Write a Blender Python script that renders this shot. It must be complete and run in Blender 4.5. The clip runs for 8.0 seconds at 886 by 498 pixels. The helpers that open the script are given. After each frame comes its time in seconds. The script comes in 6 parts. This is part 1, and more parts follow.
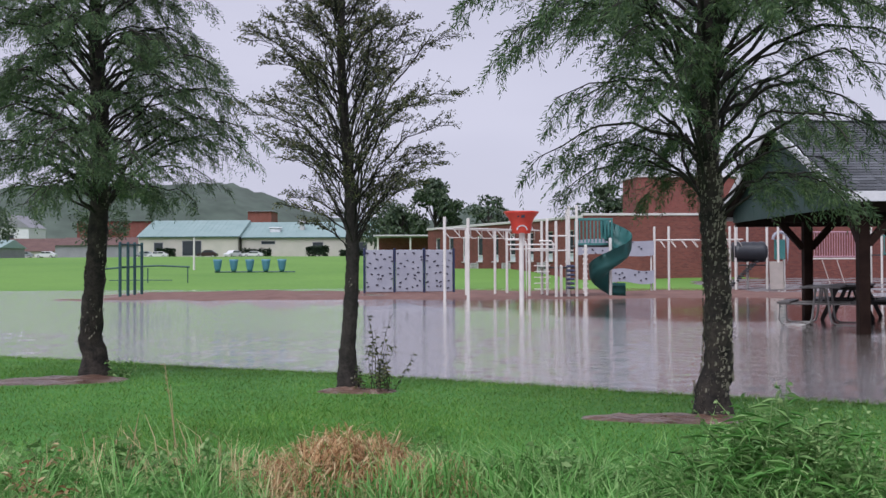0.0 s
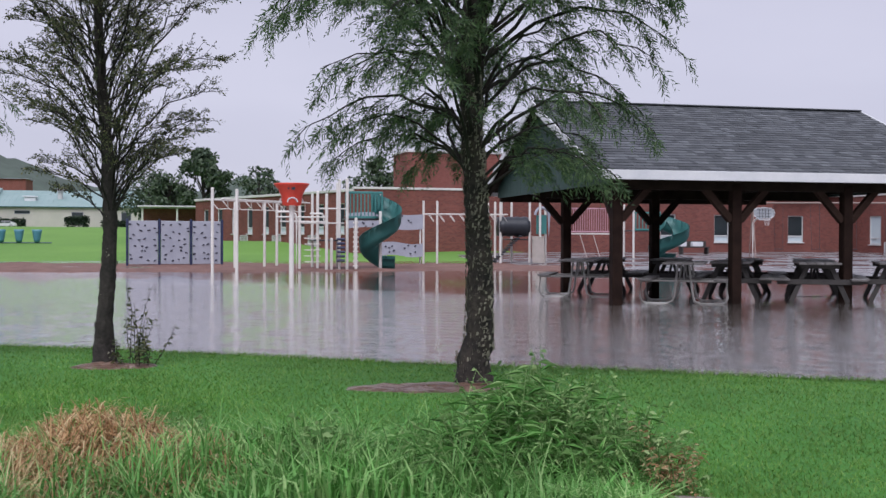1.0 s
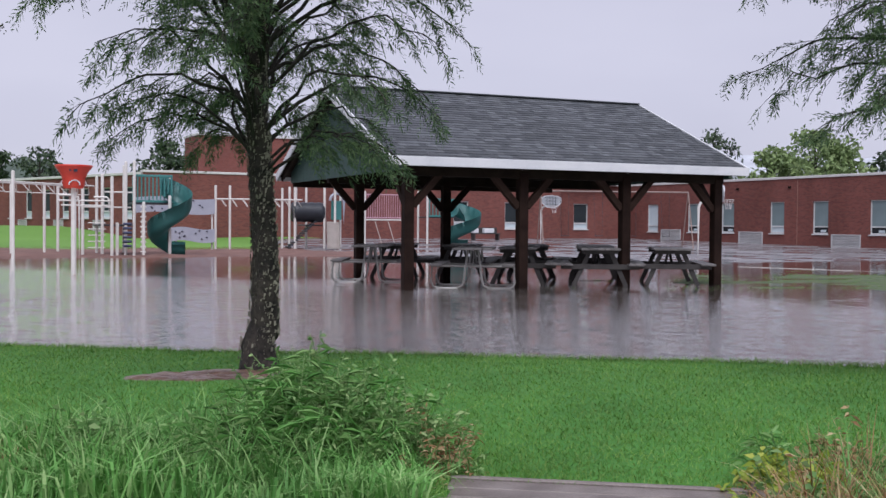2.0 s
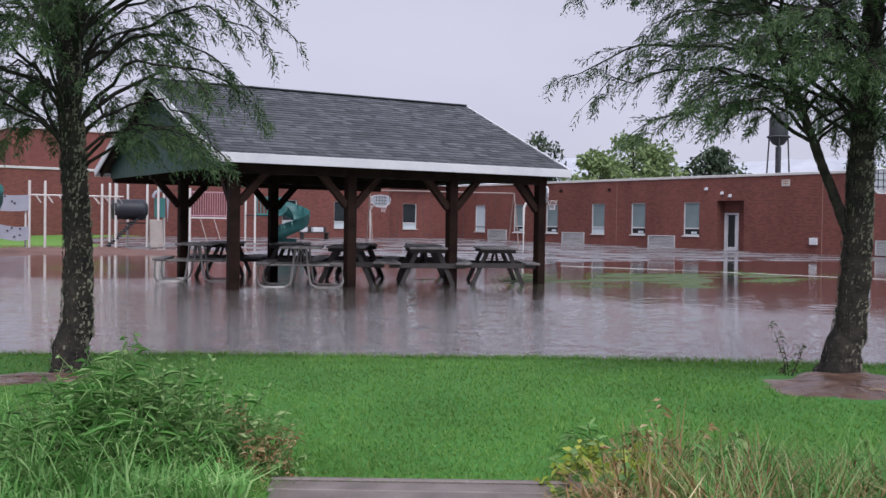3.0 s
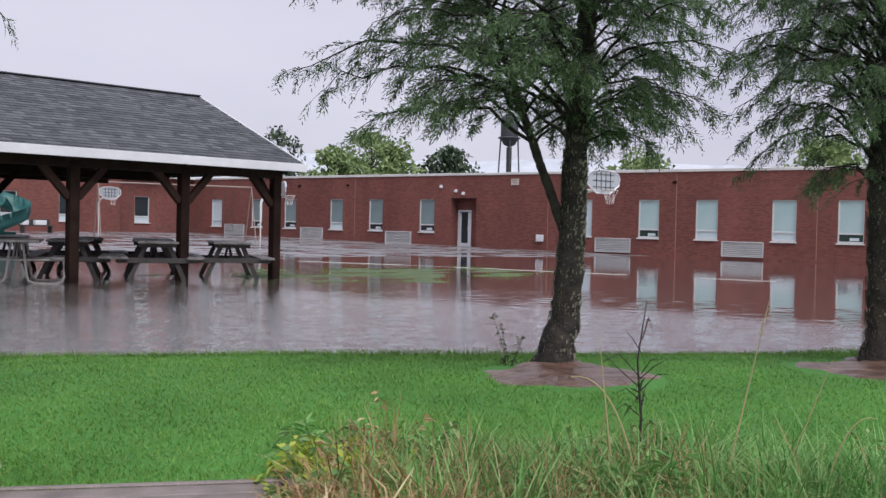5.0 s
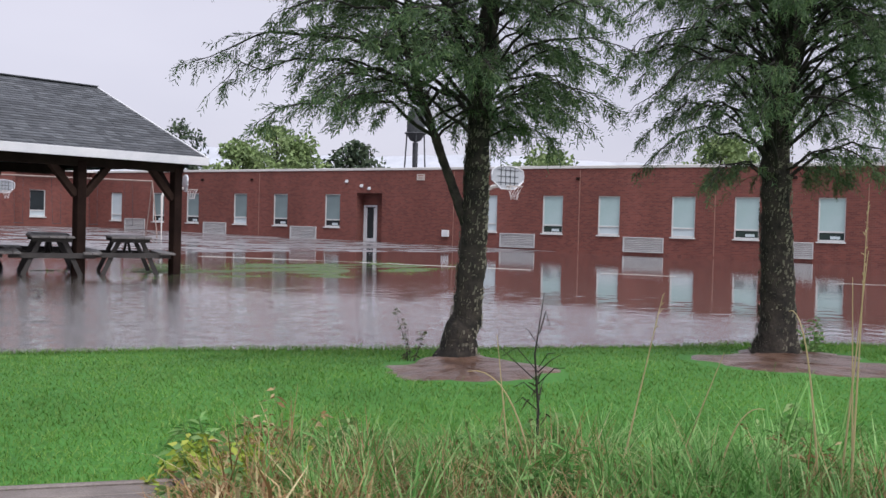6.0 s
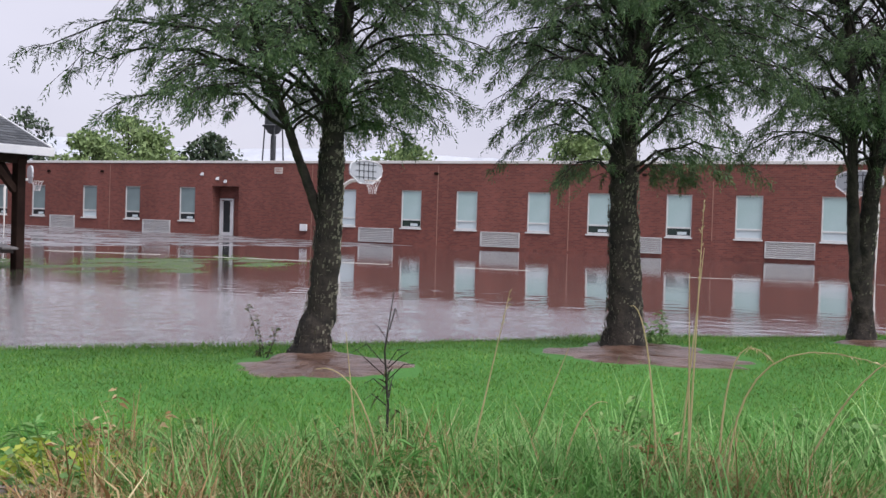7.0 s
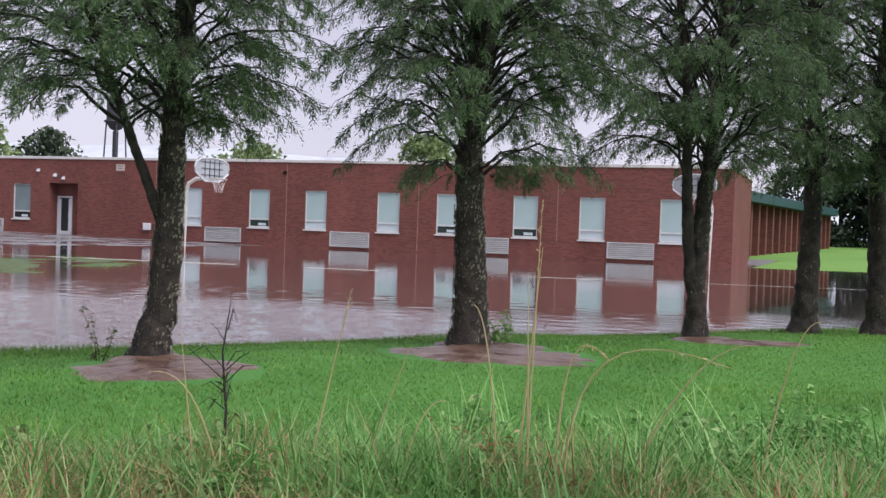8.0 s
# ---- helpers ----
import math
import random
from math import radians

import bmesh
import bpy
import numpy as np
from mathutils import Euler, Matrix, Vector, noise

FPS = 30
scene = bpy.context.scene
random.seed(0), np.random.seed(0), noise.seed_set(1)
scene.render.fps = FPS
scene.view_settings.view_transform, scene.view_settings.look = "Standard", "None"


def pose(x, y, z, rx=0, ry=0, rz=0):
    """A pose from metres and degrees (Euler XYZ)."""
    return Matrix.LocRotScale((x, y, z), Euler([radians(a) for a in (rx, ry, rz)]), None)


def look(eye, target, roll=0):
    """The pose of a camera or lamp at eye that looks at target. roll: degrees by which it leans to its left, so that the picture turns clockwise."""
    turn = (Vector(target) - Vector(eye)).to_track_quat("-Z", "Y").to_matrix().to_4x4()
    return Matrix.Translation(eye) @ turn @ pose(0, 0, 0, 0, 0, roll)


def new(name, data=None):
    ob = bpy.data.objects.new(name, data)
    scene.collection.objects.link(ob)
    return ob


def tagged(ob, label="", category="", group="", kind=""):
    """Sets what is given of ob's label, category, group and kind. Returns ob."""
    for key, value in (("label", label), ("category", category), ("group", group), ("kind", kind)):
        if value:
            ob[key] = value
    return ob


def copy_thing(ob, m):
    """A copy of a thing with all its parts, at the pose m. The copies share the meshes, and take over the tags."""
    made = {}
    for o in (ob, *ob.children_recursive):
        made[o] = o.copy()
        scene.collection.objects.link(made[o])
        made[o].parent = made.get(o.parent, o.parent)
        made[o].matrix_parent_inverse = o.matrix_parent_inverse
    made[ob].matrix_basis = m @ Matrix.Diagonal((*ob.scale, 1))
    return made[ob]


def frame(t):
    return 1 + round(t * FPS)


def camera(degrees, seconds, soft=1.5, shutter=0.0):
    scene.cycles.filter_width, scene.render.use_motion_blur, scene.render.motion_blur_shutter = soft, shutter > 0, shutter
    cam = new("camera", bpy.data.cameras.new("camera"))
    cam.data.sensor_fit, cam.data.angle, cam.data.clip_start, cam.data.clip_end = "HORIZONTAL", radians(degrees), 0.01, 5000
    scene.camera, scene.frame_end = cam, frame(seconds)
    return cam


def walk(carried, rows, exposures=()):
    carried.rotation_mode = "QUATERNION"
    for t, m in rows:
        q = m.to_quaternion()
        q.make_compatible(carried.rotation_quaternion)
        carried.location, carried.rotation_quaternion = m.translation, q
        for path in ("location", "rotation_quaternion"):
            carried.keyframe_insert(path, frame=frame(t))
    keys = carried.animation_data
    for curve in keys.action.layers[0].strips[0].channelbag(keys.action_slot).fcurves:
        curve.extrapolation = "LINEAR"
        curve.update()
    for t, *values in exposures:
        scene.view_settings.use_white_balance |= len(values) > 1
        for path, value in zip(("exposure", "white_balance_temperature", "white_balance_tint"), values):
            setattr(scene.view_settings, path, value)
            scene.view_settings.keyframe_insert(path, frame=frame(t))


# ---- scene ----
cam = camera(44.74, 8.0)
EYE = 1.22
ROWS = [
    (0.0, 0.0, 0.0, 0.0, 0.0, 0.85, -0.24),
    (0.5, 0.02, 0.03, -0.01, 5.96, 0.0, -0.06),
    (1.0, 0.042, 0.043, -0.016, 12.12, -0.58, 0.21),
    (1.5, 0.091, 0.045, -0.02, 17.84, -1.06, 0.35),
    (3.0, 0.173, 0.09, -0.04, 31.96, -1.18, 0.84),
    (3.5, 0.209, 0.089, -0.04, 36.46, -1.15, 1.06),
    (4.0, 0.221, 0.062, -0.042, 40.98, -1.1, 1.16),
    (5.5, 0.32, 0.098, -0.054, 47.74, -1.22, 1.45),
    (6.0, 0.336, 0.089, -0.055, 50.72, -1.28, 1.53),
    (6.5, 0.348, 0.077, -0.048, 54.16, -1.36, 1.66),
    (7.0, 0.371, 0.069, -0.047, 58.19, -1.37, 1.78),
    (7.5, 0.409, 0.069, -0.049, 62.8, -1.21, 1.99),
    (8.0, 0.419, 0.058, -0.05, 66.15, -1.1, 2.06),
]
walk(cam, [(t, pose(x, y, EYE + z, 90 + pitch, -roll, -yaw)) for t, x, y, z, yaw, pitch, roll in ROWS], exposures=[(0.0, 0.64, 6250, 13), (3.0, 0.66, 6250, 13), (5.5, 0.83, 6500, 10), (7.0, 0.93, 6500, 11), (8.0, 0.95, 6500, 13)])

# ---- sky and light: a low, even overcast ----
world = bpy.data.worlds.new("overcast_sky")
scene.world = world
world.use_nodes = True
wn, wl = world.node_tree.nodes, world.node_tree.links
wn.clear()
sky = wn.new("ShaderNodeTexSky")
sky.sky_type, sky.sun_disc = "NISHITA", False
sky.sun_elevation, sky.sun_rotation = radians(42), radians(200)
cloud = wn.new("ShaderNodeTexNoise")
cloud.inputs["Scale"].default_value, cloud.inputs["Detail"].default_value = 1.6, 4
wmap = wn.new("ShaderNodeMapping")
wmap.inputs["Scale"].default_value = (1, 1, 3.2)
wtex = wn.new("ShaderNodeTexCoord")
wl.new(wtex.outputs["Generated"], wmap.inputs["Vector"])
wl.new(wmap.outputs[0], cloud.inputs["Vector"])
cramp = wn.new("ShaderNodeValToRGB")
cramp.color_ramp.elements[0].position, cramp.color_ramp.elements[0].color = 0.32, (5.45, 5.40, 6.55, 1)
cramp.color_ramp.elements[1].position, cramp.color_ramp.elements[1].color = 0.70, (6.7, 6.6, 7.7, 1)
wl.new(cloud.outputs["Fac"], cramp.inputs["Fac"])
wmix = wn.new("ShaderNodeMixRGB")
wmix.inputs["Fac"].default_value = 0.93
wl.new(sky.outputs[0], wmix.inputs[1])
wl.new(cramp.outputs[0], wmix.inputs[2])
wbg = wn.new("ShaderNodeBackground")
wbg.inputs["Strength"].default_value = 0.064
wl.new(wmix.outputs[0], wbg.inputs["Color"])
wout = wn.new("ShaderNodeOutputWorld")
wl.new(wbg.outputs[0], wout.inputs["Surface"])

sun = new("sun", bpy.data.lights.new("sun", "SUN"))
sun.data.energy, sun.data.angle, sun.data.color = 2.0, radians(50), (0.98, 0.98, 1.0)
sun.matrix_world = look((0, 0, 60), (14, 38, 0))


# ---- materials ----
def mat(name, a, b=None, rough=0.8, scale=3.0, grain=60.0, gmix=0.25, bump=0.3, metal=0.0, spec=0.5, rand=0.0, ior=1.5):
    """Two base colours mixed by a broad noise, a fine grain over them, and a fine relief."""
    m = bpy.data.materials.new(name)
    m.use_nodes = True
    n, l = m.node_tree.nodes, m.node_tree.links
    p = n["Principled BSDF"]
    p.inputs["Roughness"].default_value, p.inputs["Metallic"].default_value = rough, metal
    p.inputs["Specular IOR Level"].default_value, p.inputs["IOR"].default_value = spec, ior
    tc = n.new("ShaderNodeTexCoord")
    big, fine = n.new("ShaderNodeTexNoise"), n.new("ShaderNodeTexNoise")
    big.inputs["Scale"].default_value, big.inputs["Detail"].default_value = scale, 5
    fine.inputs["Scale"].default_value, fine.inputs["Detail"].default_value = grain, 3
    for t in (big, fine):
        l.new(tc.outputs["Object"], t.inputs["Vector"])
    ramp = n.new("ShaderNodeValToRGB")
    ramp.color_ramp.elements[0].position, ramp.color_ramp.elements[1].position = 0.35, 0.65
    ramp.color_ramp.elements[0].color, ramp.color_ramp.elements[1].color = (*a, 1), (*(b or a), 1)
    l.new(big.outputs["Fac"], ramp.inputs["Fac"])
    mul = n.new("ShaderNodeMixRGB")
    mul.blend_type, mul.inputs["Fac"].default_value = "OVERLAY", gmix
    l.new(ramp.outputs[0], mul.inputs[1])
    l.new(fine.outputs["Fac"], mul.inputs[2])
    out = mul
    if rand:
        oi, mr, hsv = n.new("ShaderNodeObjectInfo"), n.new("ShaderNodeMapRange"), n.new("ShaderNodeHueSaturation")
        isl, av = n.new("ShaderNodeNewGeometry"), n.new("ShaderNodeMath")
        av.operation = "ADD"
        l.new(oi.outputs["Random"], av.inputs[0])
        l.new(isl.outputs["Random Per Island"], av.inputs[1])
        wrap = n.new("ShaderNodeMath")
        wrap.operation = "FRACT"
        l.new(av.outputs[0], wrap.inputs[0])
        mr.inputs["To Min"].default_value, mr.inputs["To Max"].default_value = 1 - rand, 1 + rand
        l.new(wrap.outputs[0], mr.inputs["Value"])
        l.new(mr.outputs[0], hsv.inputs["Value"])
        l.new(mul.outputs[0], hsv.inputs["Color"])
        out = hsv
    l.new(out.outputs[0], p.inputs["Base Color"])
    if bump:
        bp = n.new("ShaderNodeBump")
        bp.inputs["Strength"].default_value, bp.inputs["Distance"].default_value = bump, 0.01
        l.new(fine.outputs["Fac"], bp.inputs["Height"])
        l.new(bp.outputs[0], p.inputs["Normal"])
    return m


def leafy(name, a, b, c, rough=0.55, trans=0.25):
    """Leaves and blades: each island of the mesh takes its own tone."""
    m = bpy.data.materials.new(name)
    m.use_nodes = True
    n, l = m.node_tree.nodes, m.node_tree.links
    p = n["Principled BSDF"]
    p.inputs["Roughness"].default_value, p.inputs["Specular IOR Level"].default_value = rough, 0.3
    g, ramp = n.new("ShaderNodeNewGeometry"), n.new("ShaderNodeValToRGB")
    e = ramp.color_ramp.elements
    e[0].color, e[1].color = (*a, 1), (*c, 1)
    e.new(0.55).color = (*b, 1)
    l.new(g.outputs["Random Per Island"], ramp.inputs["Fac"])
    tc, ns = n.new("ShaderNodeTexCoord"), n.new("ShaderNodeTexNoise")
    ns.inputs["Scale"].default_value = 1.3
    l.new(tc.outputs["Object"], ns.inputs["Vector"])
    hsv, mr = n.new("ShaderNodeHueSaturation"), n.new("ShaderNodeMapRange")
    mr.inputs["From Min"].default_value, mr.inputs["From Max"].default_value = 0.3, 0.7
    mr.inputs["To Min"].default_value, mr.inputs["To Max"].default_value = 0.75, 1.25
    l.new(ns.outputs["Fac"], mr.inputs["Value"])
    l.new(mr.outputs[0], hsv.inputs["Value"])
    l.new(ramp.outputs[0], hsv.inputs["Color"])
    l.new(hsv.outputs[0], p.inputs["Base Color"])
    tr, mx, out = n.new("ShaderNodeBsdfTranslucent"), n.new("ShaderNodeMixShader"), n["Material Output"]
    l.new(hsv.outputs[0], tr.inputs["Color"])
    mx.inputs["Fac"].default_value = trans
    l.new(p.outputs[0], mx.inputs[1])
    l.new(tr.outputs[0], mx.inputs[2])
    l.new(mx.outputs[0], out.inputs["Surface"])
    return m


def brick_mat(name, c1, c2, mortar, bw=0.21, bh=0.075):
    m = bpy.data.materials.new(name)
    m.use_nodes = True
    n, l = m.node_tree.nodes, m.node_tree.links
    p = n["Principled BSDF"]
    p.inputs["Roughness"].default_value, p.inputs["Specular IOR Level"].default_value = 0.85, 0.25
    tc, sp, ad, cb = n.new("ShaderNodeTexCoord"), n.new("ShaderNodeSeparateXYZ"), n.new("ShaderNodeMath"), n.new("ShaderNodeCombineXYZ")
    l.new(tc.outputs["Object"], sp.inputs[0])
    l.new(sp.outputs[0], ad.inputs[0])
    l.new(sp.outputs[1], ad.inputs[1])
    l.new(ad.outputs[0], cb.inputs[0])
    l.new(sp.outputs[2], cb.inputs[1])
    br = n.new("ShaderNodeTexBrick")
    br.inputs["Color1"].default_value, br.inputs["Color2"].default_value, br.inputs["Mortar"].default_value = (*c1, 1), (*c2, 1), (*mortar, 1)
    br.inputs["Scale"].default_value, br.inputs["Brick Width"].default_value, br.inputs["Row Height"].default_value, br.inputs["Mortar Size"].default_value = 1.0, bw, bh, 0.008
    l.new(cb.outputs[0], br.inputs["Vector"])
    ns = n.new("ShaderNodeTexNoise")
    ns.inputs["Scale"].default_value, ns.inputs["Detail"].default_value = 0.55, 6
    mp = n.new("ShaderNodeMapping")
    mp.inputs["Scale"].default_value = (1, 1, 0.35)
    l.new(tc.outputs["Object"], mp.inputs[0])
    l.new(mp.outputs[0], ns.inputs["Vector"])
    mr, hsv = n.new("ShaderNodeMapRange"), n.new("ShaderNodeHueSaturation")
    mr.inputs["From Min"].default_value, mr.inputs["From Max"].default_value = 0.3, 0.7
    mr.inputs["To Min"].default_value, mr.inputs["To Max"].default_value = 0.82, 1.15
    l.new(ns.outputs["Fac"], mr.inputs["Value"])
    l.new(mr.outputs[0], hsv.inputs["Value"])
    l.new(br.outputs["Color"], hsv.inputs["Color"])
    l.new(hsv.outputs[0], p.inputs["Base Color"])
    bp = n.new("ShaderNodeBump")
    bp.inputs["Strength"].default_value, bp.inputs["Distance"].default_value, bp.invert = 0.5, 0.008, True
    l.new(br.outputs["Fac"], bp.inputs["Height"])
    l.new(bp.outputs[0], p.inputs["Normal"])
    return m


def glass_mat(name, tint, rough=0.06):
    m = mat(name, tint, tuple(c * 0.8 for c in tint), rough, 0.8, 4, 0.1, 0.0)
    return m


M_BRICK = brick_mat("red_brick", (0.198, 0.066, 0.052), (0.125, 0.042, 0.037), (0.17, 0.086, 0.073))
M_BRICK2 = brick_mat("gym_brick", (0.225, 0.075, 0.058), (0.165, 0.055, 0.045), (0.19, 0.095, 0.08))
M_COPING = mat("coping_metal", (0.62, 0.60, 0.58), (0.52, 0.50, 0.49), 0.45, 0.7, 30, 0.2, 0.05)
M_FRAME = mat("window_frame_paint", (0.62, 0.62, 0.62), (0.52, 0.53, 0.53), 0.5, 2, 40, 0.15, 0.05)
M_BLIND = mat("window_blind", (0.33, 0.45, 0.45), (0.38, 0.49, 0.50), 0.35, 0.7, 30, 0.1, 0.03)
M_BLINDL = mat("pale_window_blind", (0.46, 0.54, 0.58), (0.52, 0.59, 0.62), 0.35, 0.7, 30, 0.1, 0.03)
M_BLINDD = mat("darker_window_blind", (0.15, 0.20, 0.21), (0.19, 0.25, 0.26), 0.3, 0.7, 30, 0.1, 0.03)
M_GLASS = glass_mat("dark_window_glass", (0.03, 0.04, 0.045))
M_VENT = mat("vent_metal", (0.50, 0.49, 0.49), (0.42, 0.42, 0.43), 0.5, 1.5, 30, 0.2, 0.1)
M_PIPE = mat("wall_joint_sealant", (0.26, 0.13, 0.10), (0.30, 0.16, 0.12), 0.8)
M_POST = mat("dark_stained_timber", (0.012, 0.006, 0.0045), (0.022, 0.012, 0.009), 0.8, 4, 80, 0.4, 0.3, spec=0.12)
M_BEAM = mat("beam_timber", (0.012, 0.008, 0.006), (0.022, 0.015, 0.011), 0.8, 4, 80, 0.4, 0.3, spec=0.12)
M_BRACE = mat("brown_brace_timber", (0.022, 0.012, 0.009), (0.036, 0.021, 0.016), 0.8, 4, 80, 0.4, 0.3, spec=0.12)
M_GREEN = mat("green_gable_siding", (0.018, 0.05, 0.042), (0.024, 0.062, 0.052), 0.6, 1.2, 40, 0.25, 0.1)
M_WHITE = mat("white_trim_paint", (0.66, 0.66, 0.68), (0.56, 0.57, 0.60), 0.5, 1.5, 40, 0.15, 0.05)
M_SHINGLE = mat("asphalt_shingle", (0.078, 0.083, 0.093), (0.108, 0.113, 0.123), 0.95, 2.5, 160, 0.5, 0.5, rand=0.30, spec=0.2)
M_TABLE = mat("weathered_table_board", (0.085, 0.078, 0.078), (0.135, 0.125, 0.122), 0.55, 3, 70, 0.35, 0.2, rand=0.15)
M_TLEG = mat("dark_table_timber", (0.030, 0.026, 0.025), (0.05, 0.044, 0.042), 0.7, 3, 70, 0.35, 0.2)
M_TUBE = mat("galvanised_tube", (0.22, 0.21, 0.20), (0.30, 0.29, 0.28), 0.45, 4, 60, 0.3, 0.1, metal=0.3)
M_BARK = mat("flaky_bark", (0.011, 0.009, 0.008), (0.045, 0.036, 0.029), 0.95, 9, 38, 0.85, 1.0)
M_BARKD = mat("dark_bark", (0.014, 0.012, 0.010), (0.036, 0.030, 0.026), 0.95, 9, 38, 0.7, 1.0)
M_LICHEN = mat("pale_bark_flakes", (0.10, 0.092, 0.072), (0.26, 0.24, 0.185), 0.95, 9, 50, 0.5, 0.6)
M_NEEDLE = leafy("feathery_leaves", (0.060, 0.105, 0.056), (0.095, 0.155, 0.074), (0.165, 0.235, 0.10), trans=0.45)
M_NEEDLE2 = leafy("thin_leaves", (0.06, 0.075, 0.045), (0.09, 0.105, 0.05), (0.17, 0.165, 0.075), trans=0.35)
M_LAWN = leafy("lawn_blades", (0.060, 0.172, 0.020), (0.115, 0.258, 0.040), (0.235, 0.355, 0.095), trans=0.4)
M_TALL = leafy("tall_grass", (0.085, 0.24, 0.05), (0.155, 0.36, 0.09), (0.34, 0.50, 0.20), trans=0.35)
M_DEAD = leafy("dead_grass", (0.22, 0.11, 0.05), (0.42, 0.26, 0.13), (0.60, 0.50, 0.30), trans=0.3)
M_STRAW = leafy("straw_stalks", (0.40, 0.30, 0.15), (0.50, 0.40, 0.22), (0.60, 0.50, 0.30))
M_WEED = leafy("weed_leaves", (0.10, 0.22, 0.06), (0.18, 0.34, 0.11), (0.38, 0.50, 0.22), trans=0.4)
M_LIME = leafy("yellow_green_leaves", (0.24, 0.36, 0.04), (0.38, 0.48, 0.07), (0.48, 0.52, 0.10), trans=0.35)
M_FAR = leafy("far_foliage", (0.035, 0.06, 0.038), (0.06, 0.09, 0.05), (0.085, 0.115, 0.065), trans=0.1)
M_FARL = leafy("light_far_foliage", (0.13, 0.19, 0.08), (0.20, 0.28, 0.11), (0.27, 0.35, 0.15), trans=0.3)
M_STEEL = mat("cream_painted_pole", (0.60, 0.57, 0.54), (0.68, 0.65, 0.62), 0.4, 2, 30, 0.12, 0.05)
M_PINK = mat("faded_pink_paint", (0.40, 0.21, 0.27), (0.46, 0.27, 0.32), 0.5, 2, 30, 0.12, 0.05)
M_TEAL = mat("teal_plastic", (0.04, 0.17, 0.165), (0.06, 0.21, 0.20), 0.35, 1.5, 30, 0.15, 0.05)
M_TEALD = mat("dark_teal_paint", (0.012, 0.055, 0.06), (0.02, 0.07, 0.075), 0.5)
M_RED = mat("red_orange_plastic", (0.55, 0.035, 0.022), (0.62, 0.06, 0.035), 0.4, 2, 30, 0.1, 0.05)
M_NAVY = mat("navy_paint", (0.014, 0.020, 0.065), (0.02, 0.03, 0.085), 0.45)
M_PANEL = mat("grey_climbing_panel", (0.29, 0.30, 0.36), (0.34, 0.35, 0.41), 0.6, 1.5, 30, 0.12, 0.05)
M_HOLD = mat("dark_climbing_hold", (0.02, 0.02, 0.035), (0.03, 0.03, 0.05), 0.6)
M_BLACK = mat("charcoal_plastic", (0.014, 0.016, 0.022), (0.022, 0.025, 0.032), 0.4)
M_BEIGE = mat("beige_plastic", (0.42, 0.37, 0.34), (0.48, 0.42, 0.39), 0.45)
M_BLUE = mat("blue_plastic", (0.06, 0.18, 0.26), (0.08, 0.22, 0.30), 0.4)
M_DECK = mat("grey_weathered_plank", (0.13, 0.105, 0.095), (0.22, 0.185, 0.17), 0.5, 5, 90, 0.4, 0.4, rand=0.2)
M_METALROOF = mat("green_metal_roof", (0.20, 0.30, 0.29), (0.24, 0.34, 0.33), 0.4, 0.3, 6, 0.1, 0.05)
M_CREAM = mat("cream_siding", (0.44, 0.42, 0.37), (0.50, 0.47, 0.42), 0.7, 0.4, 8, 0.15, 0.05)
M_GREYWALL = mat("grey_siding", (0.22, 0.22, 0.24), (0.27, 0.27, 0.29), 0.7, 0.4, 8, 0.15, 0.05)
M_DARKROOF = mat("brown_roof", (0.10, 0.055, 0.05), (0.13, 0.075, 0.065), 0.85, 0.5, 12, 0.3, 0.1)
M_HEDGE = leafy("hedge_leaves", (0.012, 0.025, 0.014), (0.02, 0.038, 0.02), (0.03, 0.05, 0.026))
M_CARW = mat("white_car_paint", (0.60, 0.60, 0.62), None, 0.25, 1, 10, 0.05, 0)
M_CARD = mat("dark_car_paint", (0.035, 0.02, 0.018), None, 0.25, 1, 10, 0.05, 0)
M_CARS = mat("silver_car_paint", (0.25, 0.27, 0.29), None, 0.3, 1, 10, 0.05, 0)
M_TYRE = mat("rubber_tyre", (0.012, 0.012, 0.013), None, 0.8)
M_CLEAR = mat("smoked_backboard", (0.34, 0.36, 0.39), (0.40, 0.42, 0.45), 0.2, 2, 10, 0.1, 0)
M_NET = mat("white_net_cord", (0.6, 0.55, 0.55), None, 0.8)
M_TANK = mat("dark_tank_steel", (0.028, 0.030, 0.036), (0.045, 0.048, 0.055), 0.6)
M_KERB = mat("wet_concrete_kerb", (0.30, 0.29, 0.27), (0.40, 0.38, 0.35), 0.6, 2, 30, 0.3, 0.2)
M_RUST = mat("brown_painted_steel", (0.20, 0.14, 0.12), (0.27, 0.19, 0.165), 0.5, 3, 40, 0.2, 0.05)


# ---- building helpers ----
def mesh_of(name, bm, material):
    me = bpy.data.meshes.new(name)
    bm.to_mesh(me)
    bm.free()
    me.materials.append(material)
    return me


def part(name, bm, material, parent, label="", smooth=False):
    """Links a bmesh as one mesh object under a thing or a part."""
    me = mesh_of(name, bm, material)
    if smooth:
        me.shade_smooth()
    ob = new(name, me)
    ob.parent = parent
    return tagged(ob, label)


def thing(name, m, label, category, group="", kind=""):
    ob = new(name)
    ob.matrix_world = m
    ob.empty_display_size = 0.2
    return tagged(ob, label, category, group, kind)


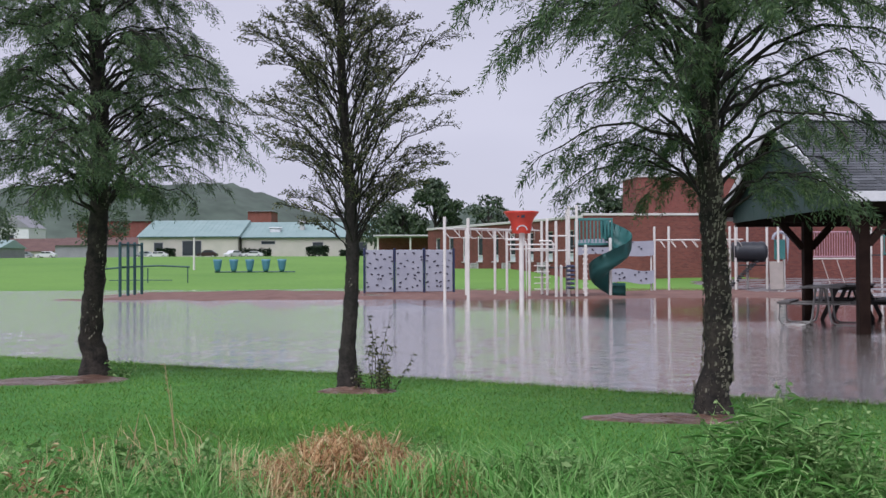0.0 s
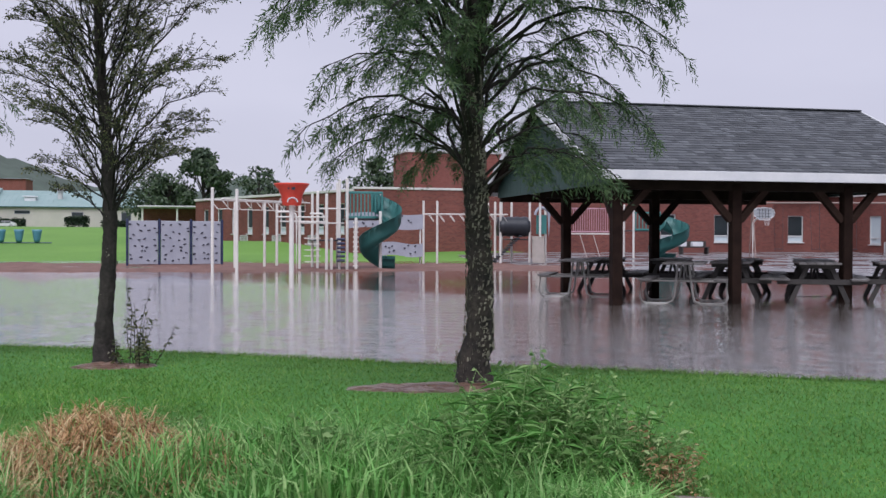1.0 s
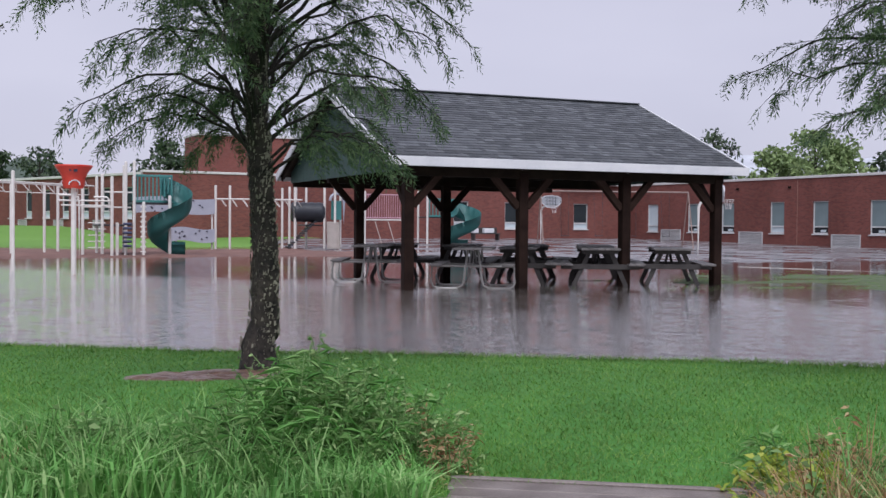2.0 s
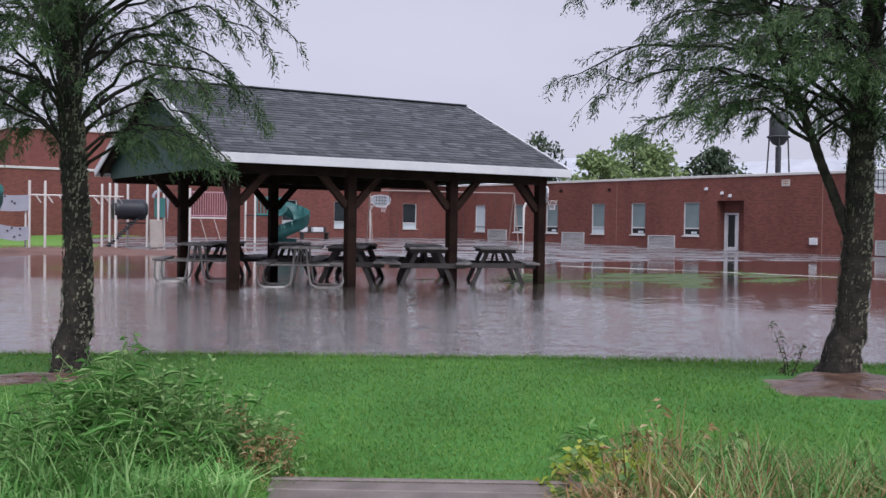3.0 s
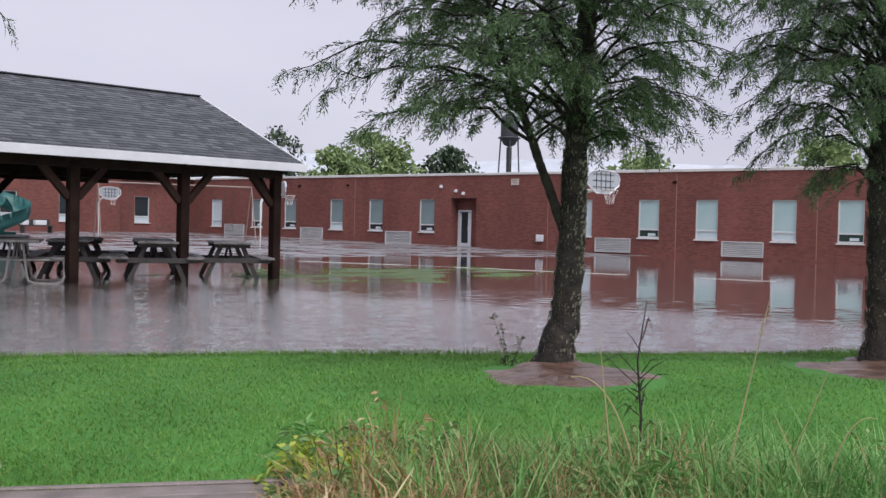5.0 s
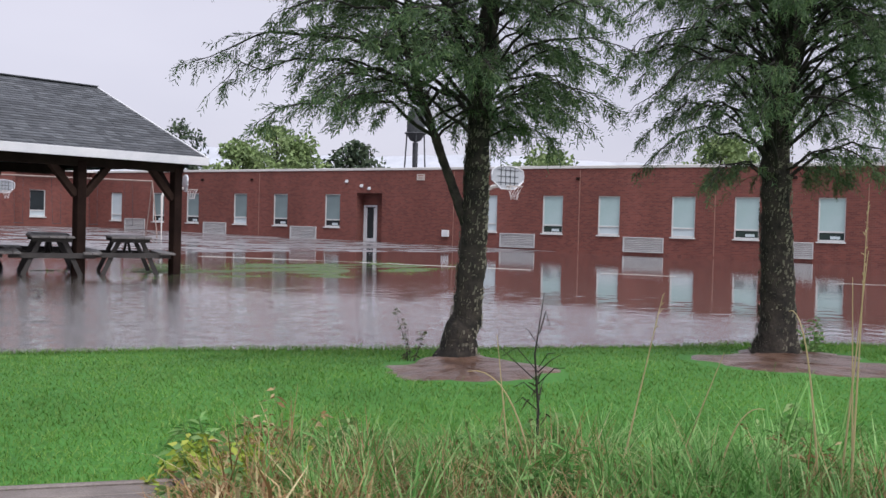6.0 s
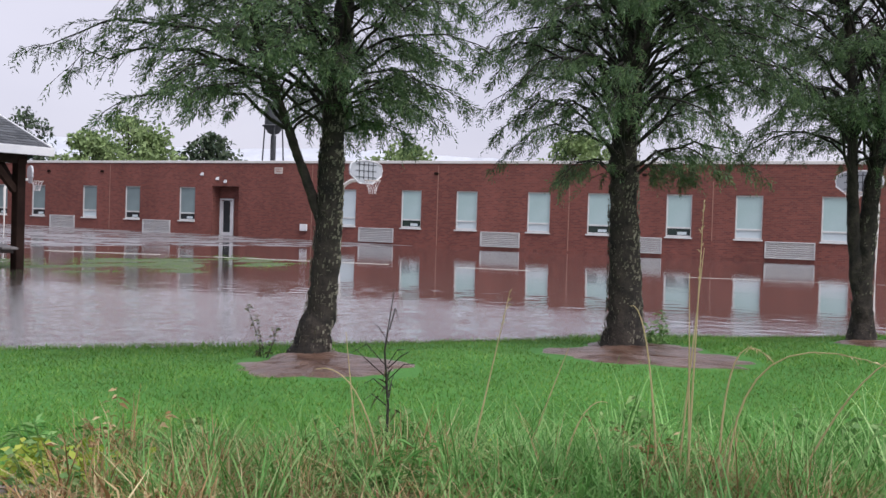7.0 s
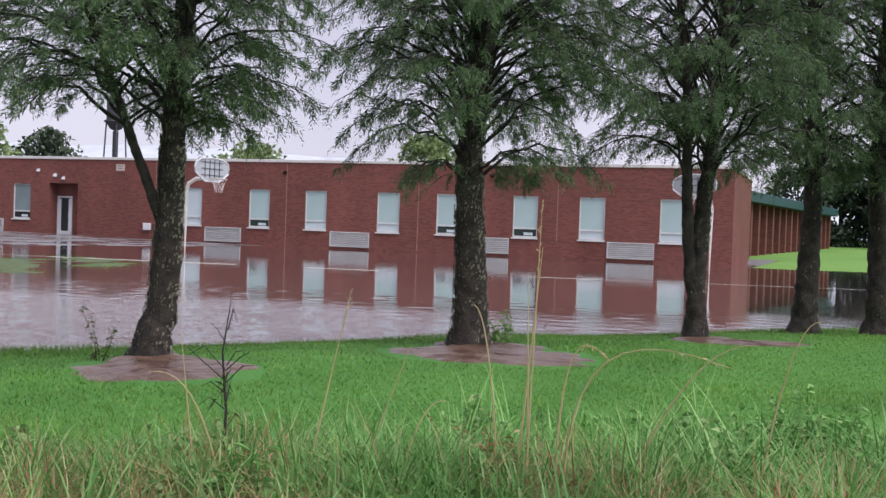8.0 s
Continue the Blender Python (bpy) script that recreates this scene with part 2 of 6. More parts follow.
def box(bm, c, s, m=None, bevel=0.0):
    """A box of size s about c, with its edges eased."""
    r = bmesh.ops.create_cube(bm, size=1.0)
    bmesh.ops.scale(bm, vec=s, verts=r["verts"])
    if bevel:
        es = list({e for v in r["verts"] for e in v.link_edges})
        r = bmesh.ops.bevel(bm, geom=es, offset=bevel, segments=1, affect="EDGES", profile=0.5)
    vs = r["verts"]
    bmesh.ops.translate(bm, vec=c, verts=vs)
    if m is not None:
        bmesh.ops.transform(bm, matrix=m, verts=vs)
    return bm


def one_box(c, s, m=None, bevel=0.0):
    return box(bmesh.new(), c, s, m, bevel)


def tube_arrays(pts, radii, sides=6):
    pts = np.asarray(pts, float)
    k = len(pts)
    tan = np.gradient(pts, axis=0)
    tan /= np.linalg.norm(tan, axis=1)[:, None] + 1e-9
    ref = np.array([0.0, 0, 1]) if abs(tan[:, 2]).mean() < 0.8 else np.array([1.0, 0, 0])
    u = np.cross(tan, ref)
    u /= np.linalg.norm(u, axis=1)[:, None] + 1e-9
    v = np.cross(tan, u)
    a = np.arange(sides) * 2 * np.pi / sides
    r = np.broadcast_to(np.asarray(radii, float), (k,))[:, None, None]
    ring = pts[:, None] + r * (np.cos(a)[None, :, None] * u[:, None] + np.sin(a)[None, :, None] * v[:, None])
    i, j = np.meshgrid(np.arange(k - 1), np.arange(sides), indexing="ij")
    q = np.stack([i * sides + j, i * sides + (j + 1) % sides, (i + 1) * sides + (j + 1) % sides, (i + 1) * sides + j], -1).reshape(-1, 4)
    return ring.reshape(-1, 3), q[:, ::-1]


def tube(bm, pts, r, sides=8):
    """A round bar along pts with closed ends."""
    vs, fs = tube_arrays(pts, r, sides)
    made = [bm.verts.new(v) for v in vs]
    for f in fs:
        bm.faces.new([made[i] for i in f])
    bm.faces.new(made[:sides])
    bm.faces.new(made[-sides:][::-1])
    return bm


def one_tube(pts, r, sides=8):
    return tube(bmesh.new(), pts, r, sides)


def arc(c, r, a0, a1, n, plane="xz"):
    """Points of an arc about c."""
    out = []
    for i in range(n + 1):
        a = radians(a0 + (a1 - a0) * i / n)
        u, w = r * math.cos(a), r * math.sin(a)
        out.append((c[0] + u, c[1], c[2] + w) if plane == "xz" else (c[0] + u, c[1] + w, c[2]) if plane == "xy" else (c[0], c[1] + u, c[2] + w))
    return out


def bulk(name, vs, fs, material, parent=None, label="", smooth=False):
    """Many small faces at once. fs: an array of quads or of triangles."""
    me = bpy.data.meshes.new(name)
    vs, fs = np.asarray(vs, np.float32), np.asarray(fs, np.int32)
    k = fs.shape[1]
    me.vertices.add(len(vs))
    me.vertices.foreach_set("co", vs.ravel())
    me.loops.add(fs.size)
    me.loops.foreach_set("vertex_index", fs.ravel())
    me.polygons.add(len(fs))
    me.polygons.foreach_set("loop_start", np.arange(0, fs.size, k, dtype=np.int32))
    me.update(calc_edges=True)
    me.materials.append(material)
    if smooth:
        me.shade_smooth()
    ob = new(name, me)
    if parent:
        ob.parent = parent
    return tagged(ob, label)


def vnoise(x, y, seed=0):
    """A smooth wavy field of about -1 to 1."""
    r = np.random.RandomState(seed)
    z = 0 * x
    for k in range(7):
        a, f, p = r.uniform(0, 6.28), r.uniform(0.5, 1.6), r.uniform(0, 6.28)
        z = z + np.sin(f * (x * np.cos(a) + y * np.sin(a)) + p)
    return z / 3.5


# ---- ground ----
NW = np.array((math.cos(radians(4.07)), math.sin(radians(4.07))))
TW = np.array((-NW[1], NW[0]))


def bank(x, y):
    """Metres inland from the near shore."""
    a = 0.847 * x - 0.531 * y
    return 9.85 - 0.0043 * np.clip(a, -25, 25) ** 2 - 0.531 * x - 0.847 * y + 0.10 * vnoise(x * 1.7, y * 1.7, 3)


def heights(x, y):
    d = bank(x, y)
    n1, n2 = vnoise(x * 0.8, y * 0.8, 1), vnoise(x * 0.25, y * 0.25, 2)
    near = np.where(d > 0, 0.13 * (1 - np.exp(-np.maximum(d, 0) / 1.3)) + 0.012 * np.clip(d - 4, 0, 8), 0.10 * d) + np.where(d > 0.3, 0.012 * n1, 0)
    mulch = 0.05 - np.maximum(np.abs(y - 44.5) - 5.2, 0) * 0.06 - np.maximum(np.abs(x - 11) - 23.0, 0) * 0.03 + 0.04 * n1 + 0.03 * vnoise(x * 2.2, y * 3.5, 6)
    field = np.where(x < 14, 0.036 * (y - 56.5 + 0.10 * np.abs(x)), -1) + 0.02 * n1
    field = np.minimum(field, 2.15 + 0.0075 * np.clip(y - 118, 0, 160) + 0.1 * n2)
    lawn = np.where((x > -4) & (y > 50), np.interp(x, [11, 15], [0.085, 0.055]) * (y - np.interp(x, [11, 15], [61.0, 57.0])), -1.0)
    lawn = np.minimum(lawn, np.interp(x, [10, 20], [0.95, 0.28]))
    court = np.where(x > 13.5, 0.0098 * (y - 29.5) + 0.006 * n1, -1) - np.maximum(16.5 - x, 0) * 0.05
    court = np.minimum(court, 0.36)
    isle = 0.006 - ((x - 18.2) / 8.0) ** 2 * 0.05 - ((y - 19.4 - 0.1 * (x - 17)) / 4.4) ** 2 * 0.05 + 0.030 * vnoise(x * 2.6, y * 4.2, 5)
    east = np.where((x > 44.5) & (y < np.where(x > 56, 8.6, 6.4)), 0.016 * (x - 46.5) + 0.02 * n1, -1)
    east = np.minimum(np.where(y < -4, np.maximum(east, 0.012 * (x - 40) - 0.06), east), 1.3)
    z = np.stack([near, mulch, field, lawn, court, isle, east])
    far = np.hypot(x, y)
    out = np.maximum(z.max(0), -0.40)
    kind = z.argmax(0)
    out = np.where((far > 140) & (d < 0), np.maximum(out, 0.6), out)
    return out, kind


def axis(steps):
    out = [steps[0][0]]
    for a, b, s in steps:
        k = max(1, round((b - a) / s))
        out += list(a + (b - a) * (np.arange(k) + 1) / k)
    return np.array(out)


GX = axis([(-3500, -300, 400), (-300, -60, 24), (-60, -14, 1.5), (-14, 20, 0.28), (20, 60, 0.8), (60, 110, 4), (110, 300, 24), (300, 3500, 400)])
GY = axis([(-3500, -300, 400), (-300, -30, 30), (-30, -4, 1.5), (-4, 20, 0.28), (20, 70, 0.6), (70, 140, 3), (140, 300, 24), (300, 3500, 400)])
gx, gy = np.meshgrid(GX, GY, indexing="ij")
gz, gk = heights(gx, gy)
ny = len(GY)
i, j = np.meshgrid(np.arange(len(GX) - 1), np.arange(ny - 1), indexing="ij")
gq = np.stack([i * ny + j, (i + 1) * ny + j, (i + 1) * ny + j + 1, i * ny + j + 1], -1).reshape(-1, 4)
M_SOILGRASS = mat("lawn_ground", (0.04, 0.16, 0.02), (0.06, 0.20, 0.03), 0.95, 1.2, 25, 0.5, 0.6)
M_MULCH = mat("wet_red_mulch", (0.12, 0.058, 0.045), (0.19, 0.10, 0.08), 0.8, 1.5, 14, 0.6, 0.8)
M_FIELD = mat("playing_field_grass", (0.095, 0.215, 0.03), (0.125, 0.255, 0.04), 0.95, 0.10, 6, 0.35, 0.6)
M_COURT = mat("wet_asphalt", (0.12, 0.112, 0.115), (0.20, 0.19, 0.20), 0.32, 0.35, 20, 0.4, 0.15)
cn, cl = M_COURT.node_tree.nodes, M_COURT.node_tree.links
pud, pudr = cn.new("ShaderNodeTexNoise"), cn.new("ShaderNodeMapRange")
pud.inputs["Scale"].default_value, pud.inputs["Detail"].default_value = 0.45, 6
pudr.inputs["From Min"].default_value, pudr.inputs["From Max"].default_value = 0.42, 0.58
pudr.inputs["To Min"].default_value, pudr.inputs["To Max"].default_value = 0.06, 0.5
cl.new(cn["Texture Coordinate"].outputs["Object"], pud.inputs["Vector"])
cl.new(pud.outputs["Fac"], pudr.inputs["Value"])
cl.new(pudr.outputs[0], cn["Principled BSDF"].inputs["Roughness"])
M_ISLE = mat("drowned_grass", (0.05, 0.085, 0.03), (0.10, 0.12, 0.06), 0.9, 4.0, 18, 0.6, 0.8)
M_SOIL = mat("bare_wet_soil", (0.070, 0.034, 0.022), (0.150, 0.092, 0.068), 0.34, 4.5, 45, 0.9, 0.9)
ground = bulk("ground", np.stack([gx, gy, gz], -1).reshape(-1, 3), gq, M_SOILGRASS, smooth=True)
for m in (M_MULCH, M_FIELD, M_FIELD, M_COURT, M_ISLE, M_FIELD):
    ground.data.materials.append(m)
ground.data.polygons.foreach_set("material_index", gk[:-1, :-1].ravel().astype(np.int32))
tagged(ground, "grassy bank, flooded playground mulch and wet asphalt sheet", "ground", kind="structure")


# ---- flood water ----
def water_mat():
    m = bpy.data.materials.new("muddy_flood_water")
    m.use_nodes = True
    n, l = m.node_tree.nodes, m.node_tree.links
    p = n["Principled BSDF"]
    p.inputs["Roughness"].default_value, p.inputs["IOR"].default_value = 0.035, 1.333
    tc = n.new("ShaderNodeTexCoord")
    big = n.new("ShaderNodeTexNoise")
    big.inputs["Scale"].default_value, big.inputs["Detail"].default_value = 0.12, 3
    l.new(tc.outputs["Object"], big.inputs["Vector"])
    ramp = n.new("ShaderNodeValToRGB")
    ramp.color_ramp.elements[0].position, ramp.color_ramp.elements[1].position = 0.35, 0.65
    ramp.color_ramp.elements[0].color, ramp.color_ramp.elements[1].color = (0.165, 0.142, 0.128, 1), (0.215, 0.19, 0.172, 1)
    l.new(big.outputs["Fac"], ramp.inputs["Fac"])
    l.new(ramp.outputs[0], p.inputs["Base Color"])
    mp = n.new("ShaderNodeMapping")
    mp.inputs["Rotation"].default_value = (0, 0, radians(-35))
    mp.inputs["Scale"].default_value = (1.0, 2.2, 1)
    l.new(tc.outputs["Object"], mp.inputs[0])
    w1, w2 = n.new("ShaderNodeTexNoise"), n.new("ShaderNodeTexNoise")
    w1.inputs["Scale"].default_value, w1.inputs["Detail"].default_value = 12.0, 3
    w2.inputs["Scale"].default_value, w2.inputs["Detail"].default_value = 0.5, 2
    for w in (w1, w2):
        l.new(mp.outputs[0], w.inputs["Vector"])
    patch = n.new("ShaderNodeTexNoise")
    patch.inputs["Scale"].default_value, patch.inputs["Detail"].default_value = 0.22, 3
    l.new(tc.outputs["Object"], patch.inputs["Vector"])
    # wind-ruffled over the open side, calm under the walls and behind the trees
    gr, sh, mu = n.new("ShaderNodeMapRange"), n.new("ShaderNodeMapRange"), n.new("ShaderNodeMath")
    gr.interpolation_type = sh.interpolation_type = "SMOOTHSTEP"
    fetch, lee, wob = n.new("ShaderNodeVectorMath"), n.new("ShaderNodeVectorMath"), n.new("ShaderNodeMath")
    fetch.operation = lee.operation = "DOT_PRODUCT"
    fetch.inputs[1].default_value, lee.inputs[1].default_value = (0.955, 0.58, 0), (0.847, -0.531, 0)
    l.new(tc.outputs["Object"], fetch.inputs[0])
    l.new(tc.outputs["Object"], lee.inputs[0])
    wob.operation = "MULTIPLY_ADD"
    wob.inputs[1].default_value = 9.0
    l.new(patch.outputs["Fac"], wob.inputs[0])
    l.new(fetch.outputs["Value"], wob.inputs[2])
    for node, lo, hi, b in ((gr, 18.0, 24.5, 0.10), (sh, 5.0, 9.5, 0.30)):
        node.inputs["From Min"].default_value, node.inputs["From Max"].default_value = lo, hi
        node.inputs["To Min"].default_value, node.inputs["To Max"].default_value = 1.0, b
    l.new(wob.outputs[0], gr.inputs["Value"])
    l.new(lee.outputs["Value"], sh.inputs["Value"])
    mu.operation = "MULTIPLY"
    l.new(gr.outputs[0], mu.inputs[0])
    l.new(sh.outputs[0], mu.inputs[1])
    rough = n.new("ShaderNodeMapRange")
    rough.inputs["To Min"].default_value, rough.inputs["To Max"].default_value = 0.012, 0.03
    l.new(mu.outputs[0], rough.inputs["Value"])
    l.new(rough.outputs[0], p.inputs["Roughness"])
    l.new(rough.outputs[0], p.inputs["Coat Roughness"])
    b1, b2 = n.new("ShaderNodeBump"), n.new("ShaderNodeBump")
    b1.inputs["Distance"].default_value, b2.inputs["Distance"].default_value = 0.020, 0.02
    l.new(mu.outputs[0], b1.inputs["Strength"])
    b2.inputs["Strength"].default_value = 0.2
    l.new(w1.outputs["Fac"], b1.inputs["Height"])
    l.new(w2.outputs["Fac"], b2.inputs["Height"])
    l.new(b2.outputs[0], b1.inputs["Normal"])
    l.new(b1.outputs[0], p.inputs["Normal"])
    p.inputs["Coat Weight"].default_value, p.inputs["Coat IOR"].default_value = 1.0, 2.3
    l.new(b1.outputs[0], p.inputs["Coat Normal"])
    return m


WX = axis([(-50, -14, 4), (-14, 19, 0.072), (19, 100, 4)])
WY = axis([(-22, -1, 3), (-1, 22, 0.072), (22, 118, 4)])
wx, wy = np.meshgrid(WX, WY, indexing="ij")
rs = np.random.RandomState(8)
wz = 0 * wx
for k in range(26):
    lam, th = 0.26 * 2.4 ** rs.uniform(0, 1), radians(58) + rs.normal() * 0.75
    kk = 2 * np.pi / lam
    wz += 0.0008 * lam ** 0.9 * np.sin(kk * (wx * np.cos(th) + wy * np.sin(th)) + rs.uniform(0, 6.28))
inner = np.clip(np.minimum(np.minimum(wx + 13.5, 18.5 - wx), np.minimum(wy + 0.5, 21.5 - wy)) / 2.0, 0, 1)
wz *= inner * np.clip((25 - (0.531 * wx + 0.847 * wy)) / 9, 0, 1) * (0.75 + 0.35 * vnoise(wx * 0.5, wy * 0.5, 12))
nw = len(WY)
i, j = np.meshgrid(np.arange(len(WX) - 1), np.arange(nw - 1), indexing="ij")
wq = np.stack([i * nw + j, (i + 1) * nw + j, (i + 1) * nw + j + 1, i * nw + j + 1], -1).reshape(-1, 4)
water = bulk("water", np.stack([wx, wy, wz], -1).reshape(-1, 3), wq, water_mat(), smooth=True)
tagged(water, "still brown flood water over the schoolyard", "flood water", kind="structure")


# ---- the school ----
SCHOOL = Matrix.Translation((47.374 * NW[0], 47.374 * NW[1], 0)) @ Matrix.Rotation(radians(4.07 - 90), 4, "Z")
H_WALL = 4.12


def wall_with_holes(length, height, holes, thick=0.35, z0=-0.5):
    """A wall along x from 0 to length, outer face at y 0, cut through by holes (x0, x1, z0, z1)."""
    bm = bmesh.new()
    xs = sorted({0.0, length, *[h[0] for h in holes], *[h[1] for h in holes]})
    zs = sorted({z0, height, *[h[2] for h in holes], *[h[3] for h in holes]})
    solid = {}
    for a in range(len(xs) - 1):
        for b in range(len(zs) - 1):
            mx, mz = (xs[a] + xs[a + 1]) / 2, (zs[b] + zs[b + 1]) / 2
            solid[a, b] = not any(h[0] < mx < h[1] and h[2] < mz < h[3] for h in holes)
    vert = {}

    def v(x, y, z):
        k = (round(x, 4), round(y, 4), round(z, 4))
        if k not in vert:
            vert[k] = bm.verts.new(k)
        return vert[k]

    def quad(*c):
        bm.faces.new([v(*p) for p in c])

    for (a, b), on in solid.items():
        if not on:
            continue
        x0, x1, za, zb = xs[a], xs[a + 1], zs[b], zs[b + 1]
        quad((x0, 0, za), (x1, 0, za), (x1, 0, zb), (x0, 0, zb))
        quad((x1, thick, za), (x0, thick, za), (x0, thick, zb), (x1, thick, zb))
        if not solid.get((a - 1, b)):
            quad((x0, thick, za), (x0, 0, za), (x0, 0, zb), (x0, thick, zb))
        if not solid.get((a + 1, b)):
            quad((x1, 0, za), (x1, thick, za), (x1, thick, zb), (x1, 0, zb))
        if not solid.get((a, b - 1)):
            quad((x0, 0, za), (x0, thick, za), (x1, thick, za), (x1, 0, za))
        if not solid.get((a, b + 1)):
            quad((x0, 0, zb), (x1, 0, zb), (x1, thick, zb), (x0, thick, zb))
    return bm


def window(parent, m, w, z0, z1, blind, low_open=False, name="window"):
    """A tall school window: frame, upper pane behind which a blind hangs, a low hopper pane, a sill."""
    win = new(name)
    win.parent = parent
    win.matrix_local = m
    h, f, sp = z1 - z0, 0.055, 0.42
    bm = bmesh.new()
    box(bm, (f / 2, 0.10, z0 + h / 2), (f, 0.08, h), bevel=0.006)
    box(bm, (w - f / 2, 0.10, z0 + h / 2), (f, 0.08, h), bevel=0.006)
    box(bm, (w / 2, 0.10, z1 - f / 2), (w - 2 * f, 0.078, f), bevel=0.006)
    box(bm, (w / 2, 0.10, z0 + 0.04), (w - 2 * f, 0.078, 0.08), bevel=0.006)
    box(bm, (w / 2, 0.10, z0 + sp), (w - 2 * f, 0.078, 0.075), bevel=0.006)
    part("window_frame", bm, M_FRAME, win)
    part("pane", one_box((w / 2, 0.115, z0 + sp + (h - sp) / 2), (w - 2 * f, 0.012, h - sp - 0.06)), blind, win)
    part("pane", one_box((w / 2, 0.118, z0 + sp / 2 + 0.02), (w - 2 * f, 0.012, sp - 0.08)), M_GLASS if low_open else M_BLINDL, win)
    if low_open:
        part("blind", one_box((w * 0.62, 0.108, z0 + sp * 0.42), (w * 0.36, 0.008, sp * 0.3)), M_BLINDL, win)
    part("window_sill", one_box((w / 2, 0.0, z0 - 0.03), (w + 0.08, 0.16, 0.06), bevel=0.01), M_FRAME, win)
    return win


def wall_vent(parent, x, w, z0, z1):
    """A wall heater's grille: a frame and lying slats."""
    v = new("wall_vent")
    v.parent = parent
    v.matrix_local = Matrix.Translation((x, 0, 0))
    bm = bmesh.new()
    f = 0.05
    box(bm, (w / 2, -0.03, z0 + f / 2), (w, 0.08, f), bevel=0.008)
    box(bm, (w / 2, -0.03, z1 - f / 2), (w, 0.08, f), bevel=0.008)
    box(bm, (f / 2, -0.032, (z0 + z1) / 2), (f, 0.08, z1 - z0 - 2 * f))
    box(bm, (w - f / 2, -0.032, (z0 + z1) / 2), (f, 0.08, z1 - z0 - 2 * f))
    part("frame", bm, M_VENT, v)
    k = 7
    for q in range(k):
        z = z0 + f + (z1 - z0 - 2 * f) * (q + 0.5) / k
        part("slat", one_box((w / 2, -0.015, z), (w - 2 * f, 0.05, 0.062), Matrix.Translation((0, -0.015, z)) @ Matrix.Rotation(radians(28), 4, "X") @ Matrix.Translation((0, 0.015, -z))), M_VENT, v)
    return v


school = thing("school_building", SCHOOL, "long single-storey red brick school with a flat roof", "school")
WINS = [60.5, 56.2, 52.9, 48.6, 45.2, 41.1, 30.45, 26.6, 23.5, 19.7, 16.7, 13.0, 9.95, 6.4]
WZ0, WZ1, WW = 0.88, 2.77, 1.16
L0, L1 = 3.9, 63.5
holes = [(L1 - c - WW / 2, L1 - c + WW / 2, WZ0, WZ1) for c in WINS] + [(L1 - 39.3, L1 - 37.45, -0.5, 2.84)]
long_wall = new("wall")
long_wall.parent = school
long_wall.matrix_local = Matrix.Translation((-L1, 0, 0))
me = mesh_of("wall", wall_with_holes(L1 - L0, H_WALL, holes), M_BRICK)
wall_face = new("brick_face", me)
wall_face.parent = long_wall
for q, c in enumerate(WINS):
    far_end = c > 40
    # far-end upper panes take the darker blind, two windows the pale one
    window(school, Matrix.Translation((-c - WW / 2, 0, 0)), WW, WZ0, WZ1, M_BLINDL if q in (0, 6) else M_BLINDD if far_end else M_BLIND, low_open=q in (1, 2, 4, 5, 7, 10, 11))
for c in (58.5, 50.8, 43.3, 28.6, 21.65, 14.75, 8.2):
    zb = 0.11 + max(0, (c - 40) * 0.012)
    wall_vent(school, -c - 1.03, 2.06, zb, zb + 0.72)
# the recessed doorway
for c, d in (((-39.37, 0.86, 1.5), (0.12, 1.02, 4.0)), ((-37.38, 0.86, 1.5), (0.12, 1.02, 4.0)), ((-38.375, 0.75, 2.75), (1.86, 0.12, 1.1)), ((-37.87, 0.75, 1.0), (0.87, 0.11, 2.35)), ((-38.375, 0.86, 2.9), (1.85, 1.02, 0.10))):
    part("recess_wall", one_box(c, d), M_BRICK, school)
door = new("door")
door.parent = school
door.matrix_local = Matrix.Translation((-39.29, 0.70, 0.08))
bm = bmesh.new()
for x in (0.05, 0.92):
    box(bm, (x, 0, 1.05), (0.10, 0.09, 2.1), bevel=0.008)
box(bm, (0.485, 0, 2.05), (0.77, 0.085, 0.10), bevel=0.008)
box(bm, (0.485, 0, 0.11), (0.77, 0.085, 0.22), bevel=0.008)
box(bm, (0.80, 0.0, 1.05), (0.13, 0.07, 1.8), bevel=0.008)
box(bm, (0.17, 0.0, 1.05), (0.13, 0.07, 1.8), bevel=0.008)
part("door_frame", bm, M_WHITE, door)
part("pane", one_box((0.485, 0.02, 1.1), (0.5, 0.02, 1.78)), M_GLASS, door)
part("door_handle", one_tube([(0.77, -0.05, 0.95), (0.77, -0.10, 0.98), (0.77, -0.10, 1.15), (0.77, -0.05, 1.18)], 0.014), M_VENT, door)
# coping, joints, lamps and the small sign on the long wall
part("coping", one_box((-(L0 + L1) / 2, 0.17, H_WALL + 0.06), (L1 - L0 + 0.06, 0.46, 0.14), bevel=0.015), M_COPING, school, "pale metal roof edge")
for c in (46.98, 32.6, 25.1, 18.18, 11.51):
    part("wall_joint", one_box((-c, -0.004, 2.05), (0.035, 0.014, 4.0 if c > 12 else 2.6)), M_PIPE, school)
sg = part("sign_plate", one_box((-34.8, -0.02, 3.72), (0.52, 0.03, 0.34), bevel=0.006), M_BEIGE, school, "small beige notice plate")
part("lettering_bar", one_box((-34.8, -0.038, 3.80), (0.36, 0.006, 0.045)), M_PIPE, sg)
part("lettering_bar", one_box((-34.8, -0.038, 3.68), (0.28, 0.006, 0.045)), M_PIPE, sg)
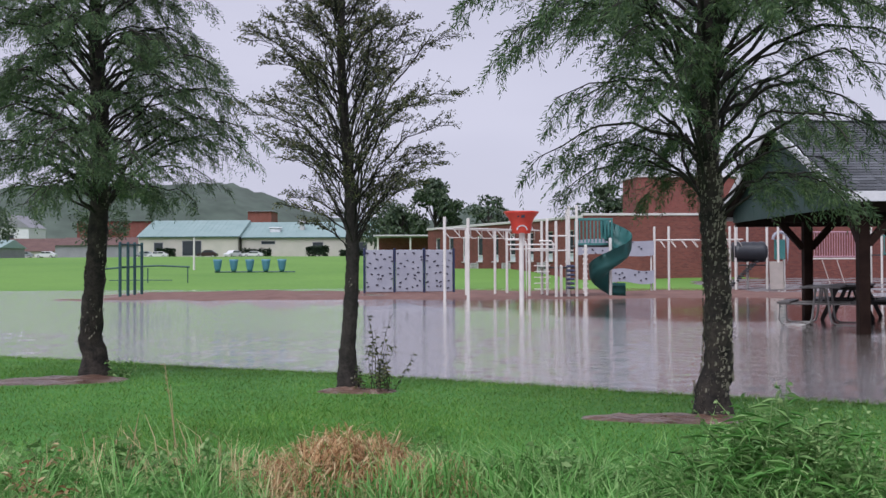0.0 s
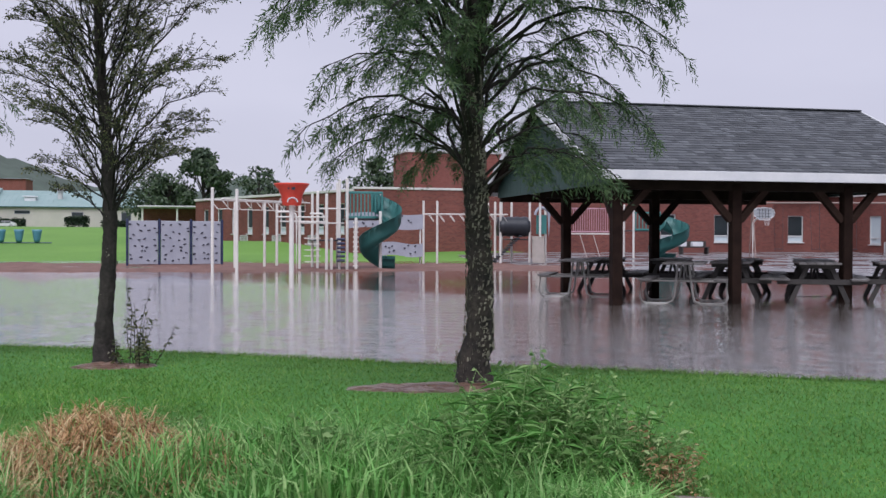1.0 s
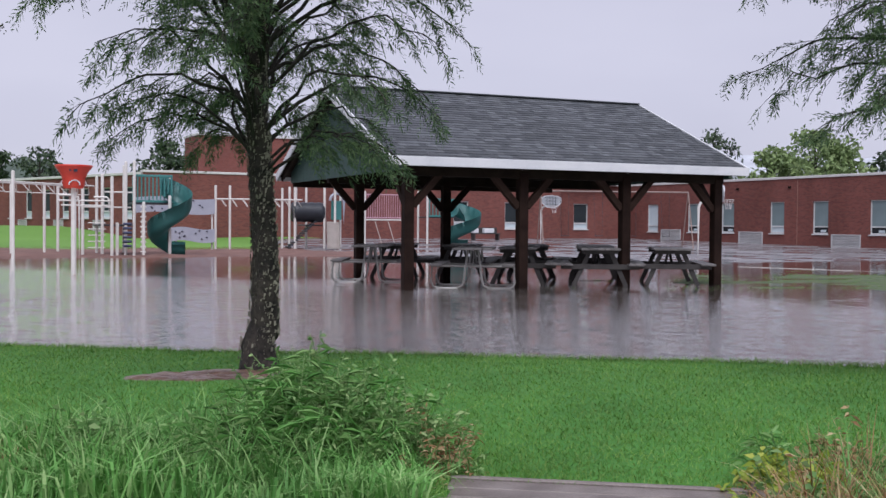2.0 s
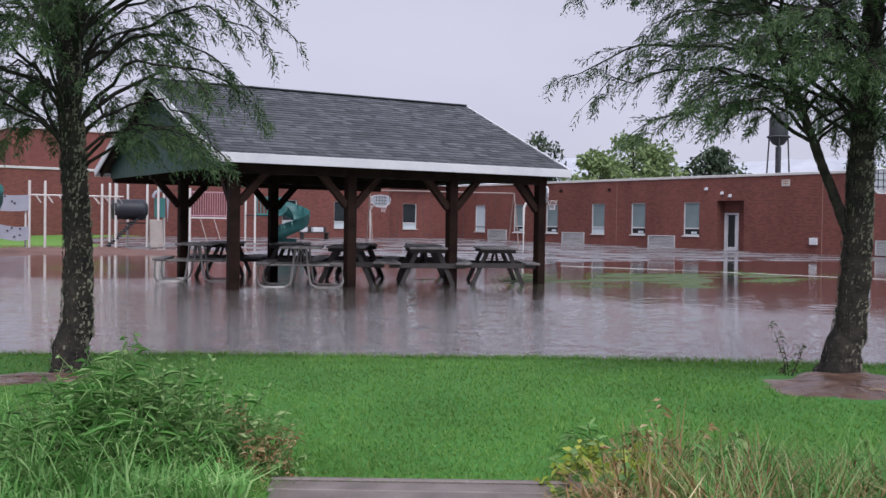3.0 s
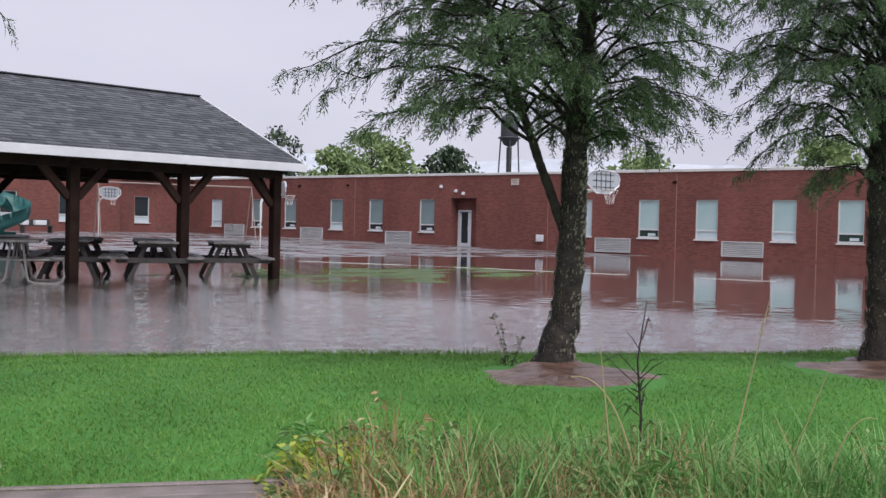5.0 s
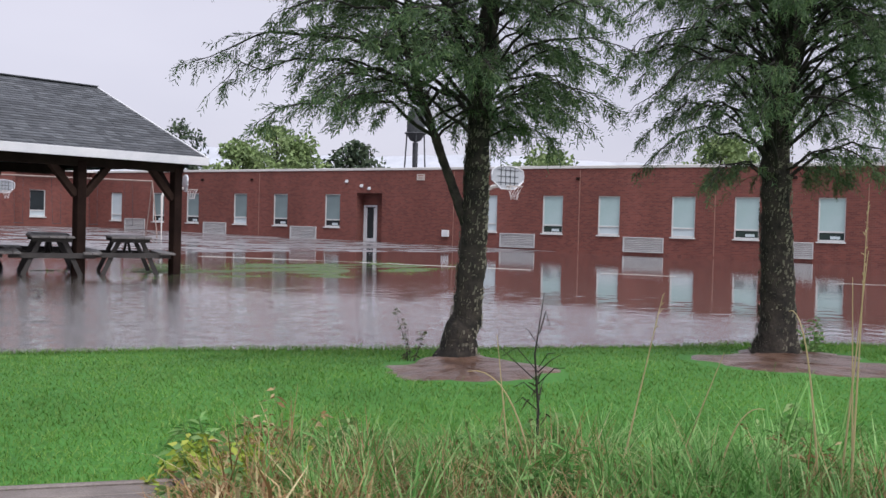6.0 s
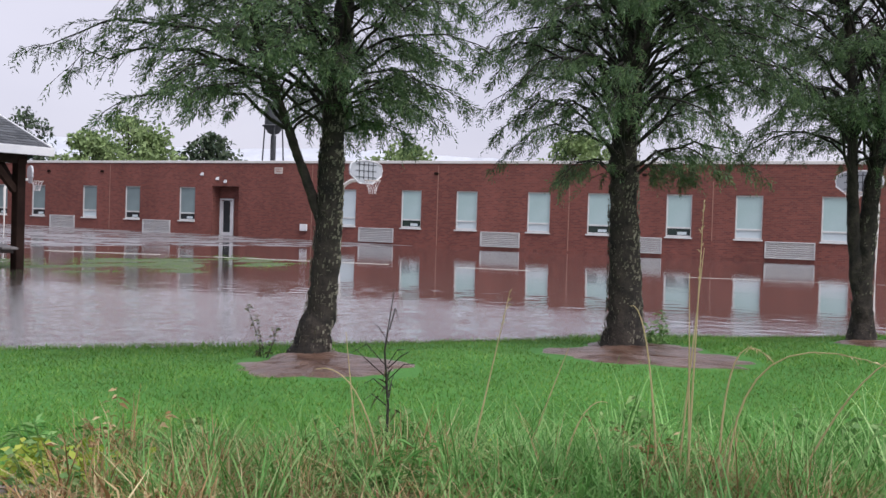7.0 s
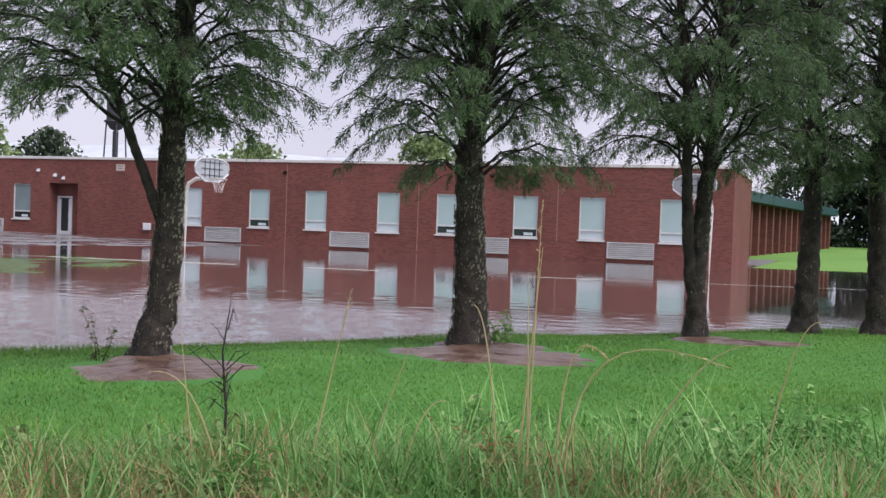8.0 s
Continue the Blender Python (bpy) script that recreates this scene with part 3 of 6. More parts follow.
for c, z in ((40.0, 3.5), (38.35, 3.1), (38.9, 3.25)):
    bm = bmesh.new()
    box(bm, (-c, -0.05, z), (0.16, 0.10, 0.18), bevel=0.02)
    box(bm, (-c, -0.14, z - 0.03), (0.12, 0.10, 0.10), bevel=0.02)
    part("wall_lamp", bm, M_WHITE, school)
for c in (52.0, 47.6, 25.2, 14.6):
    part("roof_drain", one_box((-c, -0.04, 3.62), (0.2, 0.1, 0.13), bevel=0.02), M_POST, school)
part("wall_box", one_box((-33.05, -0.06, 0.72), (0.42, 0.14, 0.36), bevel=0.015), M_WHITE, school, "white utility box")
# roof slab and end walls
bm = bmesh.new()
box(bm, (-(L0 + L1) / 2, 5.3, H_WALL - 0.15), (L1 - L0 - 0.7, 9.8, 0.2))
part("roof", bm, M_GREYWALL, school)
part("wall", one_box((-L0 - 0.18, 5.35, 1.8), (0.35, 10, 4.64)), M_BRICK, school)
part("wall", one_box((-(L0 + L1) / 2, 10.2, 1.8), (L1 - L0, 0.3, 4.62)), M_BRICK, school)
part("coping", one_box((-L0 - 0.17, 5.5, H_WALL + 0.06), (0.46, 10.2, 0.14), bevel=0.015), M_COPING, school)
# the far side wing with brick fins under a dark green eave
fin = thing("side_wing", Matrix.Translation((56.9, 8.5, 0)) @ Matrix.Rotation(radians(-4.4), 4, "Z"), "brick side wing with vertical fins and dark green eave", "school")
part("wall", one_box((16, 0.9, 1.6), (32, 0.3, 4.0)), M_BRICK, fin)
part("eave", one_box((16, 0.45, 3.45), (32.4, 1.3, 0.55), bevel=0.02), M_TEALD, fin, "dark green metal eave")
part("roof", one_box((16, 5.9, 3.45), (32, 9.6, 0.3)), M_GREYWALL, fin)
for q in range(17):
    part("fin", one_box((0.25 + 1.95 * q, 0.5, 1.35), (0.38, 0.5, 3.6), bevel=0.01), M_BRICK, fin)
    if q < 16:
        part("pane", one_box((1.22 + 1.95 * q, 0.72, 2.0), (1.3, 0.05, 1.7)), M_GLASS, fin)
# the wing across the court, facing the playground
wing = thing("school_wing", SCHOOL @ Matrix.Translation((-63.0, -34.5, 0)) @ Matrix.Rotation(radians(90), 4, "Z"), "red brick school wing across the wet court", "school")
wface = new("brick_face", mesh_of("brick_face", wall_with_holes(28.5, H_WALL, [(24.0, 25.1, 1.0, 2.8), (20.1, 21.2, 1.0, 2.8)]), M_BRICK))
wface.parent = wing
wface2 = new("brick_face", mesh_of("brick_face", wall_with_holes(6.0, H_WALL, [(1.4, 2.6, 1.0, 2.8)]), M_BRICK))
wface2.parent, wface2.matrix_local = wing, Matrix.Translation((28.5, 0.5, 0))
part("wall", one_box((28.35, 0.45, 1.8), (0.298, 0.2, 4.6)), M_BRICK, wing)
for x, y in ((24.0, 0), (20.1, 0), (29.9, 0.5)):
    window(wing, Matrix.Translation((x, y, 0)), 1.1 if y == 0 else 1.2, 1.0, 2.8, M_GLASS, low_open=False)
part("coping", one_box((17.25, 0.3, H_WALL + 0.06), (34.6, 0.7, 0.14), bevel=0.015), M_COPING, wing, "pale metal roof edge")
part("roof", one_box((17.2, 7.5, H_WALL - 0.15), (34, 13.5, 0.2)), M_GREYWALL, wing)
part("wall", one_box((17.2, 14.5, 1.8), (34.2, 0.3, 4.6)), M_BRICK, wing)
part("wall", one_box((0.2, 7.4, 1.8), (0.3, 13.8, 4.62)), M_BRICK, wing)
# the taller gym behind it
gym = thing("gym_block", SCHOOL @ Matrix.Translation((-75.0, -29.2, 0)) @ Matrix.Rotation(radians(90), 4, "Z"), "taller plain red brick gym block behind the wing", "building")
part("wall", one_box((11.9, 2, 3.6), (22, 4, 7.6)), M_BRICK2, gym)
part("roof", one_box((11.9, 2, 7.45), (22.2, 4.2, 0.14), bevel=0.01), M_COPING, gym)
# classrooms that run off behind the playground
ANNEX_A, ANNEX_B = Vector((8.3, 64.0, 0)), Vector((-1.2, 86.0, 0))
adir = (ANNEX_A - ANNEX_B).normalized()
alen = (ANNEX_A - ANNEX_B).length
annex = thing("classroom_wing", Matrix.Translation(ANNEX_B) @ Matrix.Rotation(math.atan2(adir.y, adir.x), 4, "Z"), "brown brick classroom wing with narrow windows", "school")
AW = [(1.6 + 2.55 * q, 2.5 + 2.55 * q, 1.45, 3.3) for q in range(9)]
aface = new("brick_face", mesh_of("brick_face", wall_with_holes(alen, 4.0, AW), M_BRICK))
aface.parent = annex
for x0, x1, z0, z1 in AW:
    window(annex, Matrix.Translation((x0, 0, 0)), x1 - x0, z0, z1, M_GLASS)
for q in range(4):
    wall_vent(annex, 3.1 + 5.1 * q, 1.25, 0.62, 1.35)
part("coping", one_box((alen / 2, 0.15, 4.06), (alen + 0.1, 0.5, 0.16), bevel=0.015), M_COPING, annex)
part("roof", one_box((alen / 2 - 2, 5.2, 3.85), (alen - 4, 9.6, 0.2)), M_GREYWALL, annex)


# ---- picnic pavilion ----
PX0, PX1, PY0, PYR, PY1 = 6.72, 14.48, 18.0, 22.1, 26.2
EAVE, RIDGE = 2.40, 4.12
pavilion = thing("picnic_pavilion", Matrix.Identity(4), "open timber picnic pavilion with grey shingle roof standing in floodwater", "pavilion")
slope = math.atan2(RIDGE - EAVE, PYR - PY0)
slen = math.hypot(RIDGE - EAVE, PYR - PY0)
FRONT = Matrix.Translation((PX0, PY0, EAVE)) @ Matrix.Rotation(slope, 4, "X")
BACK = Matrix.Translation((PX1, PY1, EAVE)) @ Matrix.Rotation(radians(180), 4, "Z") @ Matrix.Rotation(slope, 4, "X")
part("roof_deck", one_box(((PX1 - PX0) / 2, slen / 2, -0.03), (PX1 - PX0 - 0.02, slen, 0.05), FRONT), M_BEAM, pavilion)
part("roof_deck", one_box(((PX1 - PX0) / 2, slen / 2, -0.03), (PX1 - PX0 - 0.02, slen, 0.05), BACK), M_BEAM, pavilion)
roof = new("roof")
roof.parent = pavilion
rng = random.Random(5)
rows, exposure = 28, slen / 28
wid = 0.62
piece = {}
for k in range(3):
    bm = bmesh.new()
    w = wid - 0.006
    cut = (0.0, 0.05, 0.09)[k]
    for a, b, lo in ((0, w * (0.36 + cut), 0.0), (w * (0.36 + cut), w * (0.7 - cut), 0.02 + cut * 0.2), (w * (0.7 - cut), w, 0.0)):
        z = 0.012 if lo == 0.0 else 0.006
        v = [bm.verts.new(p) for p in ((a, lo - 0.02, z - 0.010), (b, lo - 0.02, z - 0.010), (b, lo - 0.02, z + 0.004), (a, lo - 0.02, z + 0.004), (a, exposure + 0.03, 0.002), (b, exposure + 0.03, 0.002))]
        for f in ((0, 1, 2, 3), (3, 2, 5, 4), (0, 3, 4), (1, 5, 2)):
            bm.faces.new([v[q] for q in f])
    piece[k] = mesh_of("shingle", bm, M_SHINGLE)
rest_v, rest_f, made = [], [], 0
for side, base in ((0, FRONT), (1, BACK)):
    for r in range(rows):
        x = -rng.random() * wid
        while x < PX1 - PX0 - 0.02:
            x0, x1 = max(x, 0.0), min(x + wid, PX1 - PX0)
            k = rng.randrange(3)
            m = base @ Matrix.Translation((x0, r * exposure, 0.0)) @ Matrix.Diagonal(((x1 - x0) / wid, 1, 1, 1))
            if side == 0 and made < 300 and r < 24 and x1 - x0 > 0.05:
                ob = new("shingle", piece[k])
                ob.parent, ob.matrix_local = roof, m
                made += 1
            elif x1 - x0 > 0.05:
                me = piece[k]
                o = len(rest_v)
                rest_v += [tuple(m @ v.co) for v in me.vertices]
                rest_f += [[o + q for q in p.vertices] for p in me.polygons]
            x += wid
me = bpy.data.meshes.new("shingles")
me.from_pydata(rest_v, [], rest_f)
me.materials.append(M_SHINGLE)
ob = new("shingles", me)
ob.parent = pavilion
tagged(ob, kind="stuff")
bm = bmesh.new()
box(bm, ((PX0 + PX1) / 2, PYR, RIDGE + 0.015), (PX1 - PX0, 0.22, 0.03), bevel=0.008)
part("ridge_cap", bm, M_SHINGLE, pavilion)
# white fascia and rakes, green gables
part("fascia", one_box(((PX0 + PX1) / 2, PY0 - 0.02, EAVE - 0.06), (PX1 - PX0 + 0.04, 0.035, 0.17), bevel=0.006), M_WHITE, pavilion, "white painted fascia board")
part("fascia", one_box(((PX0 + PX1) / 2, PY1 + 0.02, EAVE - 0.06), (PX1 - PX0 + 0.04, 0.035, 0.17), bevel=0.006), M_WHITE, pavilion)
for x in (-0.02, PX1 - PX0 + 0.02):
    part("rake_board", one_box((x, slen / 2, -0.06), (0.035, slen + 0.06, 0.17), FRONT, 0.006), M_WHITE, pavilion)
    part("rake_board", one_box((PX1 - PX0 - x, slen / 2, -0.06), (0.035, slen + 0.06, 0.17), BACK, 0.006), M_WHITE, pavilion)
for x in (PX0 + 0.28, PX1 - 0.28):
    n = 27
    gable = new("gable")
    gable.parent = pavilion
    for q in range(n):
        y0 = PY0 + 0.25 + (PY1 - PY0 - 0.5) * q / n
        y1 = PY0 + 0.25 + (PY1 - PY0 - 0.5) * (q + 1) / n - 0.008
        top = [RIDGE - 0.06 - (abs(y - PYR)) * math.tan(slope) for y in (y0, y1)]
        bm = bmesh.new()
        v = [bm.verts.new((x + dx, y, z)) for dx in (0, 0.025) for y, z in ((y0, 2.2), (y1, 2.2), (y1, top[1]), (y0, top[0]))]
        for f in ((3, 2, 1, 0), (4, 5, 6, 7), (0, 1, 5, 4), (1, 2, 6, 5), (2, 3, 7, 6), (3, 0, 4, 7)):
            bm.faces.new([v[k] for k in f])
        part("siding_board", bm, M_GREEN, gable, "dark green gable board")
POSTS = [(7.20, 18.45), (9.54, 18.45), (11.83, 18.45), (14.05, 18.45), (7.75, 22.9), (9.85, 22.9)]


def beam(name, a, b, w, h, material=M_BEAM, label=""):
    a, b = Vector(a), Vector(b)
    d = b - a
    m = Matrix.Translation((a + b) / 2) @ d.to_track_quat("X", "Z").to_matrix().to_4x4()
    return part(name, one_box((0, 0, 0), (d.length, w, h), m, 0.008), material, pavilion, label)


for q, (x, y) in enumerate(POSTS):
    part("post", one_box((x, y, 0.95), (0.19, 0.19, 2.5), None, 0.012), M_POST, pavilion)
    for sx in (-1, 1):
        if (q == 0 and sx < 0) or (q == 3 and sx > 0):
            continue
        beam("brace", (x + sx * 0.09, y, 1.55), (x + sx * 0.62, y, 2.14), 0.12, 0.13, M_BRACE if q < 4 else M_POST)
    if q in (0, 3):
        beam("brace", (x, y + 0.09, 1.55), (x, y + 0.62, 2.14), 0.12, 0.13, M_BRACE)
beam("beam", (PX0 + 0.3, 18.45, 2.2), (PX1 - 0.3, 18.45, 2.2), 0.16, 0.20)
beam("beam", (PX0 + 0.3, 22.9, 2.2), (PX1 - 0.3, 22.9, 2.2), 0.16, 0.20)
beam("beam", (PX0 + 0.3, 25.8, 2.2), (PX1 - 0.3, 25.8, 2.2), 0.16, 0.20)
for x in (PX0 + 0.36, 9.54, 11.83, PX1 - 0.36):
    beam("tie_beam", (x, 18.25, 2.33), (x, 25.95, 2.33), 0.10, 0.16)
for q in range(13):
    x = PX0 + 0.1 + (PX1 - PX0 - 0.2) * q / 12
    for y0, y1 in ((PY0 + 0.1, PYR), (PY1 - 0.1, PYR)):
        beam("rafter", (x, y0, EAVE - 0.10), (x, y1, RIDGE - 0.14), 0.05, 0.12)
slab = new("slab", mesh_of("slab", one_box((10.7, 22.0, -0.137), (7.9, 8.2, 0.26), None, 0.02), M_SOIL))
tagged(slab, "wet concrete pavilion slab just under the water", "slab", kind="structure")


# ---- picnic tables ----
def wood_table(m, length=1.9):
    t = thing("picnic_table", m, "weathered A-frame wooden picnic table standing in floodwater", "picnic table", "picnic tables under the pavilion")
    for k in range(5):
        part("tabletop_board", one_box((0, -0.31 + 0.155 * k, 0.745), (length, 0.145, 0.04), None, 0.006), M_TABLE, t)
    for s in (-1, 1):
        for k in (0, 1):
            part("seat_board", one_box((0, s * (0.62 + 0.15 * k), 0.44), (length, 0.14, 0.04), None, 0.006), M_TABLE, t)
    for s in (-1, 1):
        x = s * (length / 2 - 0.28)
        for w in (-1, 1):
            a, b = Vector((x, w * 0.20, 0.72)), Vector((x, w * 0.52, 0.0))
            d = b - a
            part("leg", one_box((0, 0, 0), (d.length, 0.04, 0.09), Matrix.Translation((a + b) / 2) @ d.to_track_quat("X", "Z").to_matrix().to_4x4(), 0.005), M_TLEG, t)
        part("crossbar", one_box((x + 0.045 * s, 0, 0.395), (0.04, 1.55, 0.10), None, 0.005), M_TLEG, t)
        part("crossbar", one_box((x + 0.045 * s, 0, 0.69), (0.04, 0.72, 0.08), None, 0.005), M_TLEG, t)
        a, b = Vector((x, 0, 0.42)), Vector((s * 0.12, 0, 0.70))
        d = b - a
        part("brace", one_box((0, 0, 0), (d.length, 0.04, 0.08), Matrix.Translation((a + b) / 2) @ d.to_track_quat("X", "Z").to_matrix().to_4x4(), 0.005), M_TLEG, t)
    return t


def tube_table(m, length=1.85):
    t = thing("picnic_table", m, "picnic table with bent metal tube frame and grey boards", "picnic table", "picnic tables under the pavilion")
    for k in range(4):
        part("tabletop_board", one_box((0, -0.29 + 0.19 * k, 0.75), (length, 0.18, 0.04), None, 0.006), M_TABLE, t)
    for s in (-1, 1):
        part("seat_board", one_box((0, s * 0.68, 0.45), (length, 0.24, 0.04), None, 0.006), M_TABLE, t)
    for s in (-1, 1):
        x = s * (length / 2 - 0.35)
        for w in (-1, 1):
            pts = [(x, w * 0.78, 0.42), (x, w * 0.80, 0.12), (x, w * 0.76, 0.03), (x, w * 0.68, 0.0), (x, w * 0.30, 0.0), (x, w * 0.20, 0.05), (x, w * 0.17, 0.16), (x, w * 0.10, 0.72)]
            part("leg", one_tube(pts, 0.022, 7), M_TUBE, t)
        part("crossbar", one_tube([(x, -0.78, 0.42), (x, 0.78, 0.42)], 0.02, 7), M_TUBE, t)
        part("brace", one_tube([(x, 0.0, 0.43), (x - s * 0.42, 0.0, 0.72)], 0.016, 6), M_TUBE, t)
    return t


tt = tube_table(pose(8.9, 19.2, 0, 0, 0, 62))
copy_thing(tt, pose(7.7, 21.8, 0, 0, 0, 66))
wt = wood_table(pose(13.35, 19.1, 0, 0, 0, 60), 2.3)
for x, y, a in ((11.75, 19.35, 63), (10.4, 20.2, 60), (13.1, 21.7, 62), (11.75, 22.3, 64), (10.3, 22.9, 61), (9.0, 23.7, 63)):
    copy_thing(wt, pose(x, y, 0, 0, 0, a))


# ---- trees on the bank ----
def fronds(base, way, length, width, rs, curl=0.35):
    """Small kite-shaped leaves, one at each base, along way; bent downward at the tip."""
    n = len(base)
    side = np.cross(way, rs.normal(size=(n, 3)))
    side /= np.linalg.norm(side, axis=1)[:, None] + 1e-9
    mid = base + way * (length * 0.45)[:, None]
    tip = base + way * length[:, None]
    tip[:, 2] -= curl * length * 0.4
    v = np.stack([base, mid + side * (width / 2)[:, None], tip, mid - side * (width / 2)[:, None]], 1).reshape(-1, 3)
    k = np.arange(n)[:, None] * 4
    return v, np.concatenate([k + [0, 1, 2], k + [0, 2, 3]])


def merge(parts):
    vs, fs, o = [], [], 0
    for v, f in parts:
        vs.append(v)
        fs.append(np.asarray(f) + o)
        o += len(v)
    return np.concatenate(vs), np.concatenate(fs)


def curve_from(p, d, length, n, rs, sag=0.0, wob=0.08):
    """Points of a branch that starts at p along d and slowly bends."""
    d = np.array(d, float)
    out, step = [np.array(p, float)], length / n
    for q in range(n):
        d = d + rs.normal(size=3) * wob
        d[2] -= sag / n
        d /= np.linalg.norm(d)
        out.append(out[-1] + d * step)
    return np.array(out)


def tree(x, y, r0, seed, label, shape, height=6.6, lean=(0.0, 0.0), base=1.7, limbs=34, rise=0.45, sag=0.55, asym=(0.0, 0.0), leaf=M_NEEDLE, sprays=3.0, spray=0.13, leaflets=9, flen=0.060, fwid=0.0095, bark=M_BARK, forks=(), flakes=260, thin=1.0, twigs=10, droop=0.28):
    """shape: the crown's radius at heights over the root; asym: how far it leans out, and to which side."""
    rs = np.random.RandomState(seed)
    g = float(heights(np.array([x]), np.array([y]))[0][0]) 
    t = thing("tree", Matrix.Translation((x, y, g)), label, "tree", "trees on the bank")

    def stem(x0, zs, top, r, ln, sides, name):
        k = 110
        z = np.linspace(zs, top, k)
        px = x0[0] + ln[0] * (z - zs) + 0.05 * np.sin(z * 1.7 + seed) * (z > 0.3)
        py = x0[1] + ln[1] * (z - zs) + 0.04 * np.sin(z * 1.3 + 2 * seed)
        rad = r * (1 - 0.80 * ((z - zs) / (top - zs)) ** 0.9) * (1 + (0.55 * np.exp(-np.maximum(z, 0) / 0.16) if zs < 0 else 0))
        v, f = tube_arrays(np.stack([px, py, z], -1), 1.0, sides)
        c = np.repeat(np.stack([px, py, z], -1), sides, 0)
        off = v - c
        a = np.tile(np.arange(sides) * 2 * np.pi / sides, k)
        rr = np.repeat(rad, sides) * (1 + 0.07 * np.sin(3 * a + 2.1 * c[:, 2] + seed) + 0.12 * rs.uniform(-1, 1, len(a)) + 0.06 * np.sin(9 * a + 14 * c[:, 2]))
        bulk(name, c + off * rr[:, None], f, bark, t, smooth=False)
        return np.stack([px, py, z], -1), rad

    line, rad = stem((0, 0), -0.12, height, r0, lean, 18, "trunk")
    lines = [(line, rad, base, 1.0)]
    for fx, fy, fz, fr, fl, ftop in forks:
        i = np.searchsorted(line[:, 2], fz)
        l2, r2 = stem((line[i, 0], line[i, 1]), fz, ftop, fr, (fx, fy), 12, "fork")
        lines.append((l2, r2, max(base, fz + 0.6), fl))
    wood, fb, fw, fl = [], [], [], []
    zs, rr = [p[0] for p in shape], [p[1] for p in shape]
    for line, rad, b, share in lines:
        n = int(limbs * share)
        for q in range(n):
            u = (q + rs.uniform(0, 0.9)) / n
            z = b + (height - 0.3 - b) * u ** 1.2
            i = min(np.searchsorted(line[:, 2], z), len(line) - 2)
            az = q * 2.39996 + rs.uniform(-0.5, 0.5)
            out = np.array([math.cos(az), math.sin(az), 0.0])
            lop = 1 + asym[0] * math.cos(az - radians(asym[1]))
            up = rise * rs.uniform(0.3, 1.5)
            reach = np.interp(z + 0.5 * up, zs, rr) * lop * rs.uniform(0.62, 1.04)
            dz = up * reach
            turn = np.array([-out[1], out[0], 0]) * rs.uniform(-0.25, 0.25) * reach
            p0, p1, p2 = line[i], line[i] + out * reach * 0.5 + (0, 0, dz + 0.35 * sag * reach), line[i] + out * reach + turn + (0, 0, dz - 0.18 * sag * reach * rs.uniform(0.3, 1.2))
            k = np.linspace(0, 1, 11)[:, None]
            br = p0 * (1 - k) ** 2 + 2 * p1 * k * (1 - k) + p2 * k ** 2
            br[1:-1] += rs.normal(size=(9, 3)) * 0.016 * reach
            r = thin * (0.005 + 0.009 * reach)
            wood.append(tube_arrays(br, np.linspace(r, 0.0025, 11), 5))
            for w in range(twigs):
                s = 1 - 0.80 * ((w + rs.uniform(0, 1)) / twigs) ** 1.15
                k = min(int(s * 10), 9)
                p = br[k] + (br[k + 1] - br[k]) * (s * 10 - k)
                dd = br[k + 1] - br[k]
                dd = dd / np.linalg.norm(dd)
                sd = np.cross(dd, (0, 0, 1)) * (1 if w % 2 else -1)
                td = dd * 0.9 + sd * rs.uniform(0.2, 1.1) + (0, 0, rs.uniform(-0.35, 0.35) - 0.25 * sag + 0.5 * (rise > 0.7))
                tl = (0.10 + 0.26 * reach * (1.12 - s)) * rs.uniform(0.7, 1.3)
                tw = curve_from(p, td / np.linalg.norm(td), tl, 5, rs, sag * 0.8, 0.10)
                wood.append(tube_arrays(tw, np.linspace(0.0032, 0.0014, 6), 3))
                m = rs.poisson(sprays * (0.5 + tl * 2.5))
                if not m:
                    continue
                s2 = rs.uniform(0.1, 1.0, m) ** 0.8 * 4.99
                k2 = s2.astype(int)
                pb = tw[k2] + (tw[k2 + 1] - tw[k2]) * (s2 - k2)[:, None]
                wd = tw[k2 + 1] - tw[k2]
                wd = wd / np.linalg.norm(wd, axis=1)[:, None] * 1.2 + out * 0.3 + rs.normal(size=(m, 3)) * 0.40
                wd[:, 2] -= droop * rs.uniform(0.0, 1.6, m)
                wd /= np.linalg.norm(wd, axis=1)[:, None]
                ln = spray * rs.uniform(0.5, 1.3, m)
                # leaflets along both sides of each hanging spray
                lat = np.cross(wd, rs.normal(size=(m, 3)))
                lat /= np.linalg.norm(lat, axis=1)[:, None] + 1e-9
                for j in range(leaflets):
                    e = (j + rs.uniform(0.2, 0.9, m)) / leaflets
                    c = pb + wd * (ln * e)[:, None]
                    c[:, 2] -= 0.25 * ln * e ** 2
                    fb.append(c)
                    d = wd * 0.8 + lat * (0.75 if j % 2 else -0.75) + rs.normal(size=(m, 3)) * 0.25
                    fw.append(d / np.linalg.norm(d, axis=1)[:, None])
                    fl.append(flen * (1.15 - 0.6 * e) * rs.uniform(0.7, 1.3, m))
    v, f = merge(wood)
    tagged(bulk("branchwork", v, f, M_BARKD, t), kind="stuff")
    fb, fw, fl = np.concatenate(fb), np.concatenate(fw), np.concatenate(fl)
    v, f = fronds(fb, fw, fl, fwid * rs.uniform(0.7, 1.3, len(fl)), rs)
    crown = bulk("crown", v, f, leaf, t)
    tagged(crown, kind="stuff")
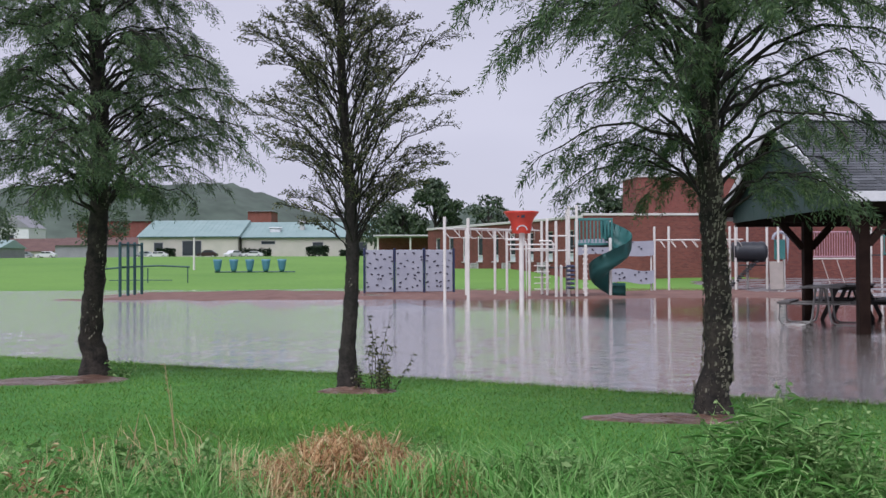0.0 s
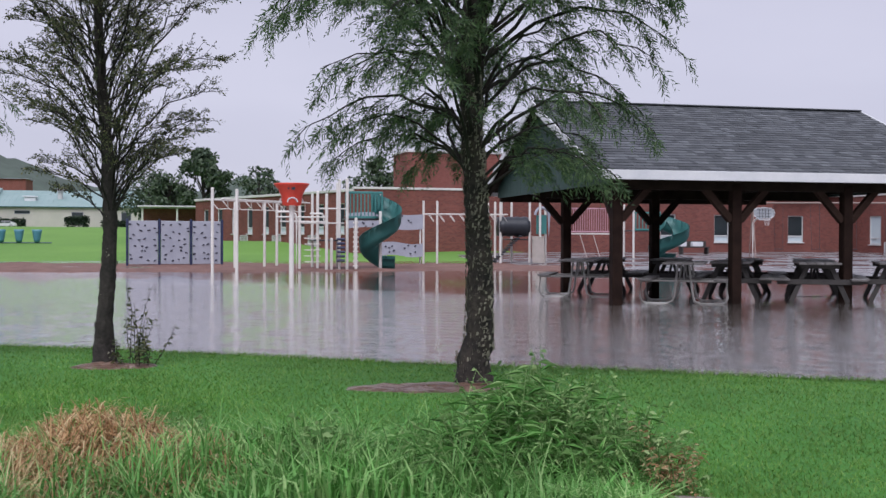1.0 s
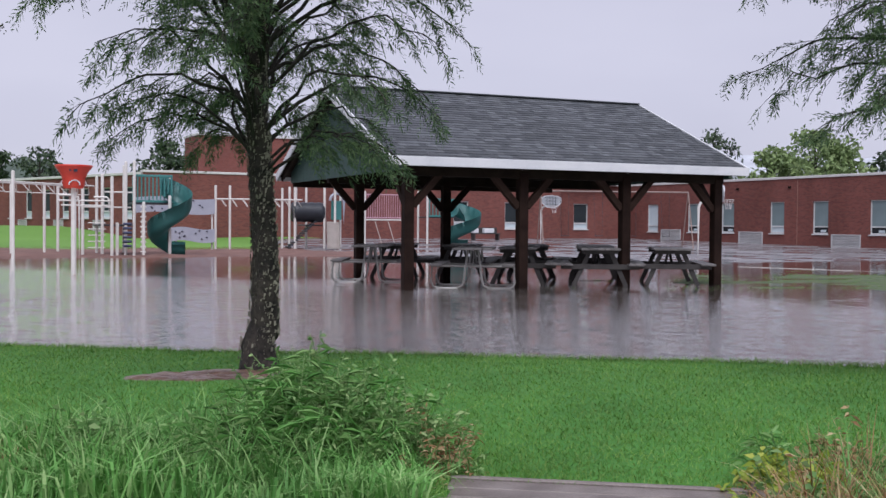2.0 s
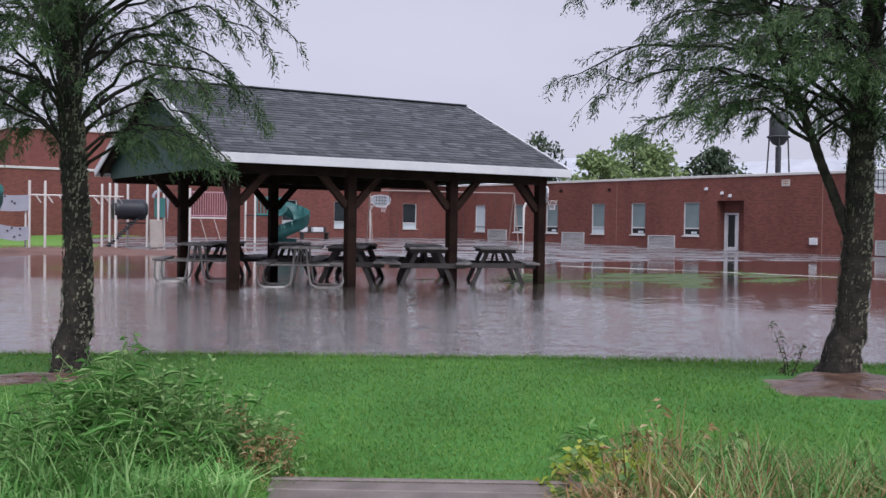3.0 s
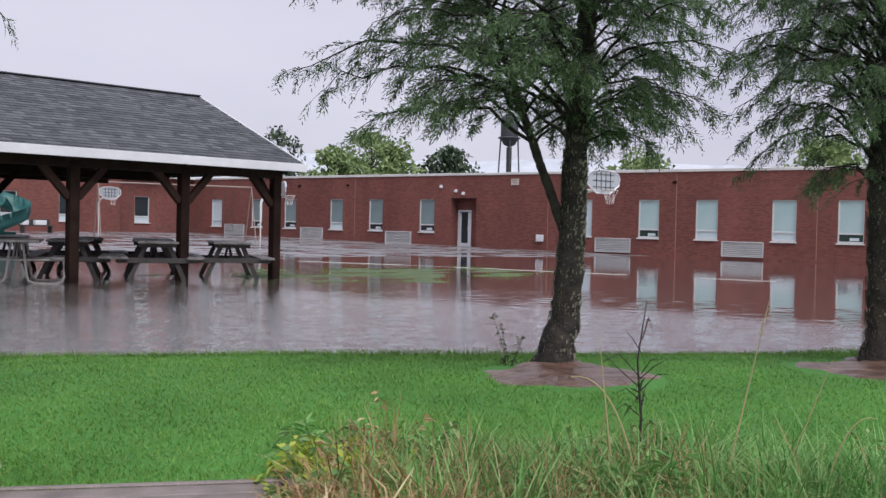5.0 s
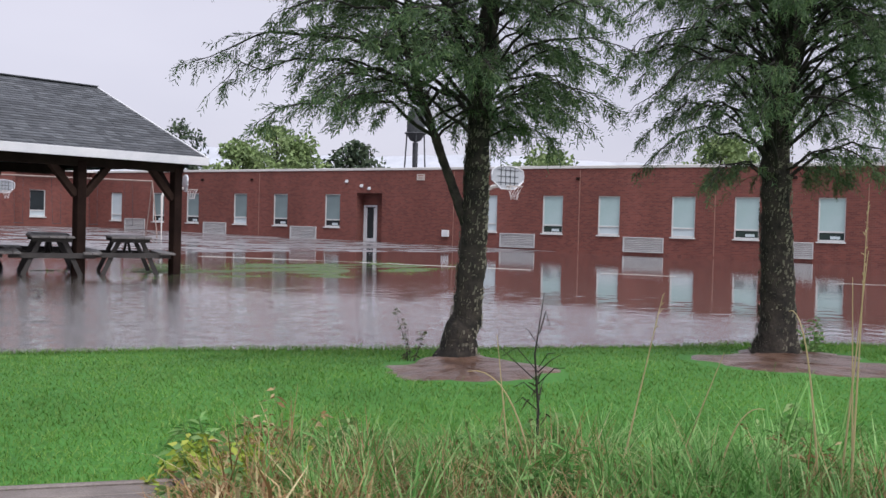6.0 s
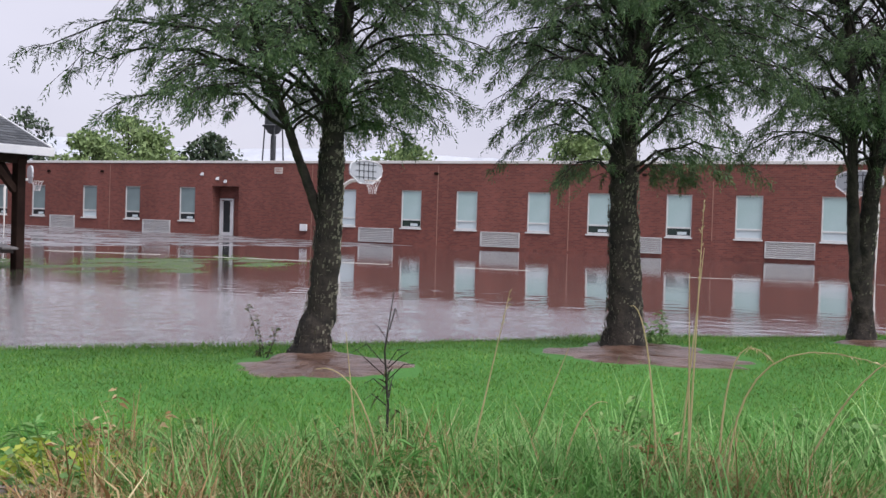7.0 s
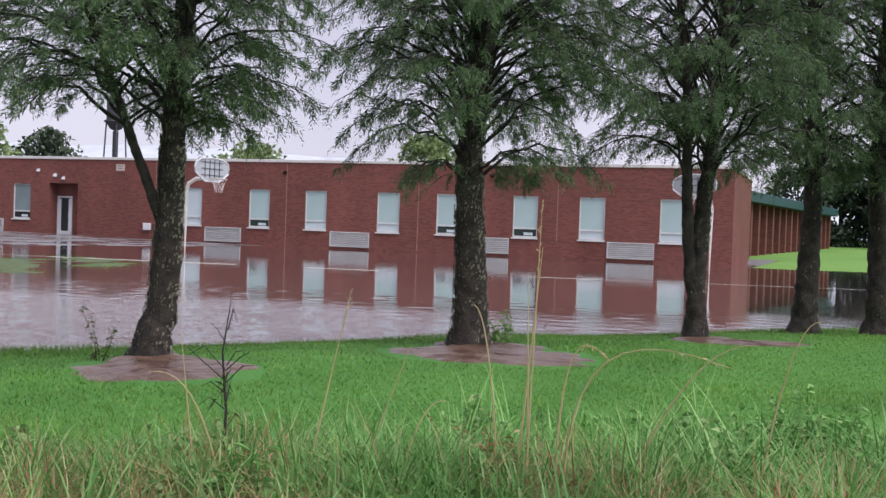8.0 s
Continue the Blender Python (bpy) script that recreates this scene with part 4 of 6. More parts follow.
    if flakes:
        line, rad = lines[0][:2]
        z = np.repeat(rs.uniform(0.05, 2.6, flakes // 4 + 1), 4)[:flakes] + rs.normal(size=flakes) * 0.05
        i = np.clip(np.searchsorted(line[:, 2], z), 0, len(line) - 1)
        a = np.repeat(rs.uniform(0, 2 * np.pi, flakes // 4 + 1), 4)[:flakes] + rs.normal(size=flakes) * 0.22
        out = np.stack([np.cos(a), np.sin(a), 0 * a], -1)
        b = line[i] + out * (rad[i] * 1.08)[:, None]
        b[:, 2] = z
        tg = np.stack([-np.sin(a), np.cos(a), 0 * a], -1)
        w, h = 0.002 + 0.009 * rs.uniform(0, 1, flakes)[:, None] ** 2, 0.003 + 0.018 * rs.uniform(0, 1, flakes)[:, None] ** 2
        up = np.array([0, 0, 1.0])
        v = np.stack([b - tg * w - up * h, b + tg * w * 0.7 - up * h * 0.6 + out * 0.006, b + tg * w + up * h * 0.8 + out * 0.012, b - tg * w * 0.6 + up * h], 1).reshape(-1, 3)
        tagged(bulk("bark_flake", v, np.arange(flakes)[:, None] * 4 + [0, 1, 2, 3], M_LICHEN, t), kind="stuff")
    return t


BROAD = ((1.4, 0.9), (1.75, 1.45), (2.4, 1.75), (3.6, 1.7), (5.0, 1.1), (6.6, 0.2))
tree(-3.55, 10.95, 0.115, 11, "dense feathery-leaved tree with rough bark beside flood water", ((1.4, 1.2), (1.9, 1.65), (2.7, 1.65), (3.8, 1.25), (5.0, 0.8), (6.5, 0.1)), base=1.55, limbs=175, twigs=20, sprays=3.9, lean=(0.012, 0), rise=0.35, sag=0.8)
tree(-0.87, 9.75, 0.075, 12, "slim dark-barked tree with sparse ascending twigs", ((1.3, 0.4), (1.8, 0.85), (2.5, 1.0), (3.1, 0.78), (3.8, 0.5), (4.9, 0.08)), height=5.0, base=1.15, limbs=133, rise=0.95, sag=0.05, leaf=M_NEEDLE2, sprays=4.4, spray=0.07, leaflets=4, flen=0.032, fwid=0.013, bark=M_BARKD, flakes=60, thin=0.8, twigs=22, droop=0.15)
tree(1.96, 7.85, 0.106, 13, "flaky-barked tree with drooping feathery leaves", BROAD, base=1.35, limbs=119, twigs=20, sprays=3.7, forks=((0.07, 0.03, 1.5, 0.06, 0.45, 6.2),), rise=0.42, sag=0.85, flakes=1900)
tree(7.07, 5.42, 0.118, 14, "leaning flaky-barked tree with a forked low limb", ((1.6, 1.1), (2.1, 1.5), (2.8, 1.62), (4.0, 1.5), (5.2, 1.1), (6.6, 0.2)), base=1.7, limbs=130, twigs=21, sprays=3.7, lean=(0.055, -0.045), forks=((-0.22, 0.26, 0.85, 0.045, 0.6, 4.2),), rise=0.30, sag=0.6, asym=(0.24, 130), flakes=1900)
tree(9.60, 3.86, 0.155, 15, "thick mossy-barked tree that splits into two stems", BROAD, base=1.4, limbs=150, twigs=20, sprays=3.7, lean=(0.01, -0.02), forks=((0.10, -0.08, 1.6, 0.10, 0.6, 6.4),), rise=0.45, sag=0.9, flakes=2400)
tree(12.1, 2.2, 0.105, 16, "twin-stemmed tree with feathery leaves", ((1.5, 1.2), (2.2, 1.9), (3.6, 1.8), (5.0, 1.2), (6.6, 0.2)), base=1.6, limbs=112, twigs=20, sprays=3.9, lean=(0.02, -0.03), forks=((-0.04, 0.10, 0.55, 0.07, 0.5, 5.8),), rise=0.45, sag=0.85, flakes=900)
for x, y, r, sd in ((14.3, 1.3, 0.14, 17), (14.6, 0.5, 0.15, 18)):
    tree(x, y, r, sd, "straight feathery-leaved tree at the far end of the bank", ((1.6, 1.0), (2.4, 1.9), (3.6, 1.8), (5.0, 1.2), (6.6, 0.2)), base=1.7, limbs=126, twigs=18, sprays=3.7, rise=0.3, sag=0.85, flakes=200)


# ---- playground ----
def pole(parent, x, y, top, r=0.055, base=-0.3, material=M_STEEL, name="pole"):
    return part(name, one_tube([(x, y, base), (x, y, top - 0.03), (x, y, top)], [r, r, r * 0.75], 10), material, parent)


# climbing wall: three grey panels between navy posts
CW0, CW1 = Vector((-3.36, 46.00, 0.97)), Vector((0.46, 46.60, 0.96))
cwd = (CW1 - CW0)
cwd.z = 0
cwl = cwd.length
climb = thing("climbing_wall", Matrix.Translation((CW0.x, CW0.y, 0)) @ Matrix.Rotation(math.atan2(cwd.y, cwd.x), 4, "Z"), "grey climbing wall with dark holds and navy posts", "climbing wall")
hold = bmesh.new()
bmesh.ops.create_icosphere(hold, subdivisions=1, radius=1.0)
hold = mesh_of("climbing_hold", hold, M_HOLD)
rng = random.Random(3)
for k in range(4):
    part("post", one_box((cwl * k / 3, 0, 0.85), (0.09, 0.12, 2.2), None, 0.01), M_NAVY, climb)
for k in range(3):
    a, b = cwl * k / 3 + 0.06, cwl * (k + 1) / 3 - 0.06
    panel = part("panel", one_box(((a + b) / 2, 0, 0.98), (b - a, 0.06, 1.80), None, 0.012), M_PANEL, climb)
    for u in range(4):
        for w in range(6):
            h = new("climbing_hold", hold)
            h.parent = panel
            h.matrix_local = Matrix.Translation((a + (b - a) * (u + 0.5 + rng.uniform(-0.35, 0.35)) / 4, -0.04, 0.16 + 1.64 * (w + 0.5 + rng.uniform(-0.35, 0.35)) / 6)) @ Matrix.Rotation(rng.uniform(-0.6, 0.6), 4, "Y") @ Matrix.Diagonal((rng.uniform(0.05, 0.085), 0.035, rng.uniform(0.025, 0.04), 1))


def ladder_bars(name, ends, z, label, rings, tops):
    """An overhead ladder: tall poles, two rails and hanging grips."""
    a, b = Vector(ends[0]), Vector(ends[1])
    t = thing(name, Matrix.Identity(4), label, "overhead ladder")
    d = (b - a).normalized()
    n = Vector((-d.y, d.x))
    for (px, py), top in tops:
        pole(t, px, py, top)
    for s in (-0.42, 0.42):
        part("rail", one_tube([(a.x + n.x * s, a.y + n.y * s, z), (b.x + n.x * s, b.y + n.y * s, z)], 0.028, 8), M_STEEL, t)
    for k in range(rings):
        c = a + (b - a) * ((k + 0.5) / rings)
        part("grip", one_tube([(c.x - n.x * 0.42, c.y - n.y * 0.42, z), (c.x - n.x * 0.25 + d.x * 0.22, c.y - n.y * 0.25 + d.y * 0.22, z - 0.32), (c.x + n.x * 0.25 + d.x * 0.22, c.y + n.y * 0.25 + d.y * 0.22, z - 0.32), (c.x + n.x * 0.42, c.y + n.y * 0.42, z)], 0.018, 6), M_STEEL, t)
    return t


ladder_bars("overhead_ladder", ((0.06, 38.2), (3.4, 41.5)), 2.52, "cream overhead ladder with hanging grips on tall poles", 8,
            [((0.06, 38.0), 2.92), ((0.87, 37.2), 2.84), ((2.1, 43.5), 2.6), ((2.6, 43.8), 2.6), ((0.9, 41.8), 2.55)])
ladder_bars("overhead_ladder", ((9.6, 48.8), (13.4, 48.2)), 2.30, "cream overhead ladder with hanging grips beside a brick wall", 8,
            [((9.63, 49.0), 2.93), ((10.28, 49.0), 2.93), ((12.9, 48.4), 2.9)])

# funnel ball goal
funnel = thing("funnel_ball_goal", Matrix.Translation((2.70, 37.0, 0)), "red-orange plastic funnel ball goal on a cream pole", "funnel goal")
part("pole", one_tube([(0, 0, -0.35), (0, 0, 2.35)], 0.085, 12), M_STEEL, funnel)
bm = bmesh.new()
prof = [(0.30, 2.30), (0.33, 2.36), (0.36, 2.62), (0.46, 2.84), (0.58, 2.98), (0.61, 3.04), (0.57, 3.05), (0.44, 2.86), (0.33, 2.64), (0.28, 2.40)]
rings = [[bm.verts.new((r * math.cos(q * math.pi / 12), r * math.sin(q * math.pi / 12), z)) for q in range(24)] for r, z in prof]
for a, b in zip(rings, rings[1:]):
    for q in range(24):
        bm.faces.new((a[q], a[(q + 1) % 24], b[(q + 1) % 24], b[q]))
part("funnel", bm, M_RED, funnel, smooth=True)
for q in range(3):
    an = radians(-90 + 120 * q)
    c, s = math.cos(an), math.sin(an)
    part("chute", one_tube([((0.36 * c - 0.17 * math.cos(w) * s), (0.36 * s + 0.17 * math.cos(w) * c), 2.40 + 0.15 * math.sin(w)) for w in [math.pi * e / 8 for e in range(9)]], 0.022, 6), M_WHITE, funnel)
part("mark", one_box((0.02, -0.505, 2.86), (0.12, 0.012, 0.10), Matrix.Identity(4)), M_HOLD, funnel)
part("mark", one_box((-0.14, -0.49, 2.86), (0.06, 0.012, 0.05), Matrix.Identity(4)), M_HOLD, funnel)

# slide tower
tower = thing("slide_tower", Matrix.Identity(4), "play tower with teal spiral slide, cream poles and barrier", "play structure")
for x, y, top in ((3.25, 40.5, 2.5), (3.93, 40.6, 2.95), (4.10, 39.0, 2.80), (4.30, 39.2, 1.2), (4.75, 40.6, 3.42), (5.02, 40.4, 3.45), (5.25, 39.6, 1.95), (3.95, 43.0, 2.95), (4.95, 43.0, 3.4), (6.5, 41.8, 2.9)):
    pole(tower, x, y, top)
part("deck", one_box((4.45, 41.8, 1.10), (1.3, 2.4, 0.06), None, 0.01), M_BLACK, tower)
part("deck", one_box((5.75, 41.6, 1.92), (1.4, 1.5, 0.06), None, 0.01), M_BLACK, tower)
for x0, x1, y, z in ((2.35, 4.1, 39.4, 1.95), (2.5, 4.2, 40.3, 1.8), (3.3, 4.95, 40.8, 1.75), (3.9, 5.0, 40.7, 2.3)):
    part("rail", one_tube([(x0, y, z), (x1, y, z)], 0.028, 8), M_STEEL, tower)
part("rail", one_tube([(2.35, 39.0, 2.13), (2.85, 39.0, 2.13), (2.98, 39.0, 2.05), (3.02, 39.0, 1.85), (3.02, 39.0, -0.2)], 0.04, 8), M_STEEL, tower)
part("rail", one_tube([(3.6, 40.2, 2.1), (4.05, 40.2, 2.1), (4.12, 40.2, 2.0), (4.12, 40.2, 1.6)], 0.035, 8), M_STEEL, tower)
bm = bmesh.new()
barrier = new("barrier")
barrier.parent = tower
BZ0, BZ1 = 1.95, 2.98
for x in (5.08, 6.42):
    part("upright", one_box((x, 40.9, (BZ0 + BZ1) / 2), (0.07, 0.07, BZ1 - BZ0), None, 0.012), M_TEAL, barrier)
for z in (BZ0 + 0.04, BZ1 - 0.05):
    part("rail", one_box((5.75, 40.9, z), (1.28, 0.06, 0.09), None, 0.012), M_TEAL, barrier)
for k in range(9):
    part("slat", one_box((5.2 + 1.1 * k / 8, 40.9, (BZ0 + BZ1) / 2), (0.05, 0.03, BZ1 - BZ0 - 0.2)), M_TEAL, barrier)
for k in range(4):
    part("slat", one_box((5.15, 41.15 + 0.28 * k, (BZ0 + BZ1) / 2), (0.03, 0.05, BZ1 - BZ0 - 0.1)), M_TEAL, barrier)


def spiral_slide(parent, cx, cy, z0, z1, a0, a1, r, w, material=M_TEAL, tail=0.9):
    """A half-round chute with a high outer wall that winds down about a centre pole and runs out straight."""
    bm = bmesh.new()
    n, rows = 44, []
    for k in range(n + 9):
        u = min(k / n, 1.0)
        a = radians(a0 + (a1 - a0) * u)
        z = z1 + (z0 - z1) * u
        c = Vector((cx + r * math.cos(a), cy + r * math.sin(a), z))
        out = Vector((math.cos(a), math.sin(a), 0))
        if k > n:
            fw = Vector((-math.sin(a), math.cos(a), 0)) * (1 if a1 > a0 else -1)
            c = c + fw * tail * (k - n) / 8
            c.z = z0 - 0.02 * (k - n) / 8
        row = []
        for q in range(9):
            b = radians(-180 + 22.5 * q)
            row.append(bm.verts.new(c + out * (w * 0.5 * math.cos(b)) + Vector((0, 0, w * 0.46 * math.sin(b) + (0.16 + 0.34 * (1 - u) ** 0.7 if q == 8 else 0.12 * (1 - u) if q == 7 else 0.06 if q == 0 else 0)))))
        rows.append(row)
    for a, b in zip(rows, rows[1:]):
        for q in range(8):
            bm.faces.new((a[q], a[q + 1], b[q + 1], b[q]))
    r2 = bmesh.ops.solidify(bm, geom=bm.faces[:], thickness=0.035)
    return part("slide", bm, material, parent, "teal plastic spiral slide", smooth=True)


spiral_slide(tower, 6.27, 40.3, 0.36, 2.52, 110, -280, 0.42, 0.78, tail=0.55)
pole(tower, 6.27, 40.3, 2.2, 0.06, name="slide_pole")
# dark climber and ribbed ladder
for k in range(6):
    part("rung", one_tube([(4.62, 40.3, 0.35 + 0.16 * k), (4.92, 40.3, 0.35 + 0.16 * k)], 0.05, 8), M_NAVY, tower)
for k in range(10):
    part("rung", one_tube([(5.15, 39.7, 0.15 + 0.18 * k), (5.35, 39.7, 0.15 + 0.18 * k)], 0.035, 6), M_STEEL, tower)
for k in range(5):
    part("rung", one_tube([(3.4, 40.2, 0.3 + 0.22 * k), (4.0, 40.2, 0.3 + 0.22 * k)], 0.02, 6), M_STEEL, tower)
# pale dotted climbing bands
for x0, x1, z0, z1, y in ((5.9, 9.25, 1.62, 2.28, 47.2), (7.3, 9.25, 0.40, 0.98, 47.2)):
    band = thing("climbing_band", Matrix.Translation((x0, y, 0)), "pale grey-green wavy climbing band with dots", "climbing panel")
    bm = bmesh.new()
    n = 16
    cols = []
    for k in range(n + 1):
        u = k / n
        wv = 0.06 * math.sin(u * 6)
        cols.append([bm.verts.new(((x1 - x0) * u, dy, z + wv)) for dy in (-0.03, 0.03) for z in (z0, z1)])
    for a, b in zip(cols, cols[1:]):
        for f in ((0, 1), (1, 3), (3, 2), (2, 0)):
            bm.faces.new((a[f[0]], b[f[0]], b[f[1]], a[f[1]]))
    part("panel", bm, M_PANEL, band)
    for k in range(int((x1 - x0) * 6)):
        h = new("climbing_hold", hold)
        h.parent = band
        h.matrix_local = Matrix.Translation((rng.uniform(0.1, x1 - x0 - 0.1), -0.05, rng.uniform(z0 + 0.08, z1 - 0.08))) @ Matrix.Diagonal((0.05, 0.03, 0.035, 1))
    for x in (0.3, x1 - x0 - 0.1):
        pole(band, x, 0.1, z1 - 0.05, 0.04)

# tunnel tower
tun = thing("tunnel_tower", Matrix.Identity(4), "play tower with dark crawl tunnel and beige slide", "play structure")
for x, y in ((13.05, 48.0), (13.5, 49.5), (14.0, 49.5), (14.45, 48.0), (14.95, 48.0), (13.1, 50.5), (15.4, 48.6)):
    pole(tun, x, y, 2.92)
bm = bmesh.new()
pts = [(13.0 + 1.45 * k / 8, 48.3, 1.75) for k in range(9)]
tube(bm, pts, [0.44 + (0.03 if k % 2 else 0) for k in range(9)], 16)
part("tunnel", bm, M_BLACK, tun, "charcoal ribbed plastic tunnel", smooth=True)
part("deck", one_box((14.2, 48.9, 1.15), (1.2, 1.2, 0.06), None, 0.01), M_BLACK, tun)
bm = bmesh.new()
for k in range(12):
    z = 1.3 - 0.105 * k
    box(bm, (14.0 - 0.11 * k, 48.2, z), (0.16, 0.5, 0.09), None, 0.02)
part("black_slide", bm, M_BLACK, tun)
bm = bmesh.new()
rows = []
for k in range(10):
    u = k / 9
    c = Vector((14.85 - 0.35 * u, 48.0 - 1.3 * u, 1.32 - 1.22 * u ** 0.9))
    rows.append([bm.verts.new(c + Vector(o)) for o in ((-0.32, 0, 0.2), (-0.3, 0, 0), (0.3, 0, 0), (0.32, 0, 0.2))])
for a, b in zip(rows, rows[1:]):
    for q in range(3):
        bm.faces.new((a[q], a[q + 1], b[q + 1], b[q]))
bmesh.ops.solidify(bm, geom=bm.faces[:], thickness=0.04)
part("slide", bm, M_BEIGE, tun, "beige plastic slide")
part("arch", one_tube([(14.75, 48.1, 1.2), (14.75, 48.1, 2.3), *arc((15.08, 48.1, 2.3), 0.33, 180, 0, 8), (15.41, 48.1, 1.2)], 0.07, 8), M_PANEL, tun, "pale plastic entry arch")
part("panel", one_box((15.08, 48.2, 1.85), (0.5, 0.05, 0.9), None, 0.02), M_TEAL, tun)

# pink barrier bridge
bridge = thing("barrier_bridge", Matrix.Translation((17.6, 51.5, 0)), "faded pink slatted play bridge barrier", "play structure")
for z in (1.55, 2.72):
    part("rail", one_tube([(0, 0, z), (2.3, 0, z)], 0.03, 8), M_PINK, bridge)
for k in range(19):
    part("slat", one_tube([(0.06 + 2.18 * k / 18, 0, 1.55), (0.06 + 2.18 * k / 18, 0, 2.72)], 0.017, 6), M_PINK, bridge)
for x in (0, 2.3):
    pole(bridge, x, 0, 2.9)
part("deck", one_box((1.15, 0.5, 1.45), (2.3, 1.0, 0.07), None, 0.01), M_STEEL, bridge)
for x in (0.5, 1.2):
    part("strut", one_tube([(x, -0.1, 1.4), (x + 0.35, -0.3, 0.1)], 0.02, 6), M_BEIGE, bridge)

# second slide tower
tower2 = thing("slide_tower", Matrix.Translation((22.1, 52.0, 0)), "second play tower with teal spiral slide", "play structure")
for x, y, top in ((-0.9, 0, 3.0), (0.0, 0, 2.0), (-0.9, 1.3, 3.0), (0.6, 1.3, 2.6)):
    pole(tower2, x, y, top)
part("deck", one_box((-0.1, 0.7, 1.62), (1.6, 1.4, 0.06), None, 0.01), M_BLACK, tower2)
for k in range(8):
    part("slat", one_box((-0.8 + 1.3 * k / 7, -0.05, 2.1), (0.05, 0.03, 0.9)), M_TEAL, tower2)
for z in (1.68, 2.55):
    part("rail", one_box((-0.15, -0.05, z), (1.45, 0.06, 0.09), None, 0.01), M_TEAL, tower2)
spiral_slide(tower2, 0.95, -0.2, 0.40, 2.1, 110, -240, 0.62, 0.85)


# swing set on the court
def swing_set(a, b, z, label):
    a, b = Vector(a), Vector(b)
    t = thing("swing_set", Matrix.Identity(4), label, "swing set")
    d = (b - a).normalized()
    n = Vector((-d.y, d.x))
    part("top_rail", one_tube([(a.x, a.y, z), (b.x, b.y, z)], 0.04, 8), M_RUST, t)
    for e in (a, b):
        for s in (-1, 1):
            part("leg", one_tube([(e.x, e.y, z), (e.x + n.x * 1.0 * s, e.y + n.y * 1.0 * s, 0.0)], 0.03, 8), M_RUST, t)
    for k in range(4):
        c = a + (b - a) * ((k + 0.7) / 4.4)
        swing = new("swing")
        swing.parent = t
        for s in (-0.22, 0.22):
            part("chain", one_tube([(c.x + d.x * s, c.y + d.y * s, z), (c.x + d.x * s * 0.8 - n.x * 0.25, c.y + d.y * s * 0.8 - n.y * 0.25, 0.75)], 0.008, 5), M_BLACK, swing)
        part("seat", one_box((c.x - n.x * 0.25, c.y - n.y * 0.25, 0.74), (0.42, 0.16, 0.03), None, 0.008), M_BLACK, swing)
    return t


swing_set((25.5, 47.6), (32.6, 45.2), 2.95, "pale steel swing set with black seats on the wet court")


# basketball hoops
def hoop(m, label, h=2.55):
    t = thing("basketball_hoop", m, label, "basketball hoop", "hoops round the court")
    part("pole", one_tube([(0, 0.9, -0.4), (0, 0.9, h - 0.55), (0, 0.82, h - 0.35), (0, 0.55, h - 0.22), (0, 0.06, h - 0.18)], 0.055, 10), M_STEEL, t)
    bm = bmesh.new()
    out = [(-0.30, -0.30), (0.30, -0.30), (0.68, -0.06), (0.71, 0.10), (0.66, 0.24), (0.46, 0.33), (0, 0.37), (-0.46, 0.33), (-0.66, 0.24), (-0.71, 0.10), (-0.68, -0.06)]
    fr = [bm.verts.new((x, -0.02, h + z)) for x, z in out]
    bk = [bm.verts.new((x, 0.02, h + z)) for x, z in out]
    bm.faces.new(fr)
    bm.faces.new(bk[::-1])
    for q in range(len(out)):
        bm.faces.new((fr[q], bk[q], bk[(q + 1) % len(out)], fr[(q + 1) % len(out)]))
    part("backboard", bm, M_CLEAR, t, "grey fan-shaped backboard")
    part("board_edge", one_tube([(x, -0.03, h + z) for x, z in out + out[:1]], 0.02, 6), M_WHITE, t)
    bm = bmesh.new()
    for x in (-0.3, -0.1, 0.1, 0.3):
        box(bm, (x, -0.028, h + 0.06), (0.018, 0.012, 0.5))
    for z in (-0.12, 0.06, 0.24):
        box(bm, (0, -0.03, h + z), (0.9, 0.010, 0.018))
    part("board_grid", bm, M_BLACK, t)
    part("rim", one_tube(arc((0, -0.28, h - 0.22), 0.23, 90, 450, 16, "xy"), 0.014, 6), M_BEIGE, t)
    bm = bmesh.new()
    for q in range(10):
        a = q * math.pi / 5
        tube(bm, [(0.22 * math.cos(a), -0.28 + 0.22 * math.sin(a), h - 0.23), (0.13 * math.cos(a + 0.3), -0.28 + 0.13 * math.sin(a + 0.3), h - 0.42), (0.10 * math.cos(a), -0.28 + 0.10 * math.sin(a), h - 0.6)], 0.008, 4)
    part("net", bm, M_NET, t)
    return t


h1 = hoop(pose(25.6, 18.4, 0, 0, 0, -5), "grey fan backboard hoop on a bent cream pole standing in water")
copy_thing(h1, pose(30.6, 5.8, 0, 0, 0, -112))
copy_thing(h1, pose(27.6, 36.0, 0, 0, 0, 60))
copy_thing(h1, pose(29.2, 53.3, 0, 0, 0, 10))

# bench with boxes by the wing
seatb = thing("storage_bench", pose(28.4, 60.2, 0.29, 0, 0, 4), "dark wooden bench with pale boxes by the brick wing", "bench")
part("seat", one_box((0, 0, 0.42), (1.9, 0.5, 0.06), None, 0.01), M_TLEG, seatb)
for x in (-0.85, 0.85):
    part("leg", one_box((x, 0, 0.2), (0.08, 0.46, 0.42), None, 0.01), M_TLEG, seatb)
part("backrest", one_box((0, 0.24, 0.62), (1.9, 0.05, 0.35), None, 0.01), M_TLEG, seatb)
for x, w in ((-0.75, 0.4), (0.2, 0.7)):
    bx = new("storage_box", mesh_of("storage_box", one_box((x, 0, 0.6), (w, 0.3, 0.28), None, 0.02), M_WHITE))
    bx.parent = seatb

